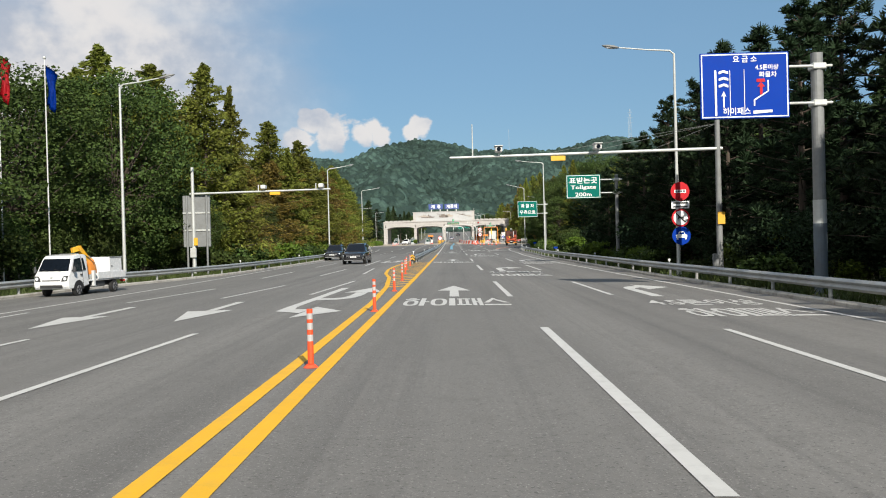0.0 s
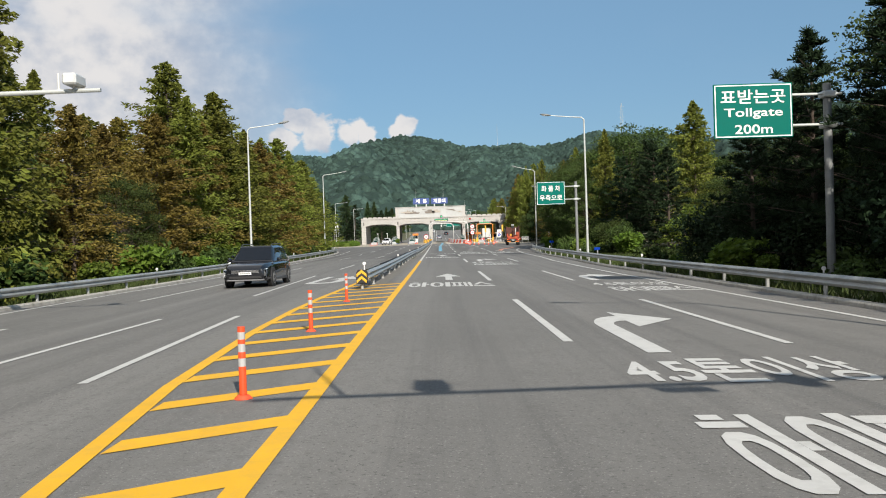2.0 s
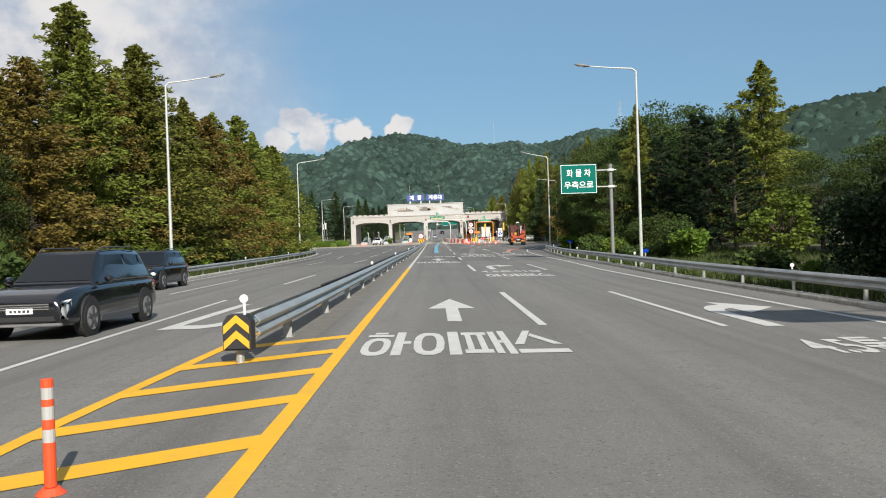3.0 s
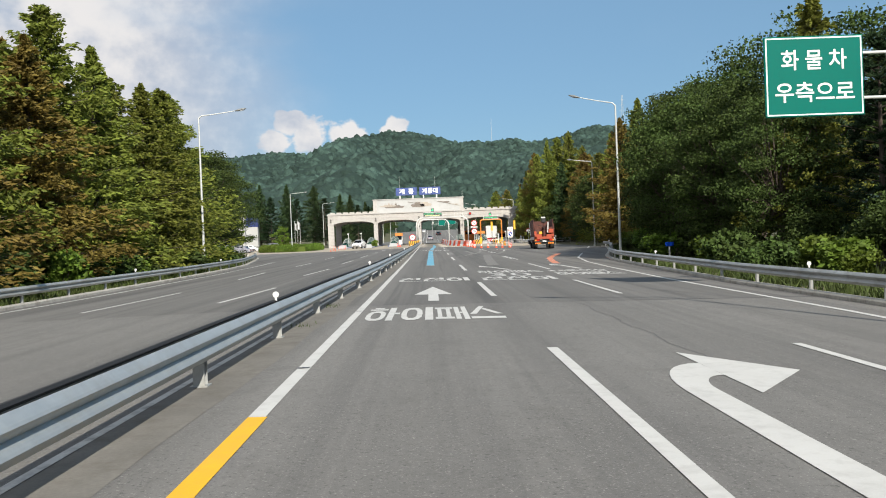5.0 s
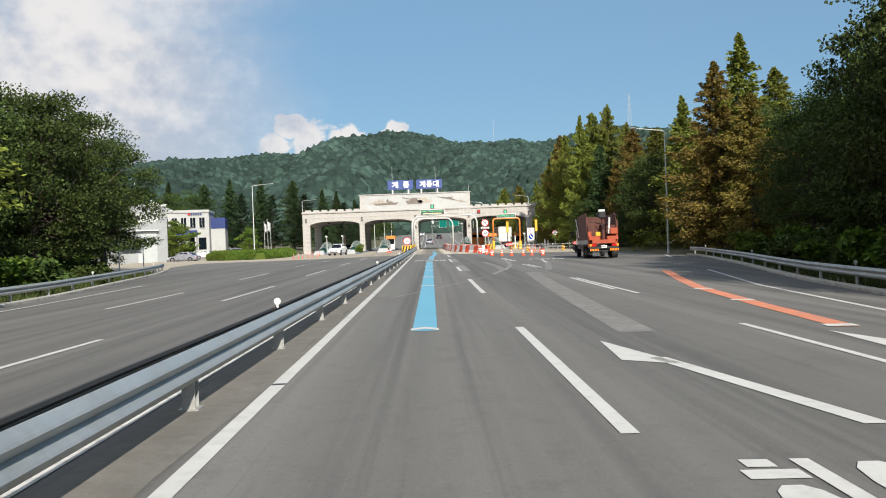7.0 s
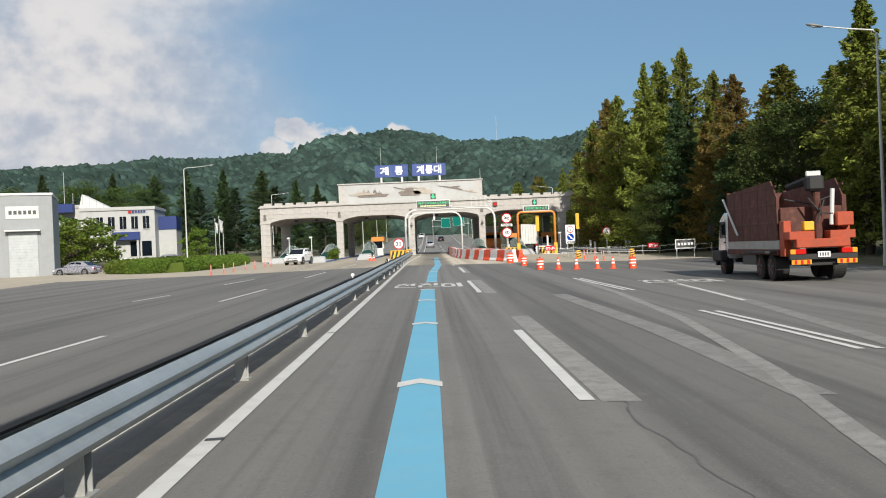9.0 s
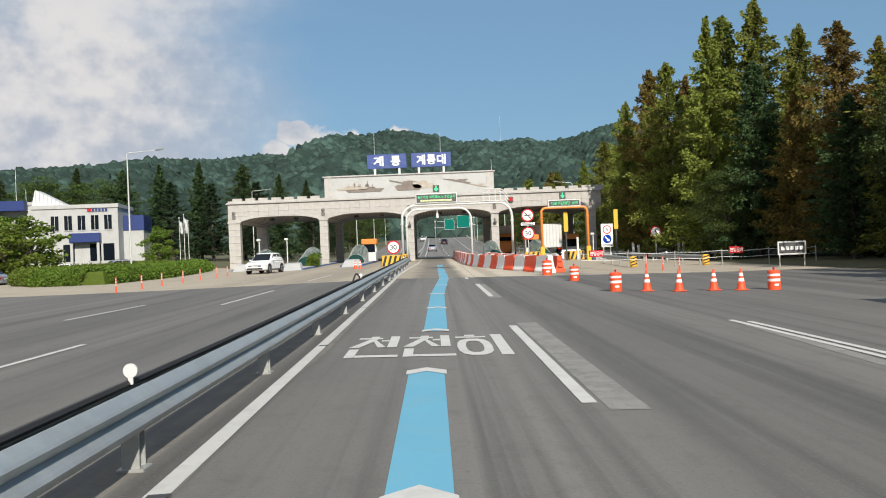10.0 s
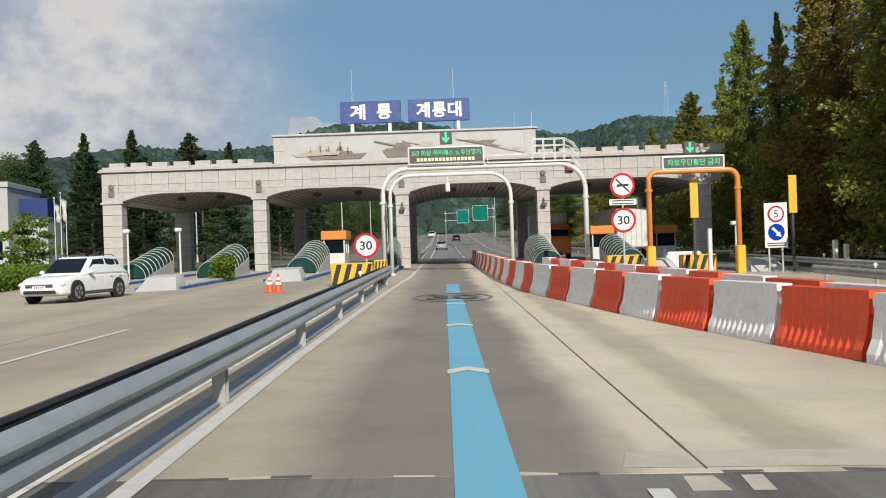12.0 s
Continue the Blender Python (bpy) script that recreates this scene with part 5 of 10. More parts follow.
# near carriageway: pines, then mixed trees, then tall redwoods toward the gate
for kind, x, y, h, w in (("p1", 22.5, 33, 15, 1.0), ("p2", 20.5, 42, 14.5, 1.0), ("p1", 25, 46, 17, 1.0), ("p2", 19.5, 51, 13.5, 1.0), ("p1", 23.5, 55, 16, 1.0), ("p1", 20.5, 60, 13.5, 1.0), ("p2", 20, 67, 13.5, 0.9), ("p1", 24, 64, 17, 1.0), ("p1", 19.5, 74, 11.5, 1.0), ("p2", 23, 77, 12.5, 1.0),
                         ("p1", 19.5, 81, 11.5, 1.0), ("p2", 18.5, 86.5, 9.5, 1.0), ("p1", 22, 88, 11, 1.0), ("p1", 27, 40, 16, 1.0), ("p2", 28, 56, 17, 1.0), ("b2", 27, 72, 14, 1.0), ("b1", 28, 84, 13, 1.0), ("p1", 31, 28, 16, 1.1), ("p2", 29, 20, 16, 1.1), ("b1", 24, 94, 9, 0.9), ("b2", 26, 101, 7.5, 1.1), ("b1", 31, 106, 9, 1.2), ("b2", 36, 100, 10, 1.2), ("b3", 19.5, 104, 3.6, 1.2), ("b1", 24, 109, 6, 1.1),
                         ("p2", 21, 116, 9.5, 1.0), ("p1", 21.5, 123, 10.5, 1.0), ("s1", 25, 121, 14.5, 0.9), ("p1", 22.5, 129, 11.5, 1.0), ("p2", 20.2, 130, 8.5, 0.9), ("s2", 20.2, 141, 14.5, 0.8), ("p1", 21, 136, 10.5, 1.0), ("b2", 31, 112, 6, 1.2), ("b1", 36, 124, 8, 1.2), ("b2", 30, 132, 10, 1.1),
                         ("b1", 19.5, 148, 10.5, 0.95), ("b2", 22, 153, 10.5, 0.95), ("b1", 18.5, 158, 11.5, 0.9), ("b2", 22, 161, 13, 0.9), ("b1", 21.0, 167, 13.5, 0.8), ("b2", 25, 172, 12.5, 0.85), ("b1", 24, 179, 11.5, 0.8), ("b1", 24.3, 187.5, 10.5, 0.8), ("b2", 27, 166, 16, 1.0), ("b1", 27, 176, 15, 1.0), ("b2", 28.0, 187, 10.5, 0.9), ("b1", 31, 148, 14, 1.0), ("b2", 31, 185, 14, 1.0), ("b1", 28, 157, 16, 1.0), ("b1", 31, 194, 10.5, 0.9),
                         ("b1", 18.2, 141, 8.5, 0.9), ("b2", 17.8, 149, 9.6, 0.9), ("b1", 17.4, 156.5, 9.4, 0.9), ("b2", 19.6, 165, 12, 0.75),
                         ("r2", 25.0, 207, 16.5, 0.95), ("s2", 27.6, 208, 19, 0.9), ("r1", 26.5, 203, 13, 1.0), ("s1", 31, 209, 16, 0.95), ("r1", 29, 215, 14.5, 1.0), ("b2", 33, 203, 12, 1.0), ("b1", 25.5, 213, 6, 0.9), ("b2", 34, 220, 13, 1.0),
                         ("s2", 27.8, 226, 16.5, 0.9), ("r1", 31, 232, 14.5, 1.0), ("s3", 29.0, 241, 15, 1.0), ("r2", 32, 222, 15, 1.0), ("b1", 27, 233, 11, 1.0), ("s1", 34, 243, 15, 1.0), ("b2", 33, 236, 12, 1.1),
                         ("b1", 28.5, 238, 10.5, 1.0), ("c2", 26.8, 246, 10.5, 1.0), ("c1", 30.5, 254, 12.5, 1.0), ("b2", 33, 247, 11, 1.0), ("c2", 25.0, 257, 15, 0.8), ("c1", 24.6, 268, 14.5, 0.8), ("c2", 27.5, 277, 16, 0.9), ("c1", 31, 284, 20, 0.9),
                         ("r1", 28.2, 250, 16, 0.95), ("r2", 31.5, 251, 15, 0.95), ("r2", 26.5, 253.5, 12, 0.9), ("s1", 27.6, 263, 21.3, 0.8), ("s2", 23.2, 262, 19.8, 0.85), ("s3", 25.6, 265, 20.5, 0.8), ("r1", 32, 266, 17, 0.9), ("s1", 29.5, 259, 18, 0.85), ("s3", 22.3, 271, 18, 0.8), ("r1", 22.8, 279, 19, 0.8), ("s2", 21.4, 283.5, 15.5, 0.65), ("s2", 24.4, 285, 19, 0.75), ("s1", 25.2, 300, 19, 0.8), ("b2", 24, 273, 9, 0.9), ("b1", 23.2, 258, 7, 0.9), ("r2", 28, 284, 19, 0.9), ("b2", 30, 273, 12, 1.1),
                         ("s1", 28, 293, 17, 0.85), ("r2", 26, 305, 14.5, 0.95), ("s3", 25.5, 316, 16, 0.9), ("s2", 25, 330, 14.5, 1.0), ("s1", 23, 345, 14, 1.0), ("r1", 24, 360, 15, 1.0), ("s3", 22, 380, 15, 1.0), ("s1", 24, 400, 16, 1.0), ("s2", 30, 320, 18, 1.0), ("s3", 33, 345, 18, 1.0), ("b2", 20, 372, 9, 1.0), ("b1", 20, 420, 10, 1.0), ("b2", 19, 460, 11, 1.1), ("s1", 27, 440, 15, 1.0)):
    if y < 100:
        x, y, h = x * 0.75, y * 0.85 + 2, h * 0.84
    if y > 245 and kind[0] in "sr":
        w *= 0.82
    plant(kind, x, y, h, w, ROW_E)
# behind the gate on the other side, and round the office
for kind, x, y, h, w in (("c1", -24, 330, 14, 1.0), ("p1", -29, 336, 13, 1.1), ("c2", -33, 345, 17, 1.0), ("p2", -37, 338, 13, 1.1), ("c1", -41, 346, 17.5, 1.0), ("p1", -45, 342, 13.5, 1.1), ("c1", -50, 352, 18, 1.0), ("c2", -56, 350, 17, 1.0), ("b1", -61, 352, 15, 1.1), ("c1", -66, 354, 18, 1.0), ("b2", -72, 352, 16, 1.1), ("c1", -79, 350, 18, 1.0), ("b1", -86, 348, 15, 1.2), ("c2", -93, 346, 18, 1.0), ("b2", -74, 330, 13, 1.1), ("b1", -82, 322, 13, 1.1),
                         ("p1", -20, 338, 11, 1.0), ("p2", -18, 352, 11, 1.0), ("c1", -20, 368, 13, 1.0), ("b2", -19, 390, 10, 1.0), ("c2", -20, 410, 13, 1.0), ("b1", -18, 440, 11, 1.0), ("c1", -24, 360, 15, 1.0), ("b2", -18, 480, 11, 1.0), ("b1", -90, 300, 12, 1.2), ("c2", -84, 292, 14, 1.0), ("b2", -55, 232, 9, 1.0), ("b1", -62, 246, 10, 1.0), ("c1", -60, 262, 15, 1.0),
                         ("b3", -47, 292, 6.6, 1.35), ("b3", -53, 296, 7.2, 1.4), ("b3", -58, 290, 6.8, 1.3), ("b3", -36, 306, 5.0, 0.9), ("b3", -33, 212, 4.5, 1.0), ("b3", -46, 284, 6, 1.2)):
    plant(kind, x, y, h, w, "trees round the toll office")
# shrubs and weeds along both guardrails
for k in range(46):
    y = 62 + k * 2.9 + tree_rng.uniform(-1, 1)
    x = edge_left(y) - tree_rng.uniform(1.8, 4.2)
    if y < 196:
        plant(tree_rng.choice(("u1", "u1", "u2")), x, y, tree_rng.uniform(1.0, 2.6), tree_rng.uniform(0.9, 1.4), "shrubs along the guardrail")
for k in range(62):
    y = 30 + k * 2.7 + tree_rng.uniform(-1, 1)
    x = edge_right(y) + tree_rng.uniform(2.2, 5.5)
    if y < 203 and not 90 < y < 112:
        plant(tree_rng.choice(("u1", "u2", "u2")), x, y, tree_rng.uniform(0.8, 2.0) if y < 140 else tree_rng.uniform(1.2, 2.6), tree_rng.uniform(0.9, 1.4), "shrubs along the guardrail")
# unseen trees added behind the start of the drive to shade its verges
for kind, x, y, h, w in (("b1", -22.5, 33, 12, 1.0), ("b2", -22, 25, 12.5, 1.0), ("b1", -23, 16, 12, 1.0), ("b2", -28, 29, 13, 1.1), ("b1", -28, 20, 13, 1.1), ("b2", -30, 38, 12, 1.1)):
    plant(kind, x, y, h, w, ROW_W)
# these pines account for the shadow blotches on the near shoulder
for kind, x, y, h, w in (("p1", 15.6, 23, 12, 1.0), ("p2", 15.2, 16, 12, 1.0), ("p1", 15.8, 9, 12.5, 1.0), ("p2", 14.8, 2, 12.5, 1.0), ("p1", 14.2, -6, 13, 1.0), ("p2", 14.6, -13, 12, 1.0), ("p1", 19.5, 18, 14, 1.1), ("p2", 19, 7, 14, 1.1), ("p1", 18.5, -3, 14, 1.1)):
    plant(kind, x, y, h, w, ROW_E)
# thickets and back conifers added to close and darken the shaded gaps under the first trees
for k in range(22):
    y = 24 + k * 2.9
    x = edge_right(y) + tree_rng.uniform(4.6, 7.5)
    plant("u3", x, y, tree_rng.uniform(2.6, 4.6), tree_rng.uniform(0.9, 1.2), "thickets under the trees")
    plant("c2", x + tree_rng.uniform(5.5, 8), y + 1.5, tree_rng.uniform(8, 10.5), tree_rng.uniform(0.9, 1.2), ROW_E)
for k in range(17):
    y = 40 + k * 3.1
    x = edge_left(y) - tree_rng.uniform(6.5, 9.0)
    plant("u4", x, y, tree_rng.uniform(3.0, 5.2), tree_rng.uniform(0.9, 1.2), "thickets under the trees")
for k in range(11):
    y = 112 + k * 8.2
    x = edge_right(y) + tree_rng.uniform(5.2, 7.5)
    plant("u4", x, y, tree_rng.uniform(2.6, 3.8), tree_rng.uniform(0.9, 1.2), "thickets under the trees")
plant("u2", 15.2, 37.5, 3.0, 0.9, "shrubs along the guardrail")
plant("u2", 15.8, 109.5, 2.4, 1.2, "shrubs along the guardrail")


def weeds(name, spots, label, seed, size=0.28):
    """Tufts of grass and weeds: narrow blades that fan out from each spot."""
    rng = np.random.default_rng(seed)
    c = np.array(spots, float)
    n = 7
    cs = np.repeat(c, n, 0) + rng.normal(size=(len(c) * n, 3)) * np.array([0.12, 0.12, 0])
    d = rng.normal(size=(len(cs), 3)) * 0.45
    d[:, 2] = 1
    d *= size * rng.uniform(0.5, 1.5, size=(len(cs), 1))
    w = rng.normal(size=(len(cs), 3))
    w[:, 2] = 0
    w /= np.linalg.norm(w, axis=1, keepdims=True)
    w *= size * 0.12
    v = np.stack([cs - w, cs + w, cs + d], 1).reshape(-1, 3)
    f = np.arange(len(v)).reshape(-1, 3)
    me = bpy.data.meshes.new(name)
    me.from_pydata(v.tolist(), [], f.tolist())
    me.materials.append(M["grass"])
    return tagged(new(name, me), label, "grass", kind="stuff")


spots = []
for k in range(5200):
    y = tree_rng.uniform(5, 206)
    x = edge_right(y) + 0.75 + abs(tree_rng.gauss(0, 2.6))
    spots.append((x, y, ground_z(x, y) - 0.03))
for k in range(2500):
    y, x = tree_rng.uniform(88, 132), tree_rng.uniform(12, 25)
    if x > edge_right(y) + 0.3:
        spots.append((x, y, ground_z(x, y) - 0.03))
for k in range(4200):
    y = tree_rng.uniform(25, 206)
    x = edge_left(y) - 0.75 - abs(tree_rng.gauss(0, 2.4))
    spots.append((x, y, ground_z(x, y) - 0.03))
weeds("verge_grass", spots, "rough green grass and weeds on the verges", 21)
spots = []
for y in (113.9, 119.0):
    spots += [(median_x(y) + tree_rng.gauss(0.12, 0.08), y + tree_rng.gauss(0, 0.2), gz(-2, y) - 0.01) for k in range(5)]
weeds("median_weeds", spots, "small weed tufts growing under the median barrier", 22, 0.075)


# ---- toll gate ----
GATE_Y, GATE_BACK, WALL_Y = 289.0, 306.0, 300.8
COLS = [(-22.7, -21.4), (-12.46, -11.55), (-2.75, -1.85), (6.9, 7.75), (17.7, 18.75)]
SPRING, PEAK, TOP = 6.6, 7.12, 8.62


def unit_mesh(name, mat, bevel=0.02):
    bm = bmesh.new()
    box(bm, -0.5, 0.5, -0.5, 0.5, -0.5, 0.5)
    es = bm.edges[:]
    bmesh.ops.bevel(bm, geom=es, offset=bevel, segments=1, affect="EDGES")
    return finish(name, bm, mat)


STONE_UNIT = unit_mesh("stone_panel", M["stone"], 0.015)


def stone(parent, x0, x1, y0, y1, z0, z1, name="stone_panel"):
    ob = new(name, STONE_UNIT)
    ob.parent = parent
    ob.location, ob.scale = ((x0 + x1) / 2, (y0 + y1) / 2, (z0 + z1) / 2), (x1 - x0, y1 - y0, z1 - z0)
    return ob


def arch(x0, x1, x):
    u = (x - x0) / (x1 - x0)
    return SPRING + (PEAK - SPRING) * min(1.0, (1 - abs(2 * u - 1) ** 3.2) * 1.05)


def toll_gate():
    gate = thing("toll_gate", "long pale granite toll gate with arched bays and battlements", "toll gate")
    # roof body with the arched undersides running through
    low = []
    for (a0, a1), (b0, b1) in zip(COLS, COLS[1:]):
        low += [(a1 + (b0 - a1) * k / 20, arch(a1, b0, a1 + (b0 - a1) * k / 20)) for k in range(21)]
    outline = [(COLS[0][0], SPRING)] + [(COLS[0][0] + 0.01, SPRING)] + low + [(COLS[-1][1], SPRING), (19.4, SPRING + 0.2), (19.4, TOP), (COLS[0][0], TOP)]
    bm = bmesh.new()
    top_pts = [p for p in outline if p[1] < TOP - 0.01]
    for (xa, za), (xb, zb) in zip(top_pts, top_pts[1:]):
        if xb - xa < 1e-4:
            continue
        vs = [bm.verts.new(c) for c in ((xa, GATE_Y + 0.05, za), (xb, GATE_Y + 0.05, zb), (xb, GATE_Y + 0.05, TOP), (xa, GATE_Y + 0.05, TOP), (xa, GATE_BACK, za), (xb, GATE_BACK, zb), (xb, GATE_BACK, TOP), (xa, GATE_BACK, TOP))]
        for f in ((0, 1, 2, 3), (5, 4, 7, 6), (4, 5, 1, 0), (3, 2, 6, 7)):
            bm.faces.new([vs[i] for i in f])
    for x, s in ((COLS[0][0], 1), (19.4, -1)):
        z0 = SPRING if s == 1 else SPRING + 0.2
        vs = [bm.verts.new(c) for c in ((x, GATE_Y + 0.05, z0), (x, GATE_Y + 0.05, TOP), (x, GATE_BACK, TOP), (x, GATE_BACK, z0))]
        bm.faces.new(vs if s == 1 else vs[::-1])
    bmesh.ops.remove_doubles(bm, verts=bm.verts[:], dist=0.001)
    part("roof", bm, M["soffit"], gate, "dull grey panelled soffit and roof body")
    # soffit ribs
    bm = bmesh.new()
    for (a0, a1), (b0, b1) in zip(COLS, COLS[1:]):
        for k in range(1, 24):
            x = a1 + (b0 - a1) * k / 24
            box(bm, x - 0.03, x + 0.03, GATE_Y + 1, GATE_BACK - 0.5, arch(a1, b0, x) - 0.035, arch(a1, b0, x) + 0.02)
    part("soffit_rib", bm, M["joint"], gate)
    # columns, front and back, in stacked blocks
    for x0, x1 in COLS:
        for y0, y1, shrink in ((GATE_Y, GATE_Y + 1.0, 0.0), (GATE_BACK - 1.2, GATE_BACK - 0.2, 0.0)):
            base = gz((x0 + x1) / 2, y0) - 0.1
            bm = bmesh.new()
            box(bm, x0 + 0.04, x1 - 0.04, y0 + 0.04, y1 - 0.04, base - 0.3, SPRING)
            col = part("column", bm, M["joint"], gate, "stone-clad column")
            n = 7
            for k in range(n):
                z0, z1 = base + (SPRING - 0.12 - base) * k / n, base + (SPRING - 0.12 - base) * (k + 1) / n
                stone(col, x0, x1, y0, y1, z0 + 0.012, z1 - 0.012, "stone_block")
            stone(col, x0 - 0.1, x1 + 0.1, y0 - 0.1, y1 + 0.1, SPRING - 0.12, SPRING + 0.02, "capital")
    # cladding panels on the front face
    bm = bmesh.new()
    x = COLS[0][0]
    z_mid = 7.75
    while x < 19.35:
        x2 = min(x + 1.14, 19.4)
        stone(gate, x + 0.012, x2 - 0.012, GATE_Y - 0.03, GATE_Y + 0.06, z_mid + 0.012, TOP - 0.02)
        stone(gate, x + 0.012, x2 - 0.012, GATE_Y - 0.03, GATE_Y + 0.06, PEAK + 0.14, z_mid - 0.012)
        x = x2
    # spandrel stones that follow the arches
    for (a0, a1), (b0, b1) in zip(COLS, COLS[1:]):
        pts = [a1 + (b0 - a1) * k / 28 for k in range(29)]
        for xa, xb in zip(pts, pts[1:]):
            za, zb = arch(a1, b0, xa), arch(a1, b0, xb)
            vs = [bm.verts.new(c) for c in ((xa, GATE_Y - 0.03, za), (xb, GATE_Y - 0.03, zb), (xb, GATE_Y - 0.03, PEAK + 0.125), (xa, GATE_Y - 0.03, PEAK + 0.125), (xa, GATE_Y + 0.06, za), (xb, GATE_Y + 0.06, zb))]
            bm.faces.new(vs[:4])
            bm.faces.new((vs[4], vs[5], vs[1], vs[0]))
    for x0, x1 in COLS:
        box(bm, x0 - 0.002, min(x1 + 0.002, 18.75), GATE_Y - 0.03, GATE_Y + 0.05, SPRING + 0.02, PEAK + 0.125)
    part("spandrel", bm, M["stone"], gate)
    bm = bmesh.new()
    for (a0, a1), (b0, b1) in zip(COLS, COLS[1:]):
        sweep(bm, [(x, GATE_Y - 0.03, arch(a1, b0, x)) for x in [a1 + (b0 - a1) * k / 28 for k in range(29)]], [(0, 0), (0.05, 0.0), (0.05, 0.1), (0, 0.1)], 1)
    part("arch_moulding", bm, M["stone"], gate)
    bm = bmesh.new()
    box(bm, COLS[0][0] - 0.2, 19.55, GATE_Y - 0.22, GATE_BACK + 0.1, TOP, TOP + 0.1, 0.02)
    box(bm, COLS[0][0] - 0.12, 19.5, GATE_Y - 0.14, GATE_BACK, TOP + 0.1, TOP + 0.22, 0.02)
    part("cornice", bm, M["stone"], gate)
    x = COLS[0][0] + 0.55
    while x < 19:
        if not -12.0 < x < 6.6:
            stone(gate, x, x + 1.04, GATE_Y + 0.0, GATE_Y + 0.5, TOP + 0.22, TOP + 0.64, "merlon")
        x += 1.46
    for x0, x1 in ((COLS[0][0], -11.1), (6.95, 19.4)):
        bm = bmesh.new()
        box(bm, x0, x1, GATE_Y + 0.1, GATE_Y + 0.4, TOP + 0.22, TOP + 0.38, 0.01)
        part("parapet", bm, M["stone"], gate)
    # raised centre panel with reliefs
    bm = bmesh.new()
    box(bm, -13.2, 8.25, WALL_Y + 0.02, WALL_Y + 1.6, TOP + 0.1, 12.3)
    panel = part("relief_wall", bm, M["white_wall"], gate, "pale wall carrying military reliefs")
    bm = bmesh.new()
    box(bm, -13.38, 8.43, WALL_Y - 0.16, WALL_Y + 1.7, 12.3, 12.46, 0.02)
    part("wall_cornice", bm, M["stone"], gate)
    for x in (-13.2, 7.35):
        for k in range(3):
            stone(gate, x, x + 0.9, WALL_Y - 0.02, WALL_Y + 0.05, TOP + 0.24 + 1.13 * k, TOP + 1.35 + 1.13 * k)
    y0, y1 = WALL_Y - 0.06, WALL_Y + 0.06

    def ship(x, z, s):
        bm = bmesh.new()
        prism(bm, [(x, z + 0.3 * s), (x + 0.35 * s, z), (x + 4.2 * s, z), (x + 4.7 * s, z + 0.42 * s)], y0, y1)
        prism(bm, [(x + 1.0 * s, z + 0.3 * s), (x + 3.7 * s, z + 0.36 * s), (x + 3.5 * s, z + 0.62 * s), (x + 2.9 * s, z + 0.6 * s), (x + 2.75 * s, z + 1.0 * s), (x + 2.45 * s, z + 1.0 * s), (x + 2.3 * s, z + 0.6 * s), (x + 1.3 * s, z + 0.55 * s)], y0 + 0.02, y1)
        for dx, h in ((1.7, 1.0), (2.6, 1.35), (3.2, 0.9)):
            prism(bm, [(x + dx * s, z + 0.4 * s), (x + (dx + 0.08) * s, z + 0.4 * s), (x + (dx + 0.08) * s, z + h * s), (x + dx * s, z + h * s)], y0 + 0.02, y1)
        return bm

    def tank(x, z, s):
        bm = bmesh.new()
        prism(bm, [(x, z + 0.45 * s), (x + 0.35 * s, z), (x + 2.7 * s, z), (x + 3.0 * s, z + 0.4 * s), (x + 2.6 * s, z + 0.62 * s), (x + 0.3 * s, z + 0.62 * s)], y0, y1)
        prism(bm, [(x + 0.75 * s, z + 0.6 * s), (x + 2.1 * s, z + 0.6 * s), (x + 1.95 * s, z + 1.0 * s), (x + 1.0 * s, z + 1.02 * s)], y0 - 0.02, y1)
        prism(bm, [(x + 1.0 * s, z + 0.75 * s), (x + 1.0 * s, z + 0.87 * s), (x - 0.6 * s, z + 1.22 * s), (x - 0.6 * s, z + 1.12 * s)], y0 - 0.01, y1)
        return bm

    def jet(x, z, s):
        bm = bmesh.new()
        prism(bm, [(x, z + 0.62 * s), (x + 1.4 * s, z + 0.3 * s), (x + 3.3 * s, z - 0.1 * s), (x + 3.6 * s, z), (x + 2.3 * s, z + 0.32 * s), (x + 1.2 * s, z + 0.55 * s)], y0, y1)
        prism(bm, [(x + 1.3 * s, z + 0.35 * s), (x + 2.9 * s, z + 0.25 * s), (x + 3.3 * s, z + 0.5 * s), (x + 2.2 * s, z + 0.5 * s)], y0 + 0.02, y1)
        return bm

    part("ship_relief", ship(-11.7, 10.6, 0.87), M["relief_light"], panel, "grey bronze warship relief")
    part("ship_relief", ship(-10.5, 10.32, 1.04), M["relief"], panel, "grey bronze warship relief")
    part("tank_relief", tank(-4.3, 10.34, 1.14), M["relief"], panel, "grey bronze tank relief")
    part("tank_relief", tank(-2.1, 10.53, 0.96), M["relief_light"], panel, "grey bronze tank relief")
    part("aircraft_relief", jet(1.7, 10.98, 1.02), M["relief"], panel, "dark bronze aircraft relief")
    part("aircraft_relief", jet(4.8, 10.45, 0.72), M["relief_light"], panel, "pale bronze aircraft relief")
    # lamps with round heads over the columns, and flood lamps on them
    for x0, x1 in COLS:
        xc = (x0 + x1) / 2
        bm = bmesh.new()
        box(bm, xc - 0.2, xc + 0.2, GATE_Y - 0.09, GATE_Y - 0.028, 6.95, 7.4, 0.02)
        bmesh.ops.create_uvsphere(bm, u_segments=14, v_segments=8, radius=0.2, matrix=Matrix.Translation((xc, GATE_Y - 0.08, 7.62)) @ Matrix.Diagonal((1, 0.45, 1, 1)))
        part("emblem", bm, M["joint"], gate, "carved stone emblem")
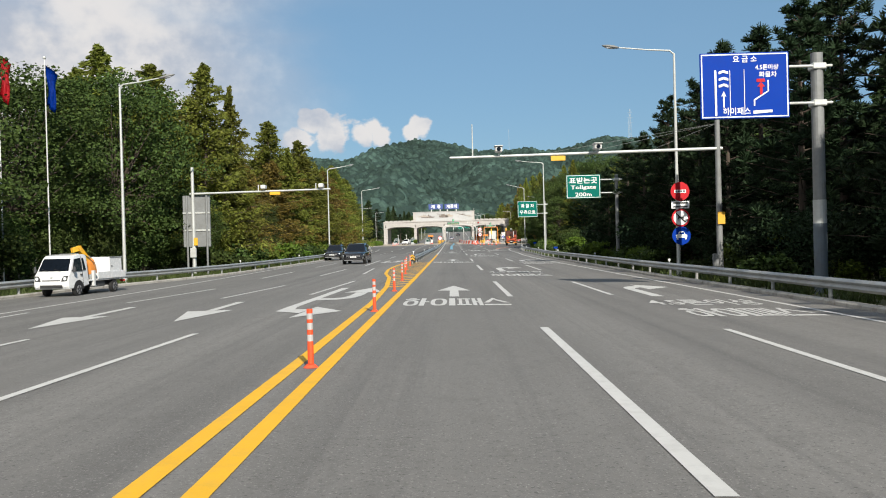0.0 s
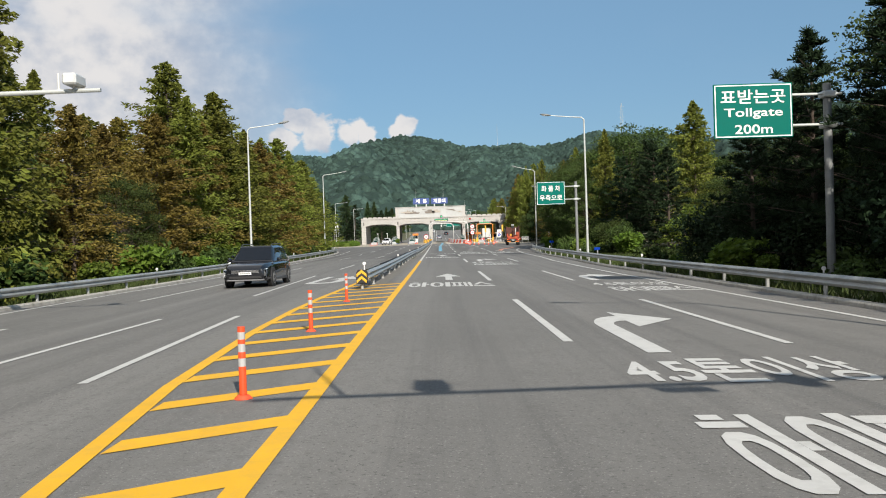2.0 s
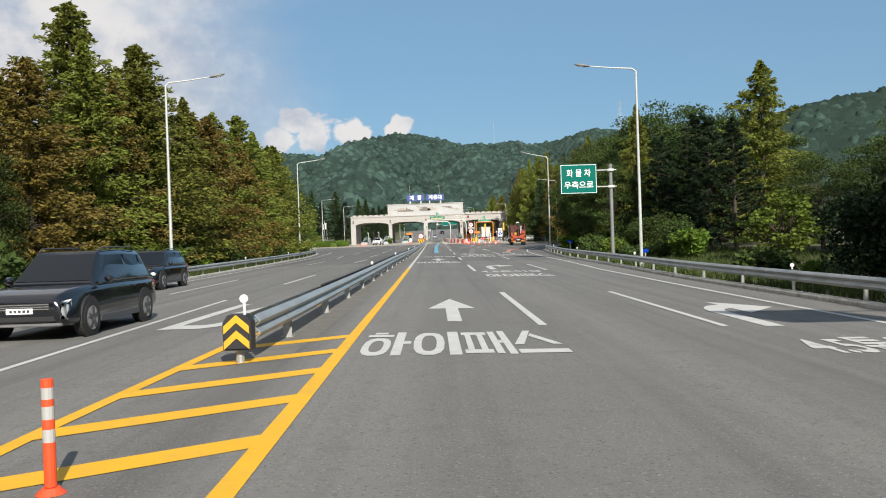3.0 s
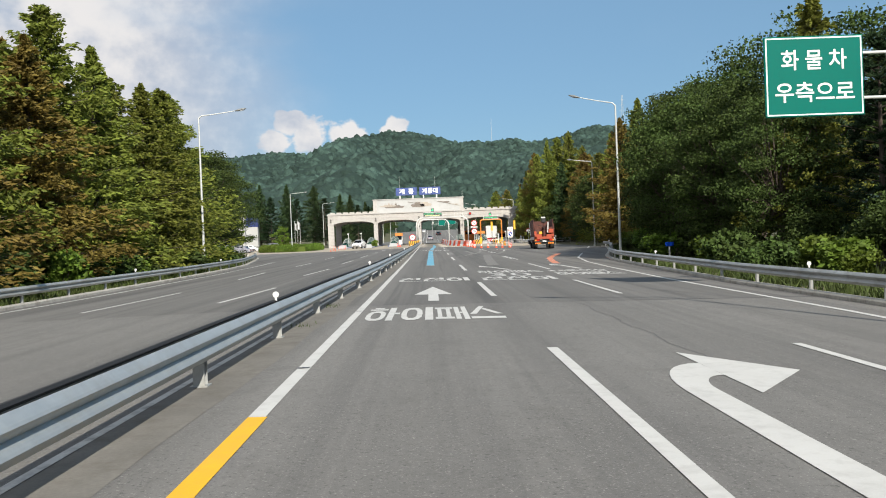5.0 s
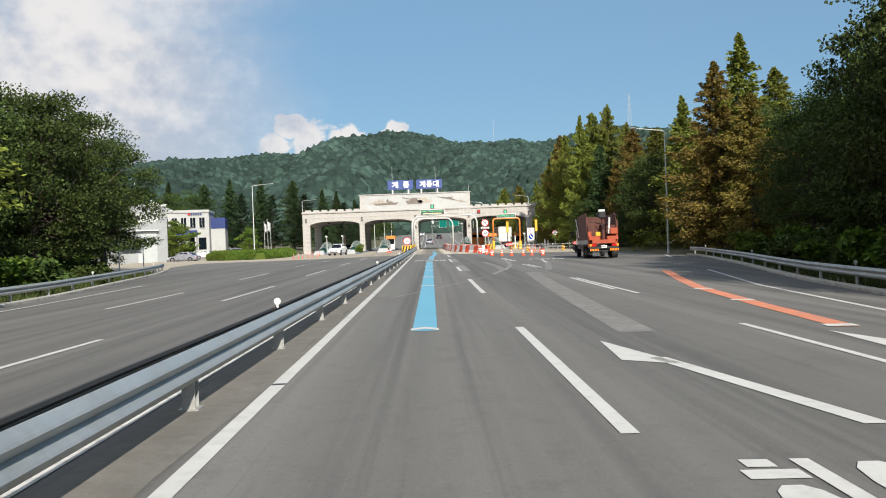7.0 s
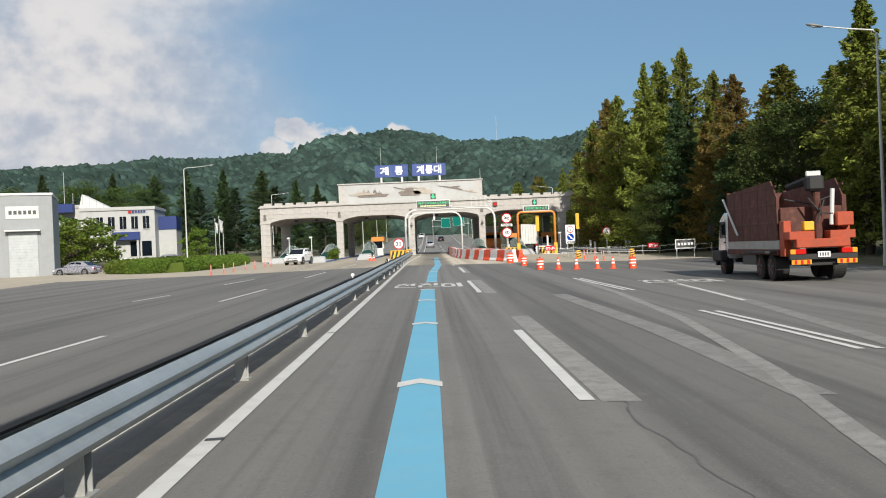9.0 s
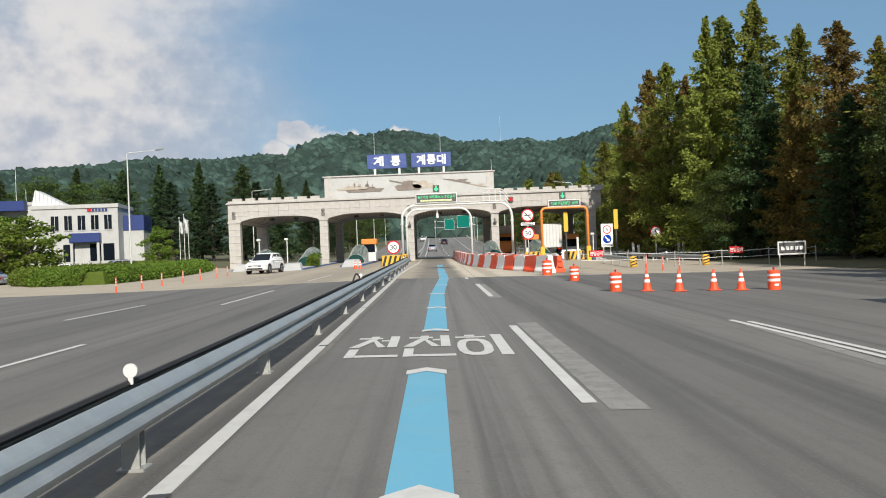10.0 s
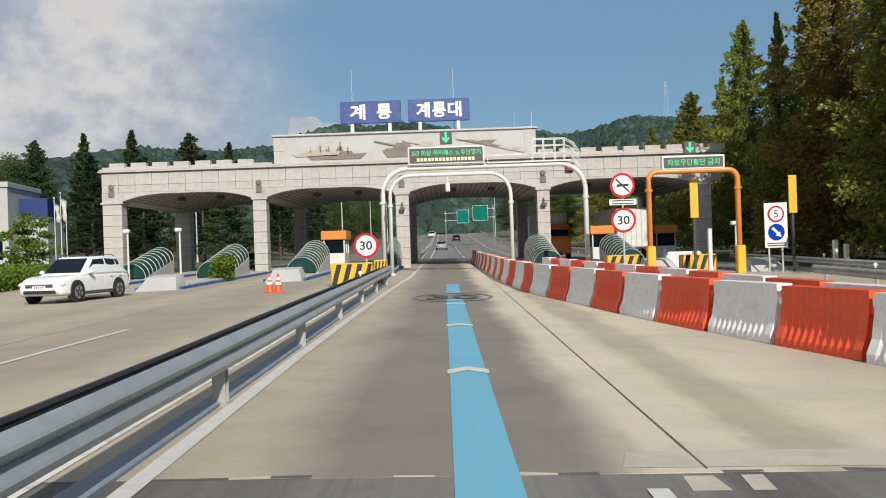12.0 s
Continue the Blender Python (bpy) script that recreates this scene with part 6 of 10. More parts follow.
    for x0, x1 in COLS[2:4]:
        xc = (x0 + x1) / 2
        bm = bmesh.new()
        box(bm, xc - 0.16, xc + 0.16, GATE_Y - 0.34, GATE_Y - 0.1, 5.35, 5.6, 0.03)
        box(bm, xc - 0.04, xc + 0.04, GATE_Y - 0.2, GATE_Y + 0.02, 5.55, 5.95)
        part("flood_lamp", bm, M["dark_grey"], gate, "black flood lamp")
    for x in (-18.4, -15.6, -8.6, -5.6, 1.2, 4.0, 11, 14):
        bm = bmesh.new()
        box(bm, x - 0.25, x + 0.25, GATE_Y + 3.5, GATE_Y + 4.0, 6.8, 7.06, 0.03)
        part("ceiling_lamp", bm, M["dark_grey"], gate)
    bm = bmesh.new()
    box(bm, 8.9, 9.45, GATE_Y - 0.3, GATE_Y - 0.06, 7.7, 8.25, 0.02)
    part("signal_lamp", bm, M["dark_grey"], gate, "dark signal lamp box")
    bm = bmesh.new()
    box(bm, 8.98, 9.37, GATE_Y - 0.31, GATE_Y - 0.295, 7.78, 8.17)
    part("signal_lens", bm, M["lamp_red"], gate)
    for x, h in ((-6.8, 17.9), (1.65, 17.7), (8.1, 14.0)):
        bm = bmesh.new()
        rod(bm, (x, WALL_Y + 1.4, 12.4), (x, WALL_Y + 1.4, h), 0.04, 0.02, 6)
        part("lightning_rod", bm, M["pole"], gate)
    return gate


toll_gate()


def name_board(x0, x1, z0, z1, words, label):
    b = thing("name_board", label, "sign", "name boards on the gate")
    y = WALL_Y + 0.45
    bm = bmesh.new()
    box(bm, x0, x1, y, y + 0.35, z0, z1, 0.03)
    part("panel", bm, M["board_blue"], b)
    for x in (x0 + 0.95, x1 - 0.95):
        bm = bmesh.new()
        box(bm, x - 0.15, x + 0.15, y + 0.05, y + 0.35, 12.44, z0 + 0.1, 0.05)
        part("leg", bm, M["white_metal"], b)
    for body, x, w in words:
        bm = bmesh.new()
        upright_text(bm, body, x, y - 0.06, z0 + 0.3, w, z1 - z0 - 0.55, 0.03)
        r = bmesh.ops.extrude_face_region(bm, geom=bm.faces[:])
        for v in r["geom"]:
            if isinstance(v, bmesh.types.BMVert):
                v.co.y += 0.055
        part("letter", bm, M["sign_white"], b, "white raised letter")
    return b


name_board(-7.72, -2.72, 13.24, 15.06, (("계", -6.92, 1.28), ("룡", -4.7, 1.2)), "weathered blue name board with white raised letters")
name_board(-2.12, 2.93, 13.24, 15.06, (("계", -1.45, 1.12), ("룡", -0.12, 1.1), ("대", 1.15, 1.12)), "faded blue name board with white raised letters")


# ---- islands, stair covers and booths under the gate ----
def island(x, y0, y1, w, label):
    """A kerbed toll island with a sloped concrete nose and a blue painted kerb."""
    t = thing("toll_island", label, "toll island", "toll islands")
    g = gz(x, y0)
    bm = bmesh.new()
    ys = [y0 + 2.4 + (y1 - y0 - 2.4) * k / 8 for k in range(9)]
    sweep(bm, [(x, y, gz(x, y)) for y in ys], [(-w / 2, -0.2), (w / 2, -0.2), (w / 2, 0.17), (w / 2 - 0.03, 0.2), (-w / 2 + 0.03, 0.2), (-w / 2, 0.17)], 1)
    part("platform", bm, M["kerb"], t)
    bm = bmesh.new()
    prism(bm, [(0, 0), (w, 0), (w - 0.3, 0.75), (0.3, 0.75)], y0 + 0.6, y0 + 2.6, Matrix.Translation((x - w / 2, 0, g - 0.05)))
    for v in bm.verts:
        if v.co.y < y0 + 1 and v.co.z > g + 0.3:
            v.co.y += 1.0
            v.co.z -= 0.1
    part("nose", bm, M["white_wall"], t, "white painted concrete nose")
    for s in (-1, 1):
        bm = bmesh.new()
        sweep(bm, [(x + s * (w / 2 + 0.065), y, gz(x, y)) for y in [y0 + 1.0] + ys], [(-0.06, -0.1), (0.06, -0.1), (0.06, 0.13), (0.045, 0.15), (-0.045, 0.15), (-0.06, 0.13)], 1)
        part("kerb", bm, M["kerb_blue"], t, "blue painted kerb")
    return t


def stair_cover(x, y, w=1.75, ln=5.4):
    """A ribbed green half-barrel cover that climbs toward the gate."""
    t = thing("stair_cover", "ribbed green barrel-vaulted stair cover on a toll island", "canopy", "stair covers")
    g = gz(x, y) + 0.2
    n, seg = 8, 12
    rings = []
    for k in range(n + 1):
        yy, h = y + ln * k / n, 0.06 + 1.0 * k / n
        rings.append([Vector((x + w / 2 * math.cos(math.pi * j / seg), yy, g + h + 0.86 * math.sin(math.pi * j / seg))) for j in range(seg + 1)])
    for k in range(n):
        bm = bmesh.new()
        a = [bm.verts.new(p) for p in rings[k]]
        b = [bm.verts.new(p) for p in rings[k + 1]]
        for j in range(seg):
            bm.faces.new((a[j], a[j + 1], b[j + 1], b[j]))
        part("panel", bm, M["glass_green"], t, smooth=True)
    for k in range(n + 1):
        bm = bmesh.new()
        tube(bm, [p + (p - Vector((x, p.y, g + 0.06 + 1.0 * k / n))) * 0.012 for p in rings[k]], 0.017, 6)
        part("rib", bm, M["pole"], t)
    bm = bmesh.new()
    bm.faces.new([bm.verts.new(p) for p in rings[0]])
    part("front_panel", bm, M["glass_green"], t)
    for s in (-1, 1):
        bm = bmesh.new()
        prism(bm, [(0, 0), (0.1, 0), (0.1, 1), (0, 1)], 0, ln)
        for v in bm.verts:
            v.co = Vector((x + s * (w / 2 - 0.02) + (v.co.x - 0.05), y + v.co.y, g + (0 if v.co.z < 0.5 else 0.07 + 1.0 * v.co.y / ln)))
        part("side_wall", bm, M["white_wall"], t)
    return t


def booth(x, y, label, top=M["orange_metal"]):
    t = thing("toll_booth", label, "toll booth", "toll booths")
    g = gz(x, y) + 0.2
    bm = bmesh.new()
    box(bm, x - 0.7, x + 0.7, y, y + 2.6, g, g + 1.0, 0.03)
    part("base", bm, M["white_metal"], t)
    bm = bmesh.new()
    box(bm, x - 0.66, x + 0.66, y + 0.05, y + 2.55, g + 1.0, g + 1.9)
    part("window", bm, M["glass_dark"], t)
    for sx in (-0.67, 0.67):
        for yy in (y + 0.04, y + 1.3, y + 2.56):
            bm = bmesh.new()
            box(bm, x + sx - 0.04, x + sx + 0.04, yy - 0.04, yy + 0.04, g + 1.0, g + 1.9)
            part("post", bm, M["white_metal"], t)
    bm = bmesh.new()
    box(bm, x - 0.85, x + 0.85, y - 0.15, y + 2.75, g + 1.9, g + 2.5, 0.05)
    part("roof", bm, top, t, "orange roof band")
    return t


for x, y0 in ((-18.2, 274), (-12.6, 268.5), (-7.6, 272.5), (11.7, 274), (16.4, 272)):
    island(x, y0, 312, 1.9, "concrete toll island with blue kerbs")
island(-2.9, 266.0, 312, 0.9, "narrow concrete toll island behind the median barrier")
island(6.7, 276.0, 312, 1.6, "concrete toll island beside the open lane")
for x, y in ((-18.2, 281.5), (-12.7, 279), (-7.7, 279.5), (-2.9, 284), (6.6, 281.5), (11.8, 283)):
    stair_cover(x, y, 1.75 if x != -2.9 else 0.9)
booth(-6.9, 288, "white toll booth with an orange roof band")
booth(11.6, 291, "white toll booth with an orange roof band")
booth(16.6, 293, "white toll booth with an orange roof band")


# ---- signs ----
def round_sign(x, y, z, r, words="", rim=M["sign_red"], face=M["sign_white"], label="", pole_to=None, pole_r=0.045, slash=False, bar=False, group="", bike=False):
    t = thing("round_sign", label, "road sign", group)
    bm = bmesh.new()
    disc(bm, x, y, z, r, 0.03)
    part("rim", bm, rim, t)
    bm = bmesh.new()
    disc(bm, x, y - 0.018, z, r * 0.8, 0.012)
    part("face", bm, face, t)
    if words:
        bm = bmesh.new()
        w = r * (0.5 if len(words) == 1 else 0.98)
        upright_text(bm, words, x - w / 2, y - 0.028, z - r * 0.36, w, r * 0.72, 0.02)
        part("digits", bm, M["black"], t)
    if bar:
        bm = bmesh.new()
        box(bm, x - r * 0.62, x + r * 0.62, y - 0.03, y - 0.025, z - r * 0.16, z + r * 0.16)
        bar_part = part("bar", bm, M["sign_white"], t)
        for k in range(4):
            bm = bmesh.new()
            box(bm, x + r * (0.27 * k - 0.51), x + r * (0.27 * k - 0.31), y - 0.033, y - 0.031, z - r * 0.09, z + r * 0.09)
            part("writing_bar", bm, M["dark_grey"], bar_part)
    if slash:
        bm = bmesh.new()
        box(bm, -r * 0.75, r * 0.75, y - 0.032, y - 0.028, -r * 0.07, r * 0.07)
        for v in bm.verts:
            c, s = math.cos(radians(-45)), math.sin(radians(-45))
            v.co = Vector((x + v.co.x * c - v.co.z * s, v.co.y, z + v.co.x * s + v.co.z * c))
        part("slash", bm, M["black"], t)
        bm = bmesh.new()
        if bike:
            for u in (-0.36, 0.34):
                bmesh.ops.create_cone(bm, cap_ends=False, segments=16, radius1=r * 0.2, radius2=r * 0.2, depth=0.004, matrix=Matrix.Translation((x + u * r, y - 0.0275, z - 0.16 * r)) @ pose(0, 0, 0, 90))
                rod(bm, (x + u * r, y - 0.0275, z - 0.16 * r), (x + u * r * 0.3, y - 0.0275, z + 0.06 * r), r * 0.04, seg=6)
            rod(bm, (x - 0.1 * r, y - 0.0275, z + 0.06 * r), (x - 0.26 * r, y - 0.0275, z + 0.34 * r), r * 0.035, seg=6)
        prism(bm, [(x - r * 0.3, z - 0.06 * r), (x + r * 0.34, z - 0.02 * r), (x + r * 0.4, z + 0.12 * r), (x, z + 0.08 * r), (x - r * 0.26, z + 0.14 * r)] if bike else [(x - r * 0.5, z - 0.12 * r), (x + r * 0.5, z - 0.05 * r), (x + r * 0.5, z + 0.14 * r), (x, z + 0.1 * r), (x - r * 0.45, z + 0.1 * r)], y - 0.029, y - 0.026)
        part("symbol", bm, M["black"], t)
    bm = bmesh.new()
    box(bm, x - 0.06, x + 0.06, y + 0.015, y + 0.06, z - 0.2, z + 0.2)
    part("clamp", bm, M["pole"], t)
    if pole_to is not None:
        bm = bmesh.new()
        rod(bm, (x, y + 0.07, pole_to - 0.1), (x, y + 0.07, z + r * 0.5), pole_r, pole_r, 10)
        part("pole", bm, M["pole"], t)
    return t


round_sign(-3.64, 275.6, 3.0, 0.66, "30", label="round speed limit sign with a red rim by the chevron block", pole_to=1.3, group="speed signs")
round_sign(9.1, 271.8, 3.77, 0.6, "30", label="round speed limit sign below a no towing sign", pole_to=1.1, group="speed signs")
round_sign(9.1, 271.8, 5.44, 0.6, "", label="round sign forbidding towing on the same post", pole_to=3.6, slash=True)
round_sign(19.5, 266.1, 3.35, 0.5, "5", label="round five limit sign on a thin post by the weighing lane", pole_to=0.75, group="speed signs")


def plate_sign(x0, x1, y, z0, z1, face, label, bars=0, legs=(), name="sign_plate", edge=M["sign_white"], leg_to=0.9):
    t = thing(name, label, "road sign")
    bm = bmesh.new()
    box(bm, x0, x1, y, y + 0.03, z0, z1, 0.008)
    part("panel", bm, face, t)
    for x in legs:
        bm = bmesh.new()
        rod(bm, (x, y + 0.07, leg_to), (x, y + 0.07, z1 - 0.1), 0.045, 0.045, 10)
        part("pole", bm, M["pole"], t)
    for k in range(bars):
        bm = bmesh.new()
        zz = z0 + (z1 - z0) * (k + 0.5) / bars
        box(bm, x0 + (x1 - x0) * 0.1, x1 - (x1 - x0) * 0.1, y - 0.006, y - 0.002, zz - (z1 - z0) * 0.14 / bars * 1.6, zz + (z1 - z0) * 0.14 / bars * 1.6)
        part("text_bar", bm, M["dark_grey"], t)
    return t


plate_sign(8.45, 9.75, 271.8, 4.5, 4.78, M["sign_white"], "small white plate with two lines of small writing", bars=2)
t = plate_sign(15.9, 17.0, 271.9, 2.2, 4.36, M["sign_white"], "white lane board with a five limit and a blue arrow disc", legs=(16.1, 16.75), leg_to=0.8)
bm = bmesh.new()
disc(bm, 16.45, 271.88, 3.82, 0.4, 0.02)
part("limit_rim", bm, M["sign_red"], t)
bm = bmesh.new()
disc(bm, 16.45, 271.868, 3.82, 0.31, 0.012)
part("limit_face", bm, M["sign_white"], t)
bm = bmesh.new()
upright_text(bm, "5", 16.35, 271.858, 3.64, 0.2, 0.36, 0.01)
part("digit", bm, M["black"], t)
bm = bmesh.new()
disc(bm, 16.45, 271.88, 2.95, 0.4, 0.02)
part("arrow_disc", bm, M["sign_blue"], t)
bm = bmesh.new()
prism(bm, [(16.22, 3.1), (16.3, 3.2), (16.56, 2.93), (16.63, 3.0), (16.68, 2.72), (16.4, 2.78), (16.48, 2.85)], 271.862, 271.868)
part("arrow", bm, M["sign_white"], t)
bm = bmesh.new()
for k in range(2):
    box(bm, 16.0, 16.9, 271.885, 271.895, 2.27 + 0.11 * k, 2.33 + 0.11 * k)
part("text_bar", bm, M["dark_grey"], t)


def led_board(x0, x1, y, z0, z1, lines, label, frame_mat=M["white_metal"]):
    t = thing("led_board", label, "display", "lane displays")
    bm = bmesh.new()
    box(bm, x0 - 0.09, x1 + 0.09, y, y + 0.3, z0 - 0.09, z1 + 0.09, 0.03)
    part("case", bm, frame_mat, t)
    bm = bmesh.new()
    box(bm, x0, x1, y - 0.015, y - 0.003, z0, z1)
    part("screen", bm, M["dark_grey"], t)
    for body, u, v, w, h, mat in lines:
        bm = bmesh.new()
        if body:
            upright_text(bm, body, x0 + u * (x1 - x0), y - 0.022, z0 + v * (z1 - z0), w * (x1 - x0), h * (z1 - z0), 0.0)
        else:
            for k in range(15):
                xx = x0 + (u + w * k / 16) * (x1 - x0)
                box(bm, xx, xx + w * 0.045 * (x1 - x0), y - 0.024, y - 0.02, z0 + v * (z1 - z0), z0 + (v + h) * (z1 - z0))
                part("writing", bm, mat, t)
                bm = bmesh.new()
            xx = x0 + (u + w * 15 / 16) * (x1 - x0)
            box(bm, xx, xx + w * 0.045 * (x1 - x0), y - 0.024, y - 0.02, z0 + v * (z1 - z0), z0 + (v + h) * (z1 - z0))
        part("writing", bm, mat, t)
    return t


def lane_arrow(x, y, z, s, label):
    t = thing("lane_arrow_light", label, "display", "lane displays")
    bm = bmesh.new()
    box(bm, x - s / 2, x + s / 2, y, y + 0.2, z, z + s * 1.1, 0.02)
    part("case", bm, M["dark_grey"], t)
    bm = bmesh.new()
    prism(bm, [(x - 0.09 * s, z + s), (x - 0.09 * s, z + 0.5 * s), (x - 0.3 * s, z + 0.6 * s), (x - 0.3 * s, z + 0.42 * s), (x, z + 0.1 * s), (x + 0.3 * s, z + 0.42 * s), (x + 0.3 * s, z + 0.6 * s), (x + 0.09 * s, z + 0.5 * s), (x + 0.09 * s, z + s)], y - 0.012, y - 0.004)
    part("arrow", bm, M["led_green"], t, "lit green down arrow")
    bm = bmesh.new()
    rod(bm, (x, y + 0.1, z - 0.35), (x, y + 0.1, z + 0.02), 0.04)
    part("bracket", bm, M["white_metal"], t)
    return t


def round_portal(name, x0, x1, y, top, r, mat, label, radius=1.2, bow=0.0):
    """A pipe portal over a lane with bent corners."""
    t = thing(name, label, "gantry")
    g0, g1 = gz(x0, y), gz(x1, y)
    pts = [(x0, y, g0 - 0.1)]
    for k in range(7):
        a = k / 6 * math.pi / 2
        pts.append((x0 + radius * (1 - math.cos(a)), y, top - radius + radius * math.sin(a)))
    for k in range(7):
        a = k / 6 * math.pi / 2
        pts.append((x1 - radius * (1 - math.sin(a)), y, top - radius + radius * math.cos(a)))
    pts.append((x1, y, g1 - 0.1))
    bm = bmesh.new()
    tube(bm, pts, r, 10)
    part("frame", bm, mat, t, smooth=True)
    for x, g in ((x0, g0), (x1, g1)):
        bm = bmesh.new()
        rod(bm, (x, y, g - 0.1), (x, y, g + 0.12), r * 1.8, r * 1.6, 12)
        part("foot", bm, mat, t)
        bm = bmesh.new()
        rod(bm, (x, y, top - radius - 0.5), (x, y, top - radius - 0.38), r * 1.45, r * 1.45, 12)
        part("collar", bm, mat, t)
    return t


round_portal("lane_portal", -2.72, 8.06, 276.2, 7.0, 0.13, M["white_metal"], "white pipe portal over the open lanes", 1.35)
t = round_portal("camera_portal", -2.28, 4.0, 275.2, 6.55, 0.1, M["white_metal"], "white bent pipe portal with a hanging camera", 1.1)
bm = bmesh.new()
box(bm, 0.62, 0.86, 275.05, 275.35, 5.65, 6.1, 0.04)
rod(bm, (0.74, 275.2, 6.05), (0.74, 275.2, 6.5), 0.04)
part("camera", bm, M["white_metal"], t, "hanging white traffic camera")
t = thing("walkway_rail", "white pipe handrail of a maintenance walkway", "railing")
bm = bmesh.new()
box(bm, 2.9, 7.3, 276.0, 276.5, 7.12, 7.2, 0.01)
part("deck", bm, M["white_metal"], t)
for yy in (276.02, 276.48):
    for z in (7.6, 8.0, 8.35):
        bm = bmesh.new()
        tube(bm, [(5.3, yy, z - 0.0), (7.0, yy, z), (7.45, yy, z - 0.25), (7.8, yy, z - 0.8)], 0.028, 6)
        part("rail", bm, M["white_metal"], t)
    for x in (5.3, 5.9, 6.5, 7.0):
        bm = bmesh.new()
        rod(bm, (x, yy, 7.15), (x, yy, 8.35), 0.028, seg=6)
        part("post", bm, M["white_metal"], t)
    bm = bmesh.new()
    tube(bm, [(2.9, yy, 7.2), (2.9, yy, 7.55), (5.3, yy, 7.6)], 0.025, 6)
    part("rail", bm, M["white_metal"], t)
led_board(-1.22, 2.65, 275.9, 7.24, 8.02, (("5년 미상 하이패스 노후단말기", 0.03, 0.5, 0.94, 0.36, M["led_green"]), ("", 0.1, 0.12, 0.8, 0.22, M["led_amber"])), "green lit lane display over the open lane")
lane_arrow(0.73, 275.95, 8.22, 0.63, "green lane arrow above the display")
# orange portal over the truck lane
t = round_portal("truck_portal", 10.4, 14.7, 272.0, 6.05, 0.13, M["orange_metal"], "orange pipe portal over the truck lane", 0.45)
for x in (10.4, 14.7):
    bm = bmesh.new()
    box(bm, x - 0.2, x + 0.2, 271.7, 272.1, gz(x, 272) - 0.05, gz(x, 272) + 1.35, 0.04)
    part("cabinet", bm, M["yellow_metal"], t, "yellow post cabinet")
led_board(11.15, 14.0, 271.9, 6.2, 6.7, (("차로무단횡단 금지", 0.06, 0.2, 0.88, 0.62, M["led_green"]),), "lit display above the orange portal")
lane_arrow(12.45, 271.95, 6.86, 0.56, "green lane arrow above the truck lane")
for x, y, z0, z1 in ((17.35, 272, 3.84, 5.68), (12.76, 272.6, 3.78, 5.67)):
    t = thing("yellow_height_board", "tall narrow yellow reflective board on a post", "traffic marker", "yellow boards")
    bm = bmesh.new()
    box(bm, x - 0.2, x + 0.2, y, y + 0.06, z0, z1, 0.02)
    part("panel", bm, M["yellow_metal"], t)
    bm = bmesh.new()
    rod(bm, (x, y + 0.12, gz(x, y) - 0.1), (x, y + 0.12, z1 - 0.2), 0.07)
    part("pole", bm, M["dark_grey"], t)


# ---- chevron blocks, barriers, drums and cones ----
def chevron_block(x, y, w, h, d, label):
    t = thing("chevron_block", label, "crash block", "chevron blocks")
    g = gz(x, y)
    bm = bmesh.new()
    box(bm, x - w / 2, x + w / 2, y, y + d, g - 0.1, g + h, 0.04)
    part("block", bm, M["yellow_metal"], t)
    for k in range(4):
        for s in (0,):
            bm = bmesh.new()
            xa = x - w / 2 + w * (k + 0.05) / 4
            prism(bm, [(xa, g + 0.03), (xa + w * 0.12, g + 0.03), (min(xa + w * 0.26, x + w / 2 - 0.01), g + h - 0.05), (min(xa + w * 0.14, x + w / 2 - 0.02), g + h - 0.05)], y - 0.012, y - 0.003)
            part("stripe", bm, M["black"], t)
    return t


chevron_block(-3.35, 265.4, 1.7, 0.95, 0.5, "black and yellow striped crash block at the island nose")
chevron_block(-2.25, 266.4, 0.55, 1.0, 0.6, "black and yellow striped end block of the barrier")
chevron_block(10.3, 277.5, 1.9, 0.85, 0.6, "black and yellow striped crash block by the truck lane")
chevron_block(14.2, 277.0, 1.9, 0.85, 0.6, "black and yellow striped crash block by the truck lane")


def barrier_meshes():
    """A hollow plastic barrier, 1.95 m long: splayed foot, fluted sides, notched ends."""
    out = []
    for mat in (M["white_plastic"], M["orange_plastic"]):
        bm = bmesh.new()
        prof = [(-0.29, 0.0), (0.29, 0.0), (0.29, 0.14), (0.2, 0.34), (0.14, 0.72), (0.14, 0.95), (-0.14, 0.95), (-0.14, 0.72), (-0.2, 0.34), (-0.29, 0.14)]
        n = 24
        rings = []
        for k in range(n + 1):
            yy = -0.97 + 1.94 * k / n
            inset = 0.035 if k % 2 and 2 < k < n - 2 else 0.0
            ring = []
            for i, (px, pz) in enumerate(prof):
                q = inset if i in (2, 3, 8, 9) else (inset * 0.4 if i in (4, 7) else 0)
                ring.append(bm.verts.new((px - math.copysign(q, px), yy, pz)))
            rings.append(ring)
        for a, b in zip(rings, rings[1:]):
            for i in range(len(prof)):
                bm.faces.new((a[i], b[i], b[(i + 1) % len(prof)], a[(i + 1) % len(prof)]))
        bm.faces.new(rings[0])
        bm.faces.new(rings[-1][::-1])
        for z in (0.3, 0.62):
            box(bm, -0.12, 0.12, -1.07, -0.965, z, z + 0.12, 0.01)
            box(bm, -0.12, 0.12, 0.965, 1.03, z + 0.14, z + 0.26, 0.01)
        bmesh.ops.recalc_face_normals(bm, faces=bm.faces[:])
        out.append(finish("barrier", bm, mat))
    return out


BARRIER = barrier_meshes()


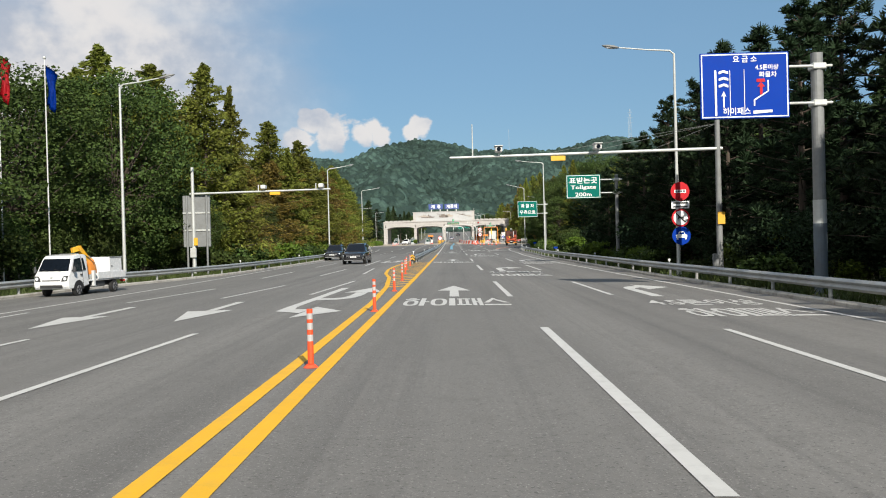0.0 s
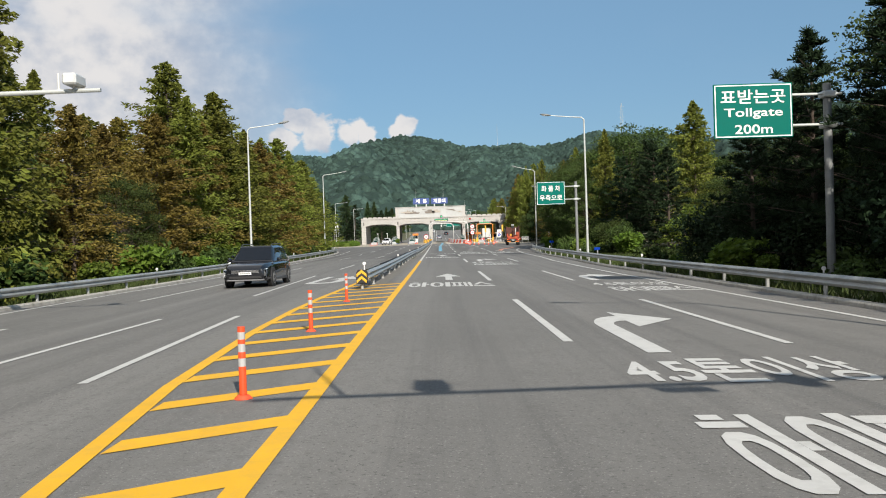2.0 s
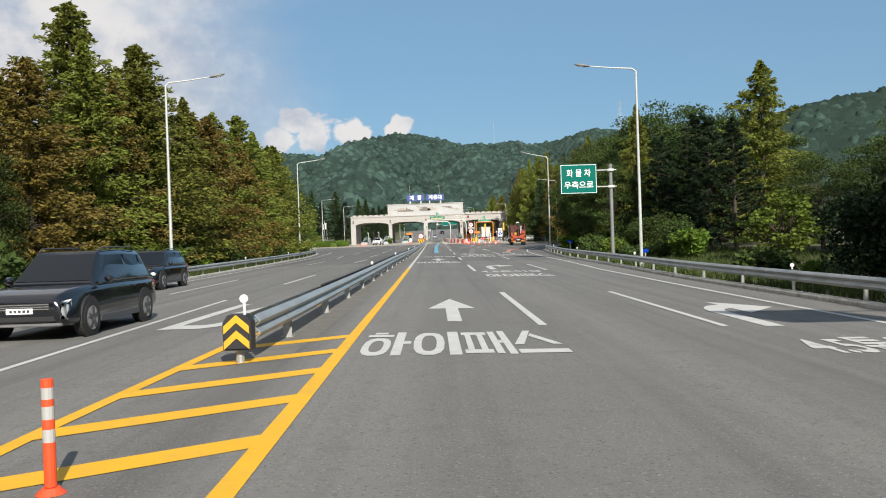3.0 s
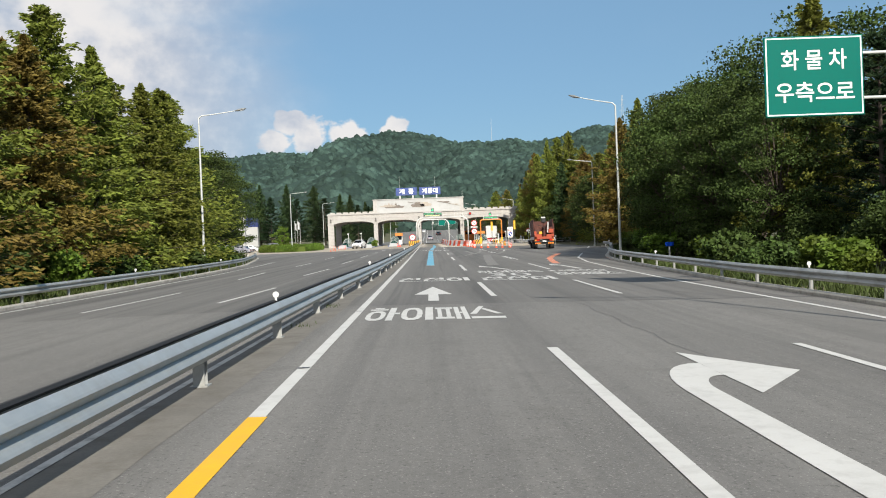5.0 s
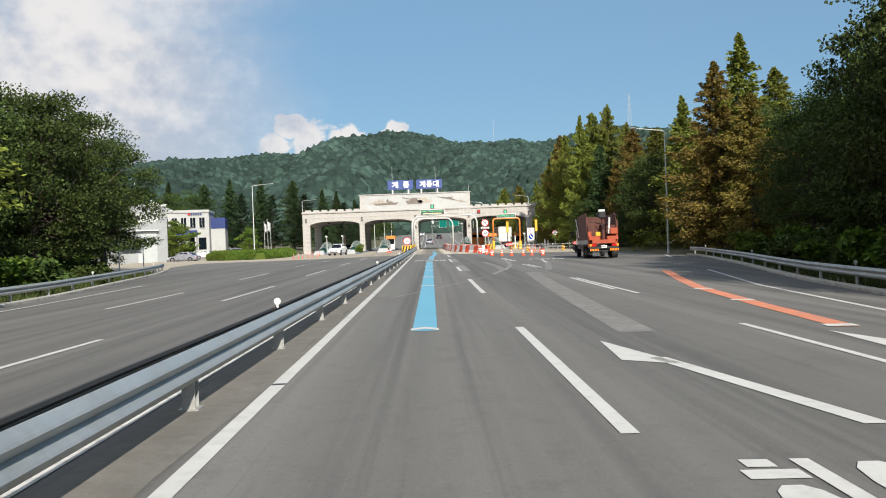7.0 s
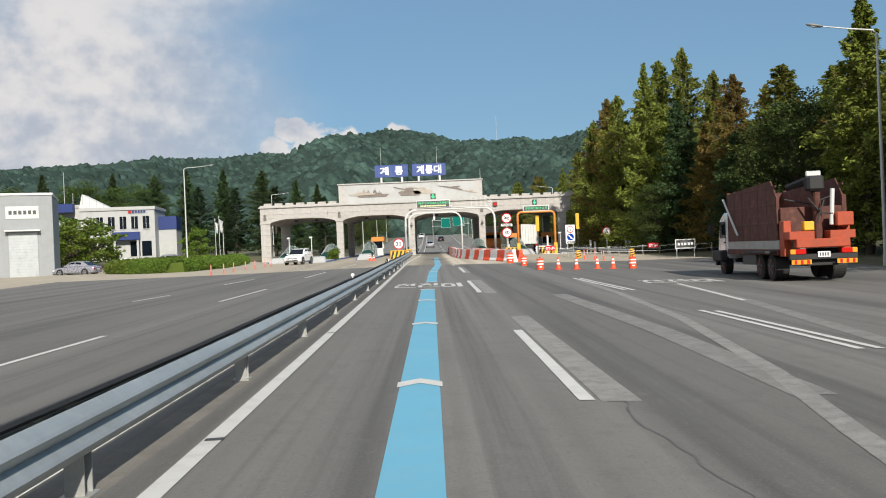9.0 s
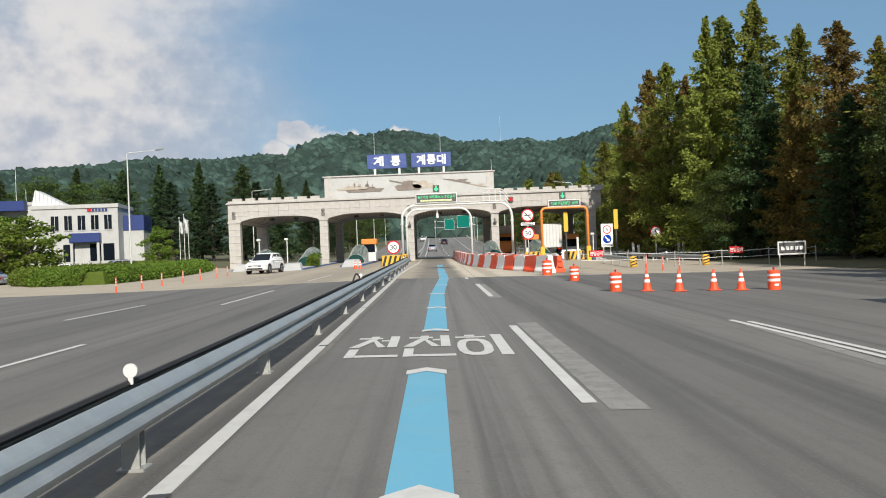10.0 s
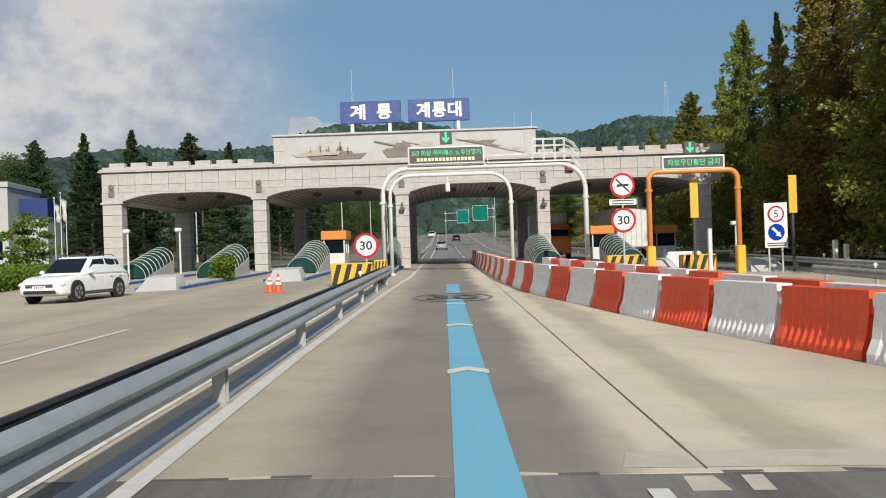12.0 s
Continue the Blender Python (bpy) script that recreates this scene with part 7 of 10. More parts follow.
def barrier_row(path, start, label_w, label_o, group):
    pts = [Vector((x, y, 0)) for x, y in path]
    seg = [(b - a).length for a, b in zip(pts, pts[1:])]
    total, s, k = sum(seg), 1.0, start
    while s < total - 0.9:
        u, i = s, 0
        while u > seg[i]:
            u -= seg[i]
            i += 1
        d = (pts[i + 1] - pts[i]).normalized()
        p = pts[i] + d * u
        ob = new("traffic_barrier", BARRIER[k % 2])
        ob.matrix_basis = Matrix.Translation((p.x, p.y, gz(p.x, p.y) + 0.004)) @ Matrix.Rotation(math.atan2(d.y, d.x) - math.pi / 2 + random.uniform(-0.03, 0.03), 4, "Z")
        tagged(ob, label_w if k % 2 == 0 else label_o, "traffic barrier", group)
        s += 2.08
        k += 1


barrier_row([(6.75, 240.2), (5.0, 248.2), (3.45, 258.5), (3.1, 266), (3.0, 284), (3.0, 306)], 0, "white water-filled plastic road barrier", "orange-red water-filled plastic road barrier", "barriers beside the open lane")
barrier_row([(7.35, 240.8), (6.85, 244.5), (6.5, 249), (6.15, 254), (5.5, 262), (5.0, 270)], 1, "white water-filled plastic road barrier", "orange-red water-filled plastic road barrier", "barriers beside the closed lane")
barrier_row([(13.5, 281), (16.5, 281)], 0, "white water-filled plastic road barrier", "orange-red water-filled plastic road barrier", "barriers by the truck lane")


def drum(x, y, h=1.0):
    t = thing("traffic_drum", "orange-red plastic drum with white reflective bands", "traffic drum", "traffic drums", Matrix.Translation((x, y + 0.5, gz(x, y + 0.5))) @ Matrix.Diagonal((0.8, 0.8, 0.82, 1)))
    r = 0.33
    for name, z0, z1, r0, r1, mat in (("base", 0, 0.42, r, r, M["orange_plastic"]), ("band", 0.42, 0.56, r - 0.015, r - 0.015, M["sign_white"]), ("body", 0.56, 0.68, r, r, M["orange_plastic"]), ("band", 0.68, 0.8, r - 0.015, r - 0.015, M["sign_white"]), ("body", 0.8, 0.92, r, r * 0.97, M["orange_plastic"]), ("lid", 0.92, 0.97, r * 0.97, r * 0.75, M["orange_plastic"])):
        bm = bmesh.new()
        rod(bm, (0, 0, z0), (0, 0, z1), r0, r1, 24)
        part(name, bm, mat, t)
    bm = bmesh.new()
    rod(bm, (0, 0, 0.97), (0, 0, 1.02), 0.03, 0.03)
    bmesh.ops.create_uvsphere(bm, u_segments=10, v_segments=6, radius=0.06, matrix=Matrix.Translation((0, 0, 1.06)))
    part("warning_lamp", bm, M["lamp_red"], t)
    bm = bmesh.new()
    prism(bm, [(-0.1, 0.2), (0.1, 0.2), (0.12, 0.25), (0.1, 0.3), (-0.1, 0.3), (-0.12, 0.25)], -r - 0.006, -r + 0.06)
    part("mark", bm, M["sign_white"], t)
    return t


def cone(x, y, h=0.72):
    t = thing("traffic_cone", "orange-red traffic cone with white bands", "traffic cone", "traffic cones", Matrix.Translation((x, y, gz(x, y) + 0.004)))
    bm = bmesh.new()
    box(bm, -0.2, 0.2, -0.2, 0.2, 0, 0.035, 0.012)
    part("foot", bm, M["orange_plastic"], t)
    zs = [0.035, 0.3, 0.4, 0.48, 0.58, h]
    rs = [0.155, 0.105, 0.088, 0.074, 0.056, 0.03]
    for k in range(5):
        bm = bmesh.new()
        rod(bm, (0, 0, zs[k]), (0, 0, zs[k + 1]), rs[k], rs[k + 1], 18)
        part("band" if k in (1, 3) else "body", bm, M["sign_white"] if k in (1, 3) else M["orange_plastic"], t)
    return t


first = drum(6.15, 236.8)
for x, y in ((6.42, 221.6), (6.43, 230.3), (11.5, 220.6)):
    copy_thing(first, Matrix.Translation((x, y, gz(x, y))) @ Matrix.Diagonal((0.8, 0.8, 0.82, 1)))
first = cone(7.4, 221.2)
for x, y in ((8.35, 220.7), (9.55, 220.8), (10.4, 220.6), (-6.3, 263.5), (-5.85, 262.9)):
    copy_thing(first, Matrix.Translation((x, y, gz(x, y) + 0.004)))


def delineator(x, y, h=0.76):
    """A slim orange post with three silver bands on a round foot."""
    t = thing("delineator_post", "slim orange-red flexible post with white bands", "delineator", "delineator posts", Matrix.Translation((x, y, gz(x, y) + 0.004)))
    bm = bmesh.new()
    rod(bm, (0, 0, 0), (0, 0, 0.045), 0.105, 0.06, 16)
    part("foot", bm, M["orange_plastic"], t)
    zs = [0.05, 0.36, 0.45, 0.52, 0.61, 0.66, 0.74, h]
    for k in range(7):
        bm = bmesh.new()
        rod(bm, (0, 0, zs[k]), (0, 0, zs[k + 1]), 0.042, 0.042, 12)
        part("band" if k % 2 else "tube", bm, M["silver_band"] if k % 2 else M["orange_plastic"], t)
    return t


first = delineator(-1.98, 11.7, 0.8)
for x, y in ((-1.98, 2.5), (-1.95, 21.1), (-2.04, 29.8), (-2.25, 38.3), (-2.55, 46.4), (-2.85, 53.5), (-3.02, 61.6)):
    copy_thing(first, Matrix.Translation((x, y, gz(x, y) + 0.004)))
for x, y in ((-16.2, 236.5), (-16.2, 240.4), (-16.3, 244.3), (-16.15, 248.2), (-16.2, 252.5), (-16.05, 256.6), (-16.15, 260.3), (13.7, 246.5), (12.8, 243.0), (13.3, 241.1), (13.5, 238.5)):
    copy_thing(first, Matrix.Translation((x, y, gz(x, y) + 0.004)))


def barrier_end(x, y):
    """The yellow and black chevron cushion at the start of the median barrier."""
    t = thing("barrier_end_marker", "black cushion with a yellow chevron at the barrier end", "crash cushion")
    g = gz(x, y)
    bm = bmesh.new()
    prism(bm, [(x - 0.2, g + 0.2), (x + 0.2, g + 0.2), (x + 0.2, g + 0.6), (x + 0.13, g + 0.7), (x - 0.13, g + 0.7), (x - 0.2, g + 0.6)], y, y + 0.32)
    es = [e for e in bm.edges if e.verts[0].co.y < y + 0.1 and e.verts[1].co.y < y + 0.1]
    bmesh.ops.bevel(bm, geom=es, offset=0.03, segments=2, affect="EDGES")
    part("cushion", bm, M["black"], t)
    for dz in (0.0, 0.22):
        bm = bmesh.new()
        prism(bm, [(x - 0.18, g + 0.22 + dz), (x, g + 0.38 + dz), (x + 0.18, g + 0.22 + dz), (x + 0.18, g + 0.33 + dz), (x, g + 0.49 + dz), (x - 0.18, g + 0.33 + dz)], y - 0.012, y - 0.003)
        part("chevron", bm, M["yellow_metal"], t)
    bm = bmesh.new()
    rod(bm, (x, y + 0.2, g - 0.1), (x, y + 0.2, g + 0.3), 0.06)
    part("post", bm, M["steel_old"], t)
    bm = bmesh.new()
    rod(bm, (x + 0.1, y + 0.12, g + 0.7), (x + 0.1, y + 0.12, g + 0.88), 0.02)
    disc(bm, x + 0.1, y + 0.1, g + 0.93, 0.06, 0.02, 14)
    part("reflector", bm, M["white_plastic"], t)
    return t


barrier_end(-3.13, 67.75)


# ---- street lamps ----
def street_lamp(x, y, tip_x, tip_y, h_top, h_tip, label="tall grey street lamp with a bent arm"):
    t = thing("street_lamp", label, "street lamp", "street lamps")
    g = ground_z(x, y)
    bm = bmesh.new()
    rod(bm, (x, y, g - 0.3), (x, y, h_top), 0.1, 0.055, 12)
    part("pole", bm, M["pole"], t)
    bm = bmesh.new()
    rod(bm, (x, y, g - 0.1), (x, y, g + 0.5), 0.13, 0.13, 12)
    part("base", bm, M["pole"], t)
    tip = Vector((tip_x, tip_y, h_tip))
    a = Vector((x, y, h_top - 0.05))
    bm = bmesh.new()
    tube(bm, [a, a + Vector((0, 0, 0.15)) + (tip - a) * 0.06, a + (tip - a) * 0.4 + Vector((0, 0, 0.06)), a + (tip - a) * 0.78], [0.05, 0.045, 0.035, 0.03], 8)
    part("arm", bm, M["pole"], t)
    d = (tip - a).normalized()
    bm = bmesh.new()
    bmesh.ops.create_uvsphere(bm, u_segments=12, v_segments=7, radius=1.0, matrix=Matrix.Translation(a + (tip - a) * 0.9) @ d.to_track_quat("X", "Z").to_matrix().to_4x4() @ Matrix.Diagonal((0.45, 0.15, 0.085, 1)))
    head = part("head", bm, M["pole_dark"], t, "flat oval lamp head", smooth=True)
    bm = bmesh.new()
    bmesh.ops.create_uvsphere(bm, u_segments=10, v_segments=6, radius=1.0, matrix=Matrix.Translation(a + (tip - a) * 0.92 - Vector((0, 0, 0.05))) @ d.to_track_quat("X", "Z").to_matrix().to_4x4() @ Matrix.Diagonal((0.26, 0.11, 0.06, 1)))
    part("lens", bm, M["lamp_clear"], head)
    return t


for x, y, tx, ty, h, ht in ((11.15, 42.4, 7.75, 42.6, 10.7, 11.2), (11.22, 103.3, 7.97, 103.6, 10.8, 11.3), (13.5, 157.5, 10.4, 158.2, 11.1, 12.0), (22.66, 214.6, 19.3, 214.7, 12.0, 12.55), (23.7, 274.8, 20.5, 274.8, 12.8, 13.25),
                            (-18.0, 47.0, -15.2, 47.3, 10.65, 11.3), (-14.6, 102.5, -11.65, 103.2, 10.65, 11.3), (-16.4, 158.9, -13.15, 159.5, 11.45, 12.1), (-28.4, 273.7, -25.0, 273.8, 12.8, 13.2), (-29.2, 333.8, -26.0, 334, 13.5, 13.9),
                            (-13.8, 352, -11, 352, 12.5, 13.0), (13.8, 352, 11, 352, 12.5, 13), (-13.8, 400, -11, 400, 13.5, 14), (13.8, 400, 11, 400, 13.5, 14), (-13.8, 450, -11, 450, 15.5, 16), (13.8, 450, 11, 450, 15.5, 16), (23, 330, 20, 330, 12.5, 13)):
    street_lamp(x, y, tx, ty, h, ht)


# ---- large signs and gantries ----
def board_sign(name, x0, x1, y, z0, z1, face, px, words, label, pole_r=0.14, pole_mat=M["pole_dark"], border=True):
    """A big road sign held by two arms on one round post beside it."""
    t = thing(name, label, "road sign")
    g = ground_z(px, y)
    bm = bmesh.new()
    box(bm, x0, x1, y, y + 0.06, z0, z1, 0.02)
    panel = part("panel", bm, face, t)
    if border:
        bm = bmesh.new()
        w = 0.035
        for a, b, c, d in ((x0 + 0.04, x1 - 0.04, z1 - 0.04 - w, z1 - 0.04), (x0 + 0.04, x1 - 0.04, z0 + 0.04, z0 + 0.04 + w), (x0 + 0.04, x0 + 0.04 + w, z0 + 0.04 + w, z1 - 0.04 - w), (x1 - 0.04 - w, x1 - 0.04, z0 + 0.04 + w, z1 - 0.04 - w)):
            box(bm, a, b, y - 0.006, y - 0.001, c, d)
        part("border", bm, M["sign_white"], panel)
    for body, u, v, w, h in words:
        bm = bmesh.new()
        upright_text(bm, body, x0 + u * (x1 - x0), y - 0.008, z0 + v * (z1 - z0), w * (x1 - x0), h * (z1 - z0), 0.012)
        part("writing", bm, M["sign_white"], panel)
    bm = bmesh.new()
    rod(bm, (px, y + 0.3, g - 0.3), (px, y + 0.3, z1 - 0.02), pole_r, pole_r * 0.92, 16)
    post = part("post", bm, pole_mat, t)
    if pole_r > 0.18:
        bm = bmesh.new()
        rod(bm, (px, y + 0.3, g - 0.2), (px, y + 0.3, 2.0), pole_r + 0.006, pole_r + 0.006, 16)
        part("sleeve", bm, M["sleeve"], post, "dark blue-grey lower sleeve")
        bm = bmesh.new()
        rod(bm, (px, y + 0.3, 2.0), (px, y + 0.3, 2.75), pole_r + 0.005, pole_r + 0.005, 16)
        part("band", bm, M["pole"], post, "pale band")
    for f in (0.22, 0.78):
        z = z0 + f * (z1 - z0)
        bm = bmesh.new()
        rod(bm, (x0 + 0.5, y + 0.12, z), (px + 0.4, y + 0.12, z), 0.045, 0.045, 10)
        box(bm, px - 0.22, px + 0.22, y + 0.06, y + 0.5, z - 0.1, z + 0.1, 0.03)
        part("arm", bm, M["pole"], t)
    return t


t = board_sign("lane_sign", 7.95, 10.75, 27.2, 5.36, 7.44, M["sign_blue"], 11.75, (("요 금 소", 0.37, 0.85, 0.27, 0.1), ("4.5톤이상", 0.62, 0.73, 0.26, 0.085), ("화물차", 0.66, 0.62, 0.2, 0.085), ("하이패스", 0.25, 0.06, 0.31, 0.11)), "blue lane guidance sign with white writing on a thick post", 0.2)
bm = bmesh.new()
for u, w in ((0.16, 0.022), (0.33, 0.006), (0.49, 0.006)):
    box(bm, 7.95 + u * 2.8, 7.95 + (u + w) * 2.8, 27.18, 27.198, 5.46, 6.9)
part("lane_line", bm, M["sign_white"], t)
bm = bmesh.new()
for k in range(3):
    z, x = 6.35 + 0.21 * k, 8.68
    prism(bm, [(x - 0.15, z), (x, z + 0.05), (x + 0.15, z), (x + 0.15, z + 0.08), (x, z + 0.13), (x - 0.15, z + 0.08)], 27.182, 27.19)
part("chevron", bm, M["sign_white"], t)
bm = bmesh.new()
prism(bm, [(8.66, 5.72), (8.7, 5.72), (8.7, 6.1), (8.76, 6.06), (8.68, 6.24), (8.6, 6.06), (8.66, 6.1)], 27.182, 27.19)
part("arrow", bm, M["sign_white"], t)
bm = bmesh.new()
prism(bm, [(9.62, 5.75), (9.66, 5.75), (9.66, 5.92), (10.1, 6.2), (10.1, 6.55), (10.06, 6.55), (10.06, 6.22), (9.62, 5.95)], 27.182, 27.19)
part("branch_line", bm, M["sign_white"], t)
bm = bmesh.new()
prism(bm, [(9.82, 6.1), (9.9, 6.1), (9.9, 6.35), (9.98, 6.35), (9.86, 6.5), (9.74, 6.35), (9.82, 6.35)], 27.182, 27.19)
box(bm, 9.72, 9.98, 27.182, 27.19, 6.5, 6.6, 0.0)
part("truck_arrow", bm, M["sign_red"], t)
bm = bmesh.new()
prism(bm, [(9.6, 5.5), (10.2, 5.54), (10.2, 5.62), (9.6, 5.6)], 27.182, 27.19)
part("mark", bm, M["sign_white"], t)
board_sign("toll_sign", 8.72, 11.29, 64.7, 4.73, 6.5, M["sign_green"], 12.55, (("표받는곳", 0.09, 0.63, 0.82, 0.26), ("Tollgate", 0.13, 0.35, 0.74, 0.2), ("200m", 0.26, 0.08, 0.48, 0.17)), "green toll gate sign with white writing on a side post")
board_sign("truck_sign", 9.35, 12.1, 120.1, 4.9, 7.12, M["sign_green"], 13.2, (("화 물 차", 0.17, 0.58, 0.66, 0.25), ("우측으로", 0.1, 0.18, 0.8, 0.25)), "green truck lane sign with white writing on a side post")

# camera gantry over the near carriageway
t = thing("camera_gantry", "grey enforcement camera gantry reaching over the lanes", "gantry")
g = ground_z(12.1, 38.9)
bm = bmesh.new()
rod(bm, (12.1, 38.9, g - 0.3), (12.1, 38.9, 6.9), 0.15, 0.11, 14)
part("post", bm, M["pole_dark"], t)
bm = bmesh.new()
rod(bm, (12.3, 38.9, 5.62), (0.0, 38.0, 5.42), 0.075, 0.05, 12)
part("arm", bm, M["pole"], t)
for x in (2.17, 6.54):
    bm = bmesh.new()
    box(bm, x - 0.16, x + 0.16, 37.8, 38.4, 5.62, 5.86, 0.04)
    box(bm, x - 0.19, x + 0.19, 37.72, 38.4, 5.86, 5.9, 0.01)
    rod(bm, (x, 38.15, 5.45), (x, 38.15, 5.65), 0.035)
    cam_body = part("camera_housing", bm, M["white_metal"], t, "white camera housing")
    bm = bmesh.new()
    disc(bm, x, 37.79, 5.74, 0.09, 0.03, 16)
    part("lens", bm, M["glass_dark"], cam_body)
bm = bmesh.new()
box(bm, 4.5, 5.15, 38.3, 38.33, 5.2, 5.42, 0.01)
part("notice", bm, M["yellow_metal"], t, "yellow notice plate")
bm = bmesh.new()
rod(bm, (1.02, 38.1, 5.4), (1.02, 38.1, 6.9), 0.035, 0.02)
part("mast", bm, M["pole"], t)
for a in ((9.0, 38.6, 5.58), (6.0, 38.4, 5.53), (4.0, 38.3, 5.5)):
    bm = bmesh.new()
    rod(bm, (12.1, 38.9, 6.75), a, 0.006, 0.006, 5)
    part("stay", bm, M["pole_dark"], t)
bm = bmesh.new()
box(bm, 11.7, 11.95, 38.6, 38.75, g + 0.5, g + 1.1, 0.02)
part("control_box", bm, M["pole_dark"], t)
bm = bmesh.new()
box(bm, 11.97, 12.3, 38.68, 38.72, 2.2, 2.75, 0.01)
part("yellow_plate", bm, M["yellow_metal"], t)
# round signs on the first lamp
round_sign(11.24, 42.2, 3.9, 0.46, "", rim=M["sign_red"], face=M["sign_red"], bar=True, label="round red no entry sign clamped to a lamp pole", group="signs on the lamp pole")
plate_sign(10.80, 11.68, 42.2, 3.06, 3.42, M["sign_white"], "white plate with two small lines of writing", bars=2)
round_sign(11.24, 42.2, 2.6, 0.44, "", slash=True, bike=True, label="round sign forbidding motorcycles on a lamp pole", group="signs on the lamp pole")
t = round_sign(11.26, 42.2, 1.73, 0.45, "", rim=M["sign_blue"], face=M["sign_blue"], label="round blue motor road sign on a lamp pole", group="signs on the lamp pole")
bm = bmesh.new()
prism(bm, [(11.0, 1.62), (11.52, 1.62), (11.54, 1.76), (11.44, 1.79), (11.38, 1.93), (11.14, 1.93), (11.08, 1.79), (10.98, 1.76)], 42.165, 42.172)
for x in (11.02, 11.42):
    box(bm, x, x + 0.08, 42.165, 42.172, 1.54, 1.62)
symbol = part("car_symbol", bm, M["sign_white"], t)
bm = bmesh.new()
prism(bm, [(11.13, 1.8), (11.39, 1.8), (11.35, 1.89), (11.17, 1.89)], 42.158, 42.163)
part("car_screen", bm, M["sign_blue"], symbol)

# gantry of the opposite carriageway with the back of a message board
t = thing("camera_gantry", "grey enforcement gantry with a message board seen from behind", "gantry")
g = ground_z(-17, 56.5)
bm = bmesh.new()
rod(bm, (-17, 56.5, g - 0.3), (-17, 56.5, 7.05), 0.13, 0.1, 14)
part("post", bm, M["pole"], t)
bm = bmesh.new()
rod(bm, (-17.2, 56.5, 5.3), (-7.9, 56.5, 5.4), 0.07, 0.05, 12)
part("arm", bm, M["pole"], t)
for x in (-12.3, -8.5):
    bm = bmesh.new()
    box(bm, x - 0.16, x + 0.16, 56.2, 56.8, 5.5, 5.76, 0.04)
    rod(bm, (x, 56.5, 5.35), (x, 56.5, 5.55), 0.035)
    rod(bm, (x - 0.35, 56.5, 5.35), (x - 0.35, 56.5, 5.8), 0.03)
    part("camera_housing", bm, M["white_metal"], t, "white camera housing")
bm = bmesh.new()
box(bm, -11.9, -11.2, 56.42, 56.46, 5.1, 5.3, 0.01)
part("notice", bm, M["yellow_metal"], t)
bm = bmesh.new()
box(bm, -17.75, -15.95, 56.7, 56.85, 1.8, 5.2, 0.02)
back = part("board_back", bm, M["pole_dark"], t, "plain grey back of the board")
for z in (2.9, 4.05):
    bm = bmesh.new()
    box(bm, -17.75, -15.95, 56.64, 56.7, z - 0.05, z + 0.05)
    part("brace", bm, M["pole"], back)
for x in (-17.45, -16.15):
    bm = bmesh.new()
    rod(bm, (x, 56.62, g - 0.2), (x, 56.62, 5.2), 0.07, 0.07)
    part("stand", bm, M["pole_dark"], t)
bm = bmesh.new()
box(bm, -17.2, -16.8, 56.25, 56.4, 1.1, 1.75, 0.02)
part("control_box", bm, M["pole"], t)
bm = bmesh.new()
box(bm, -16.95, -16.7, 56.3, 56.36, 1.9, 2.4, 0.01)
part("yellow_plate", bm, M["yellow_metal"], t)


# flag poles
def flag_pole(x, y, h, cloth, label, flag_z=0.8, size=1.5):
    t = thing("flag_pole", label, "flag pole", "flag poles")
    g = ground_z(x, y)
    bm = bmesh.new()
    rod(bm, (x, y, g - 0.2), (x, y, g + h), 0.04, 0.028, 10)
    part("pole", bm, M["white_metal"], t)
    bm = bmesh.new()
    bmesh.ops.create_uvsphere(bm, u_segments=10, v_segments=6, radius=0.09, matrix=Matrix.Translation((x, y, g + h + 0.05)))
    part("finial", bm, M["pole"], t)
    if cloth:
        bm = bmesh.new()
        n = 8
        rows = []
        for j in range(n + 1):
            v = j / n
            rows.append([bm.verts.new((x + 0.05 + size * 0.42 * u * (0.6 + 0.4 * v) + 0.05 * math.sin(6 * v), y + 0.16 * math.sin(9 * u + 3 * v), g + h - 0.3 - size * (1.25 * (1 - v)) - 0.35 * u * size)) for u in (0, 0.2, 0.4, 0.6, 0.8, 1.0)])
        for a, b in zip(rows, rows[1:]):
            for k in range(5):
                bm.faces.new((a[k], a[k + 1], b[k + 1], b[k]))
        bmesh.ops.solidify(bm, geom=bm.faces[:], thickness=0.012)
        part("flag", bm, cloth, t, "limp hanging flag", smooth=True)
    return t


flag_pole(-22.9, 43.6, 12.2, M["sign_red"], "white pole with a limp red flag", size=1.7)
flag_pole(-20.5, 43.6, 11.6, M["sign_blue"], "white pole with a limp blue and white flag", size=1.6)
flag_pole(-31.6, 302.6, 6.8, M["sign_white"], "white pole with a white flag by the office", size=1.4)
flag_pole(-32.3, 303.0, 6.4, M["sign_white"], "white pole with a pale flag by the office", size=1.2)
flag_pole(-30.9, 302.0, 6.0, None, "bare white flag pole by the office")


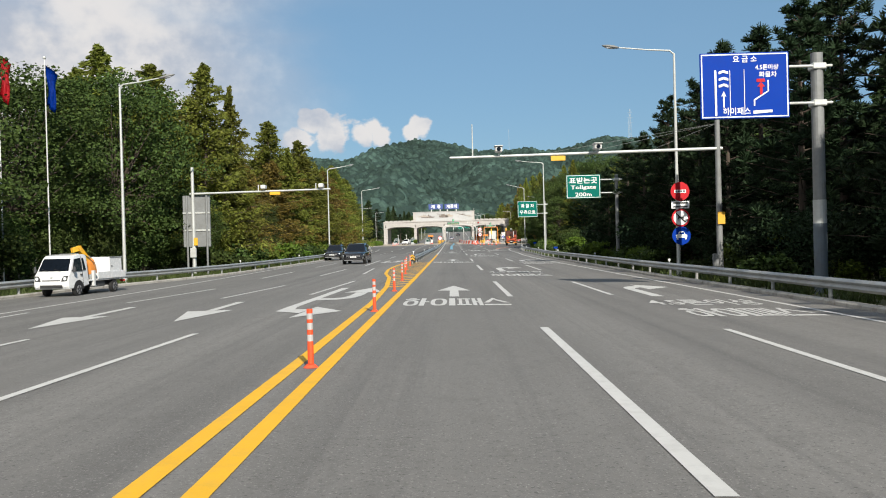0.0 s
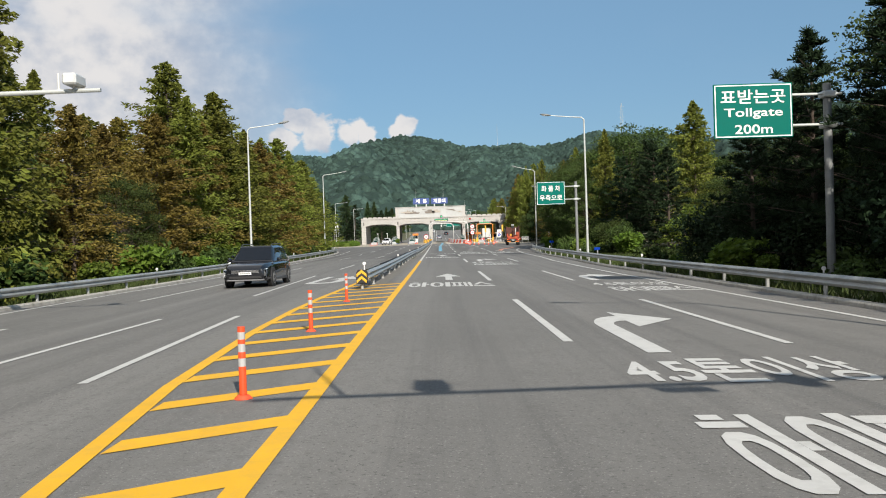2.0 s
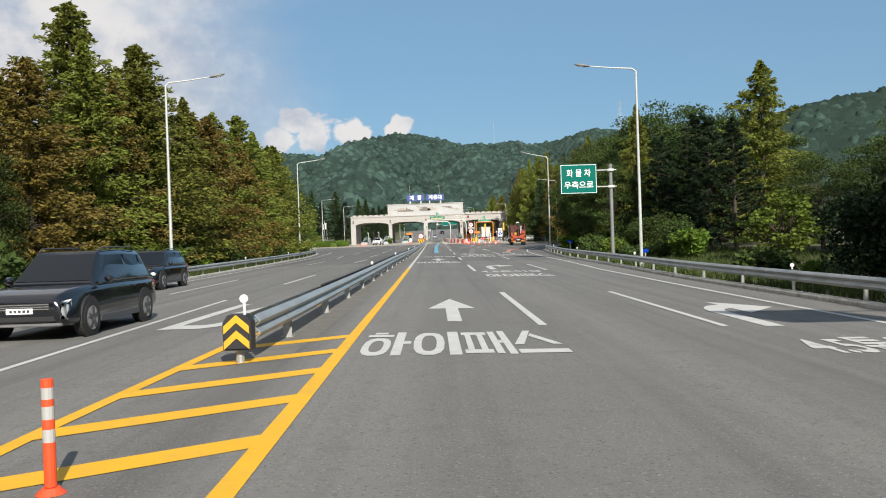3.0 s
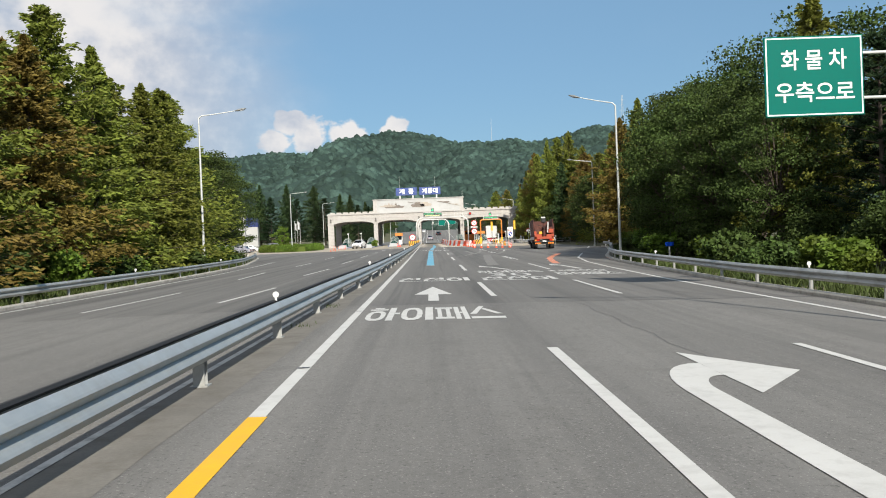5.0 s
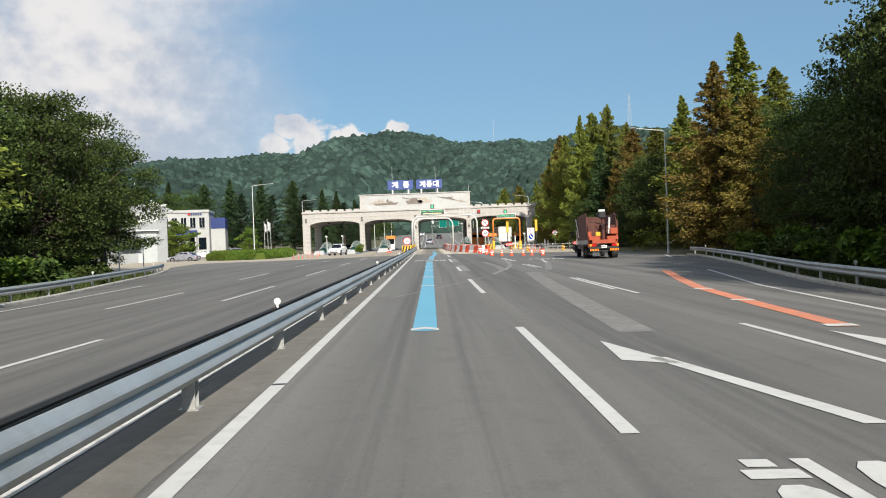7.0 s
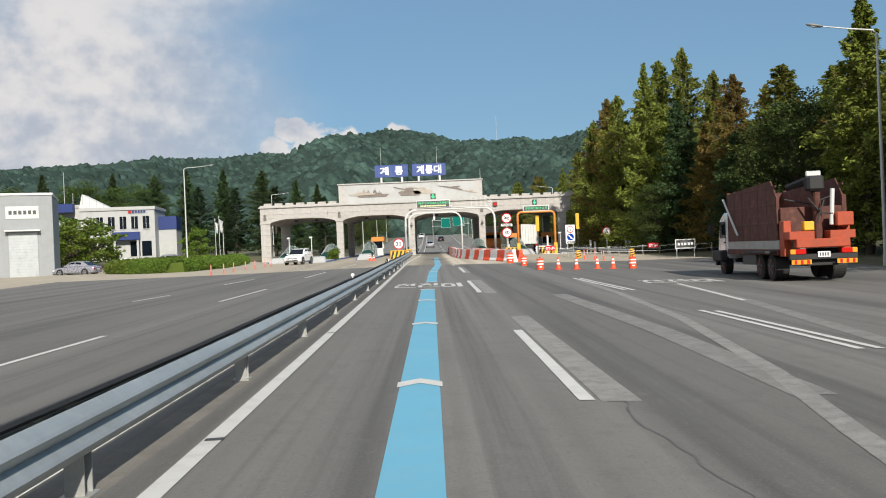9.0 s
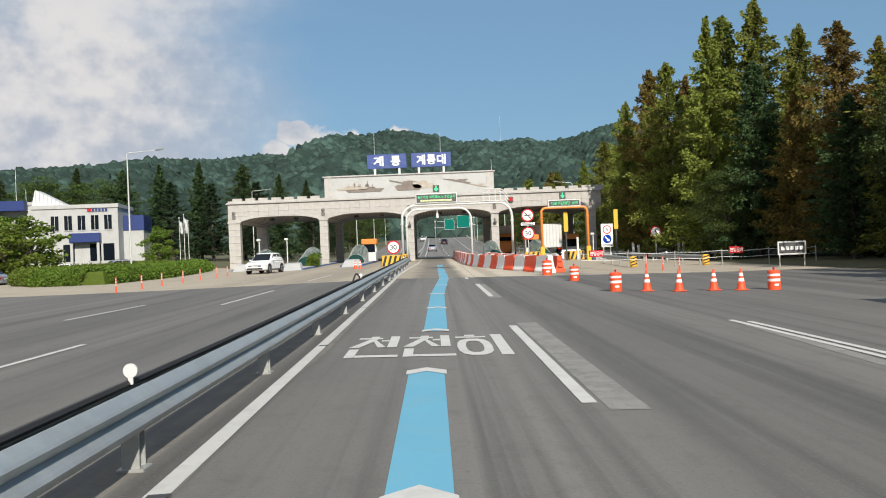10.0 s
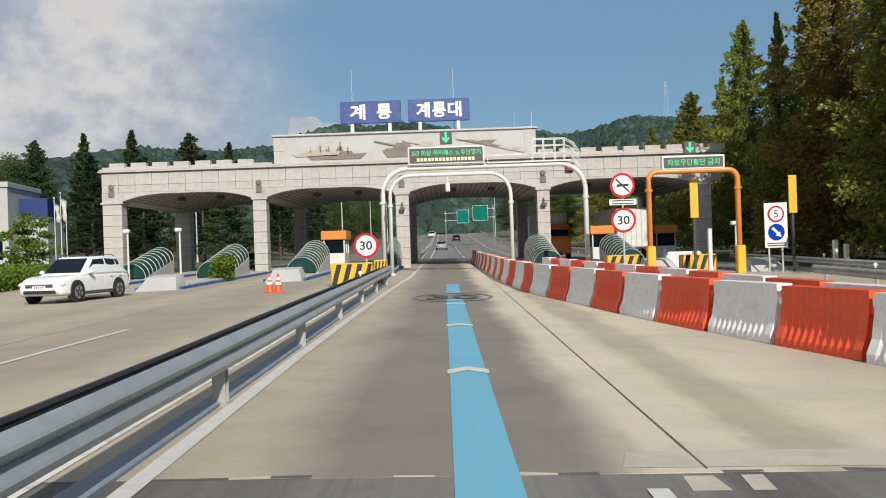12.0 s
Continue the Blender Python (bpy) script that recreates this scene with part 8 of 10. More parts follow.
# ---- vehicles ----
def wheel(t, x, y, r, w, rim=M["rim"]):
    bm = bmesh.new()
    bmesh.ops.create_cone(bm, cap_ends=True, segments=26, radius1=r, radius2=r, depth=w, matrix=Matrix.Translation((x, y, r)) @ pose(0, 0, 0, 0, 90, 0))
    bmesh.ops.bevel(bm, geom=[e for e in bm.edges if e.is_boundary or len(e.link_faces) == 2 and any(len(f.verts) > 4 for f in e.link_faces)], offset=0.03, segments=2, affect="EDGES")
    wh = part("wheel", bm, M["tyre"], t)
    s = 1 if x > 0 else -1
    bm = bmesh.new()
    bmesh.ops.create_cone(bm, cap_ends=True, segments=20, radius1=r * 0.66, radius2=r * 0.62, depth=0.03, matrix=Matrix.Translation((x + s * (w / 2 + 0.006), y, r)) @ pose(0, 0, 0, 0, 90, 0))
    part("rim", bm, rim, wh)
    bm = bmesh.new()
    for k in range(5):
        a = 2 * math.pi * k / 5
        box(bm, -0.012, 0.012, -0.045, 0.045, r * 0.12, r * 0.6, 0.0, Matrix.Translation((x + s * (w / 2 + 0.028), y, r)) @ Matrix.Rotation(a, 4, "X"))
    part("spokes", bm, M["dark_grey"], wh)
    return wh


def slab_loft(bm, stations):
    """A hull through cross-sections: each (y, half width low, half width high, z low, z high)."""
    rings = []
    for y, w0, w1, z0, z1 in stations:
        c = min(0.09, (z1 - z0) * 0.3)
        rings.append([bm.verts.new(p) for p in ((-w0 + c, y, z0), (w0 - c, y, z0), (w0, y, z0 + c), (w0 * 0.5 + w1 * 0.5 + 0.015, y, (z0 + z1) / 2), (w1, y, z1 - c), (w1 - c, y, z1), (-w1 + c, y, z1), (-w1, y, z1 - c), (-(w0 * 0.5 + w1 * 0.5 + 0.015), y, (z0 + z1) / 2), (-w0, y, z0 + c))])
    n = len(rings[0])
    for a, b in zip(rings, rings[1:]):
        for k in range(n):
            bm.faces.new((a[k], a[(k + 1) % n], b[(k + 1) % n], b[k]))
    bm.faces.new(rings[0][::-1])
    bm.faces.new(rings[-1])
    bmesh.ops.recalc_face_normals(bm, faces=bm.faces[:])
    return bm


def rounded(bm, r):
    """Rounds the sharp edges of a lofted body."""
    bm.normal_update()
    es = [e for e in bm.edges if len(e.link_faces) == 2 and e.calc_face_angle(0) > 0.35]
    bmesh.ops.bevel(bm, geom=es, offset=r, segments=3, profile=0.6, affect="EDGES", clamp_overlap=True)


def car(label, paint, m, kind="suv", L=4.7, W=1.88, H=1.7, light=M["lamp_clear"], group="cars", slim=False):
    """A passenger car with its front toward +y: painted hull and cabin, panes set into the cabin, lamps, grille, wheels."""
    t = thing("car", label, "car", group, m)
    w, h = W / 2, L / 2
    suv = kind == "suv"
    belt, hood, low = (H * 0.60, H * 0.60, 0.27) if suv else (H * 0.62, H * 0.60, 0.2)
    cowl, roof_f, roof_r, tail = (h - 1.35, h - 2.15, -h + 0.62, -h + 0.14) if suv else (h - 1.25, h - 2.0, -h + 1.35, -h + 0.55)
    st = [(-h, w * 0.86, w * 0.82, low + 0.2, belt * 0.88), (-h + 0.09, w * 0.95, w * 0.9, low + 0.06, belt * 0.97), (-h + 0.5, w, w * 0.955, low, belt), (-0.2, w, w * 0.965, low - 0.02, belt), (cowl - 0.1, w, w * 0.96, low - 0.02, belt - 0.01),
          (cowl + 0.35, w, w * 0.94, low - 0.02, hood - 0.02), (h - 0.4, w * 0.985, w * 0.9, low - 0.01, hood - 0.07), (h - 0.12, w * 0.94, w * 0.83, low + 0.02, hood - 0.15), (h, w * 0.84, w * 0.74, low + 0.16, hood - 0.27)]
    bm = bmesh.new()
    slab_loft(bm, st)
    rounded(bm, 0.06)
    part("body", bm, paint, t, smooth=True)
    top = w * 0.75
    cab = [(tail, w * 0.91, w * 0.86, belt - 0.06, belt + 0.03), (roof_r, w * 0.935, top * 0.97, belt - 0.06, H - 0.05), ((roof_r + roof_f) / 2, w * 0.94, top, belt - 0.06, H), (roof_f, w * 0.94, top * 0.98, belt - 0.06, H - 0.035), (cowl, w * 0.92, w * 0.86, belt - 0.06, belt + 0.02)]
    bm = bmesh.new()
    slab_loft(bm, cab)
    rounded(bm, 0.03)
    part("cabin", bm, paint, t, smooth=True)

    def edge(y, u, out):
        """A point on the cabin's side at y, u of the way from the belt up to the roof."""
        ys = [c[0] for c in cab]
        wa, wb, z1 = (float(np.interp(y, ys, [c[k] for c in cab])) for k in (1, 2, 4))
        z = belt + (z1 - belt) * u
        return Vector((wa + (wb - wa) * (z - belt + 0.06) / (z1 - belt + 0.06) + out, y, z))

    def pane(name, quad, push):
        bm = bmesh.new()
        a = [bm.verts.new(p) for p in quad]
        b = [bm.verts.new(p + push) for p in quad]
        n = len(quad)
        bm.faces.new(a)
        bm.faces.new(b[::-1])
        for i in range(n):
            bm.faces.new((a[i], b[i], b[(i + 1) % n], a[(i + 1) % n]))
        bmesh.ops.recalc_face_normals(bm, faces=bm.faces[:])
        part(name, bm, M["glass_dark"], t, "dark tinted glass")

    front = (Vector((0, roof_f - 0.0, H - 0.035)) - Vector((0, cowl, belt + 0.02)))
    nrm = Vector((0, front.z, -front.y)).normalized()
    at = lambda u, x: Vector((x, cowl, belt + 0.02)) + front * u + nrm * 0.012
    pane("windscreen", [at(0.06, -w * 0.8), at(0.06, w * 0.8), at(0.9, w * 0.67), at(0.9, -w * 0.67)], nrm * -0.03)
    back = Vector((0, roof_r, H - 0.05)) - Vector((0, tail, belt + 0.03))
    nrb = Vector((0, -back.z, back.y)).normalized()
    bt = lambda u, x: Vector((x, tail, belt + 0.03)) + back * u + nrb * 0.012
    pane("rear_window", [bt(0.12, -w * 0.76), bt(0.12, w * 0.76), bt(0.86, w * 0.64), bt(0.86, -w * 0.64)], nrb * -0.03)
    mid = (roof_f + roof_r) / 2 + 0.1
    for s in (-1, 1):
        flip = Vector((s, 1, 1))
        spans = [(mid + 0.06, cowl - 0.28, cowl - 0.95 if suv else cowl - 0.85), (roof_r + (0.35 if suv else -0.1), mid - 0.06, mid - 0.06)]
        if suv:
            spans.append((tail + 0.32, roof_r + 0.25, roof_r + 0.25))
        for k, (y0, y1, y1t) in enumerate(spans):
            y0t = y0 if k < (2 if suv else 1) else y0 + 0.3
            quad = [edge(y0, 0.1, 0.012), edge(y1, 0.1, 0.012), edge(y1t, 0.84, 0.012), edge(y0t, 0.84, 0.012)]
            pane("side_window", [Vector((p.x * s, p.y, p.z)) for p in quad], Vector((-0.03 * s, 0, 0)))
        bm = bmesh.new()
        slab_loft(bm, [(cowl - 0.42, 0.03, 0.03, 0, 0.1), (cowl - 0.34, 0.1, 0.1, -0.02, 0.15), (cowl - 0.24, 0.05, 0.05, 0.02, 0.11)])
        for v in bm.verts:
            v.co.x += s * (w + 0.09)
            v.co.z += belt + 0.02
        part("mirror", bm, paint, t, smooth=True)
        bm = bmesh.new()
        if slim:
            slab_loft(bm, [(h - 0.25, 0.03, 0.03, -0.26, 0.12), (h - 0.08, 0.032, 0.032, -0.26, 0.1), (h + 0.0, 0.028, 0.028, -0.24, 0.06)])
        else:
            slab_loft(bm, [(h - 0.5, 0.08, 0.06, 0.02, 0.15), (h - 0.25, 0.14, 0.11, -0.02, 0.16), (h - 0.06, 0.16, 0.12, 0.0, 0.12)])
        for v in bm.verts:
            v.co.x += s * w * (0.86 if slim else 0.78)
            v.co.z += hood - 0.38
        part("headlight", bm, light, t, smooth=True)
        bm = bmesh.new()
        box(bm, s * w * 0.74 - 0.14, s * w * 0.74 + 0.1, -h - 0.012, -h + 0.25, belt * 0.66, belt * (0.92 if suv else 0.82), 0.02)
        part("taillight", bm, M["lamp_red"], t)
        for y in (h - 0.93, -h + 0.98):
            r = 0.37 if suv else 0.32
            bm = bmesh.new()
            bmesh.ops.create_cone(bm, cap_ends=True, segments=28, radius1=r + 0.07, radius2=r + 0.07, depth=0.05, matrix=Matrix.Translation((s * (w - 0.018), y, r + 0.01)) @ pose(0, 0, 0, 0, 90, 0))
            part("wheel_arch", bm, M["black"], t)
            wheel(t, s * (w - 0.105), y, r, 0.25)
        bm = bmesh.new()
        box(bm, s * w - 0.02, s * w + 0.014, -h + 1.45, h - 1.4, low - 0.01, low + 0.12, 0.01)
        part("sill_trim", bm, M["dark_grey"], t)
        for y in (mid - 0.12, roof_r + 0.3):
            bm = bmesh.new()
            box(bm, s * (w * 0.985) - 0.015, s * (w * 0.985) + 0.02, y - 0.18, y, belt - 0.16, belt - 0.12, 0.008)
            part("door_handle", bm, M["rim"] if paint is not M["car_black"] else M["car_black"], t)
        if suv:
            bm = bmesh.new()
            tube(bm, [(s * top * 0.86, roof_r + 0.1, H - 0.02), (s * top * 0.88, roof_r + 0.3, H + 0.05), (s * top * 0.88, roof_f - 0.2, H + 0.045), (s * top * 0.86, roof_f, H - 0.02)], 0.018, 6)
            part("roof_rail", bm, M["dark_grey"], t)
    bm = bmesh.new()
    box(bm, -w * 0.6, w * 0.6, h - 0.12, h + 0.006, hood - 0.46, hood - 0.3, 0.02)
    grille = part("grille", bm, M["black"], t)
    for k in range(3):
        bm = bmesh.new()
        box(bm, -w * 0.58, w * 0.58, h + 0.004, h + 0.014, hood - 0.43 + 0.045 * k, hood - 0.415 + 0.045 * k)
        part("grille_bar", bm, M["rim"], grille)
    bm = bmesh.new()
    box(bm, -w * 0.7, w * 0.7, h - 0.14, h + 0.004, low + 0.1, low + 0.24, 0.03)
    part("lower_grille", bm, M["black"], t)
    bm = bmesh.new()
    box(bm, -w * 0.8, w * 0.8, h - 0.2, h - 0.01, low + 0.02, low + 0.08, 0.02)
    part("skid_plate", bm, M["rim"] if suv else M["dark_grey"], t)
    for y, s, z in ((h + 0.012, 1, low + 0.27), (-h - 0.012, -1, belt * 0.6)):
        bm = bmesh.new()
        box(bm, -0.26, 0.26, y - 0.008, y + 0.008, z, z + 0.11, 0.004)
        pl = part("plate", bm, M["plate"], t)
        bm = bmesh.new()
        for k in range(5):
            box(bm, -0.2 + 0.085 * k, -0.15 + 0.085 * k, y + s * 0.009 - 0.002, y + s * 0.009 + 0.002, z + 0.03, z + 0.08)
        part("plate_bar", bm, M["dark_grey"], pl)
    bm = bmesh.new()
    box(bm, -w * 0.8, w * 0.8, -h - 0.015, -h + 0.1, low + 0.06, low + 0.22, 0.03)
    part("rear_bumper", bm, M["dark_grey"] if suv else paint, t)
    return t


def road_pose(x, y, turn=0):
    return Matrix.Translation((x, y, gz(x, y) + 0.005)) @ Matrix.Rotation(radians(turn), 4, "Z")


car("black sport utility car coming along the opposite lane", M["car_black"], road_pose(-8.25, 74.7, 178.5), "suv", 4.98, 1.96, 1.75, slim=True)
car("black sport utility car following on the opposite outer lane", M["car_black"], road_pose(-12.7, 93.5, 178.5), "suv", 4.7, 1.88, 1.68)
car("white sport utility car leaving the toll gate", M["car_white"], road_pose(-13.85, 263.9, 170), "suv", 4.68, 1.89, 1.7)
car("grey silver sedan driving beyond the toll gate", M["car_silver"], road_pose(0.1, 372, 0), "sedan", 4.85, 1.86, 1.46)
car("white sport utility car on the climbing road", M["car_white"], road_pose(-2.8, 470, 180), "suv", 4.6, 1.85, 1.7)
car("dark sedan on the climbing road", M["car_black"], road_pose(3.4, 430, 0), "sedan", 4.8, 1.85, 1.47)
car("dark sedan passing through the toll gate", M["car_black"], road_pose(-15.3, 300, 180), "sedan", 4.7, 1.83, 1.47)
for k, (x, y, mat, lab, kd) in enumerate(((-36.5, 262, M["car_silver"], "grey parked sedan by the office", "sedan"), (-40, 286, M["car_white"], "white parked sedan by the office", "sedan"), (-46, 276, M["car_black"], "black parked sedan by the office", "sedan"), (-50, 279, M["lamp_red"], "dark red parked car by the office", "suv"), (-36, 290, M["car_silver"], "grey parked car behind the hedge", "suv"))):
    car(lab, mat, Matrix.Translation((x, y, ground_z(x, y) + 0.05)) @ Matrix.Rotation(radians(80 + 12 * k), 4, "Z"), kd, 4.7, 1.83, 1.46 if kd == "sedan" else 1.68, group="parked cars")


def box_part(t, name, mat, x0, x1, y0, y1, z0, z1, bevel=0.02, label=""):
    bm = bmesh.new()
    box(bm, x0, x1, y0, y1, z0, z1, bevel)
    return part(name, bm, mat, t, label)


def scrap_truck(m):
    """A three-axle scrap truck with a high rusty body and a loading crane; its front toward +y."""
    t = thing("scrap_truck", "rusty red scrap truck with a white cab and rear crane", "truck", "", m)
    w, h = 1.22, 4.6
    box_part(t, "chassis", M["black"], -0.5, 0.5, -h + 0.2, h - 0.4, 0.55, 0.95)
    bm = bmesh.new()
    slab_loft(bm, [(h - 1.75, 1.2, 1.15, 0.75, 2.75), (h - 1.0, 1.2, 1.15, 0.75, 2.8), (h - 0.25, 1.2, 1.1, 0.6, 2.55), (h, 1.15, 1.05, 0.6, 1.6)])
    cab = part("cab", bm, M["car_white"], t, "white cab")
    for s in (-1, 1):
        box_part(cab, "side_window", M["glass_dark"], s * 1.19 - 0.02, s * 1.19 + 0.02, h - 1.35, h - 0.5, 1.65, 2.4)
        bm = bmesh.new()
        rod(bm, (s * 1.2, h - 0.3, 2.3), (s * 1.5, h - 0.15, 2.25), 0.02)
        box(bm, s * 1.5 - 0.09, s * 1.5 + 0.09, h - 0.2, h - 0.12, 1.8, 2.3, 0.02)
        part("mirror", bm, M["black"], cab)
        box_part(cab, "door_seam", M["dark_grey"], s * 1.2 - 0.012, s * 1.2 + 0.012, h - 1.47, h - 1.44, 0.95, 2.5, 0.0)
        box_part(cab, "door_handle", M["black"], s * 1.21 - 0.02, s * 1.21 + 0.02, h - 1.4, h - 1.22, 1.42, 1.5, 0.01)
        box_part(cab, "wheel_arch", M["black"], s * 1.2 - 0.3, s * 1.2 + 0.035, h - 1.62, h - 0.28, 0.62, 1.12, 0.06, "black plastic wheel arch")
        box_part(cab, "step", M["black"], s * 1.15 - 0.15, s * 1.15 + 0.06, h - 0.3, h - 0.02, 0.42, 0.72, 0.03)
    box_part(cab, "windscreen", M["glass_dark"], -1.0, 1.0, h - 0.16, h - 0.04, 1.65, 2.4)
    box_part(t, "bed_floor", M["steel_old"], -w, w, -h + 1.0, h - 1.9, 1.15, 1.5, 0.02, "pale worn bed rail")
    for s in (-1, 1):
        box_part(t, "side_rail", M["rust_steel"], s * w - 0.05, s * w + 0.05, -h + 1.0, h - 1.9, 0.95, 1.17)
        bm = bmesh.new()
        o = [(-h + 1.1, 1.5), (h - 1.95, 1.5), (h - 1.95, 3.55), (-h + 1.7, 3.75), (-h + 1.1, 3.1)]
        a = [bm.verts.new((s * (w - 0.05), y, z)) for y, z in o]
        b = [bm.verts.new((s * w, y, z)) for y, z in o]
        bm.faces.new(a)
        bm.faces.new(b[::-1])
        for i in range(5):
            bm.faces.new((a[i], b[i], b[(i + 1) % 5], a[(i + 1) % 5]))
        bmesh.ops.recalc_face_normals(bm, faces=bm.faces[:])
        wall = part("side_panel", bm, M["rust_steel"], t, "rusty dark red steel side")
        for k in range(7):
            y = -h + 1.2 + k * (2 * h - 3.2) / 6
            box_part(wall, "upright_rib", M["rust_steel"], s * w - 0.01, s * w + 0.13, y - 0.055, y + 0.055, 1.5, 3.62 if k else 3.1, 0.01)
        for z in (2.15, 2.85, 3.5):
            box_part(wall, "long_rib", M["rust_steel"], s * w - 0.01, s * w + 0.055, -h + 1.15, h - 1.95, z - 0.04, z + 0.04, 0.01)
        bm = bmesh.new()
        rod(bm, (s * (w + 0.1), h - 1.7, 3.35), (s * (w + 0.1), h - 3.6, 1.75), 0.045)
        part("diagonal_bar", bm, M["white_metal"], t, "white diagonal bar")
        for y in (h - 0.95, -h + 2.9, -h + 1.65):
            wheel(t, s * (w - 0.18), y, 0.5, 0.32 if y > 0 else 0.5, M["rust_steel"])
        box_part(t, "side_tank", M["dark_grey"], s * 0.95 - 0.25, s * 0.95 + 0.25, -h + 3.7, -h + 5.4, 0.55, 1.05)
        box_part(t, "mudguard", M["black"], s * w - 0.5, s * w - 0.02, -h + 1.1, -h + 3.5, 1.02, 1.12)
        box_part(t, "rear_post", M["truck_orange"], s * 1.05 - 0.14, s * 1.05 + 0.14, -h + 0.55, -h + 1.0, 0.9, 2.2)
        box_part(t, "tail_lamp", M["lamp_red"], s * 0.82 - 0.2, s * 0.82 + 0.2, -h - 0.03, -h + 0.05, 0.98, 1.16)
        box_part(t, "indicator", M["lamp_amber"], s * 1.08 - 0.1, s * 1.08 + 0.1, -h - 0.03, -h + 0.05, 0.98, 1.16)
        box_part(t, "crane_block", M["truck_orange"], s * 0.72 - 0.45, s * 0.72 + 0.45, -h + 0.05, -h + 0.6, 1.5, 1.8)
    box_part(t, "front_wall", M["rust_steel"], -w, w, h - 2.0, h - 1.9, 1.5, 3.55)
    box_part(t, "rear_panel", M["rust_steel"], -w + 0.1, w - 0.1, -h + 1.0, -h + 1.1, 1.5, 2.7)
    box_part(t, "rear_beam", M["truck_orange"], -0.95, 0.95, -h - 0.02, -h + 0.35, 1.2, 1.52, 0.03, "orange rear beam")
    box_part(t, "bumper", M["black"], -1.2, 1.2, -h, -h + 0.15, 0.78, 0.98)
    for s in (-1, 1):
        box_part(t, "warning_plate", M["lamp_amber"], s * 0.8 - 0.35, s * 0.8 + 0.35, -h - 0.035, -h - 0.01, 0.62, 0.78, 0.0, "red and yellow warning plate")
        for k in range(3):
            x = s * 0.8 - 0.25 + 0.22 * k
            box_part(t, "warning_stripe", M["sign_red"], x, x + 0.09, -h - 0.042, -h - 0.036, 0.63, 0.77, 0.0)
    pl = box_part(t, "plate", M["plate"], -0.22, 0.22, -h - 0.03, -h - 0.015, 0.86, 1.06, 0.0)
    for k in range(4):
        box_part(pl, "plate_bar", M["dark_grey"], -0.16 + 0.09 * k, -0.11 + 0.09 * k, -h - 0.036, -h - 0.031, 0.9, 1.02, 0.0)
    box_part(t, "control_box", M["yellow_metal"], -0.62, -0.25, -h + 0.1, -h + 0.4, 1.82, 2.15, 0.03, "yellow control box")
    bm = bmesh.new()
    rod(bm, (0.05, -h + 0.6, 1.5), (0.05, -h + 0.6, 3.2), 0.17, 0.13)
    part("crane_column", bm, M["rust_steel"], t)
    bm = bmesh.new()
    tube(bm, [(0.05, -h + 0.6, 3.1), (0.0, -h + 1.2, 3.7), (0.0, -h + 3.2, 3.55)], 0.14, 8)
    part("crane_boom", bm, M["black"], t)
    bm = bmesh.new()
    rod(bm, (0.45, -h + 0.35, 2.0), (0.55, -h + 0.4, 3.3), 0.08, 0.08)
    part("ram", bm, M["white_metal"], t, "pale hydraulic ram")
    box_part(t, "operator_seat", M["black"], -0.3, 0.3, -h + 0.4, -h + 0.9, 3.25, 3.8, 0.08)
    box_part(t, "seat_top", M["pole"], -0.28, 0.26, -h + 0.62, -h + 0.72, 3.78, 3.98, 0.03)
    box_part(t, "truck_box", M["truck_orange"], 0.55, 1.15, -h + 0.1, -h + 0.7, 1.95, 2.45, 0.03)
    for a, b in (((-0.3, -h + 0.5, 3.0), (0.5, -h + 0.3, 2.4)), ((0.2, -h + 0.3, 2.9), (-0.4, -h + 0.3, 1.9)), ((-0.9, -h + 1.2, 3.0), (0.9, -h + 1.1, 3.1))):
        bm = bmesh.new()
        tube(bm, [a, ((a[0] + b[0]) / 2, a[1] - 0.1, (a[2] + b[2]) / 2 - 0.25), b], 0.03, 6)
        part("hose", bm, M["black"], t)
    return t


scrap_truck(road_pose(14.4, 207.4, -3))


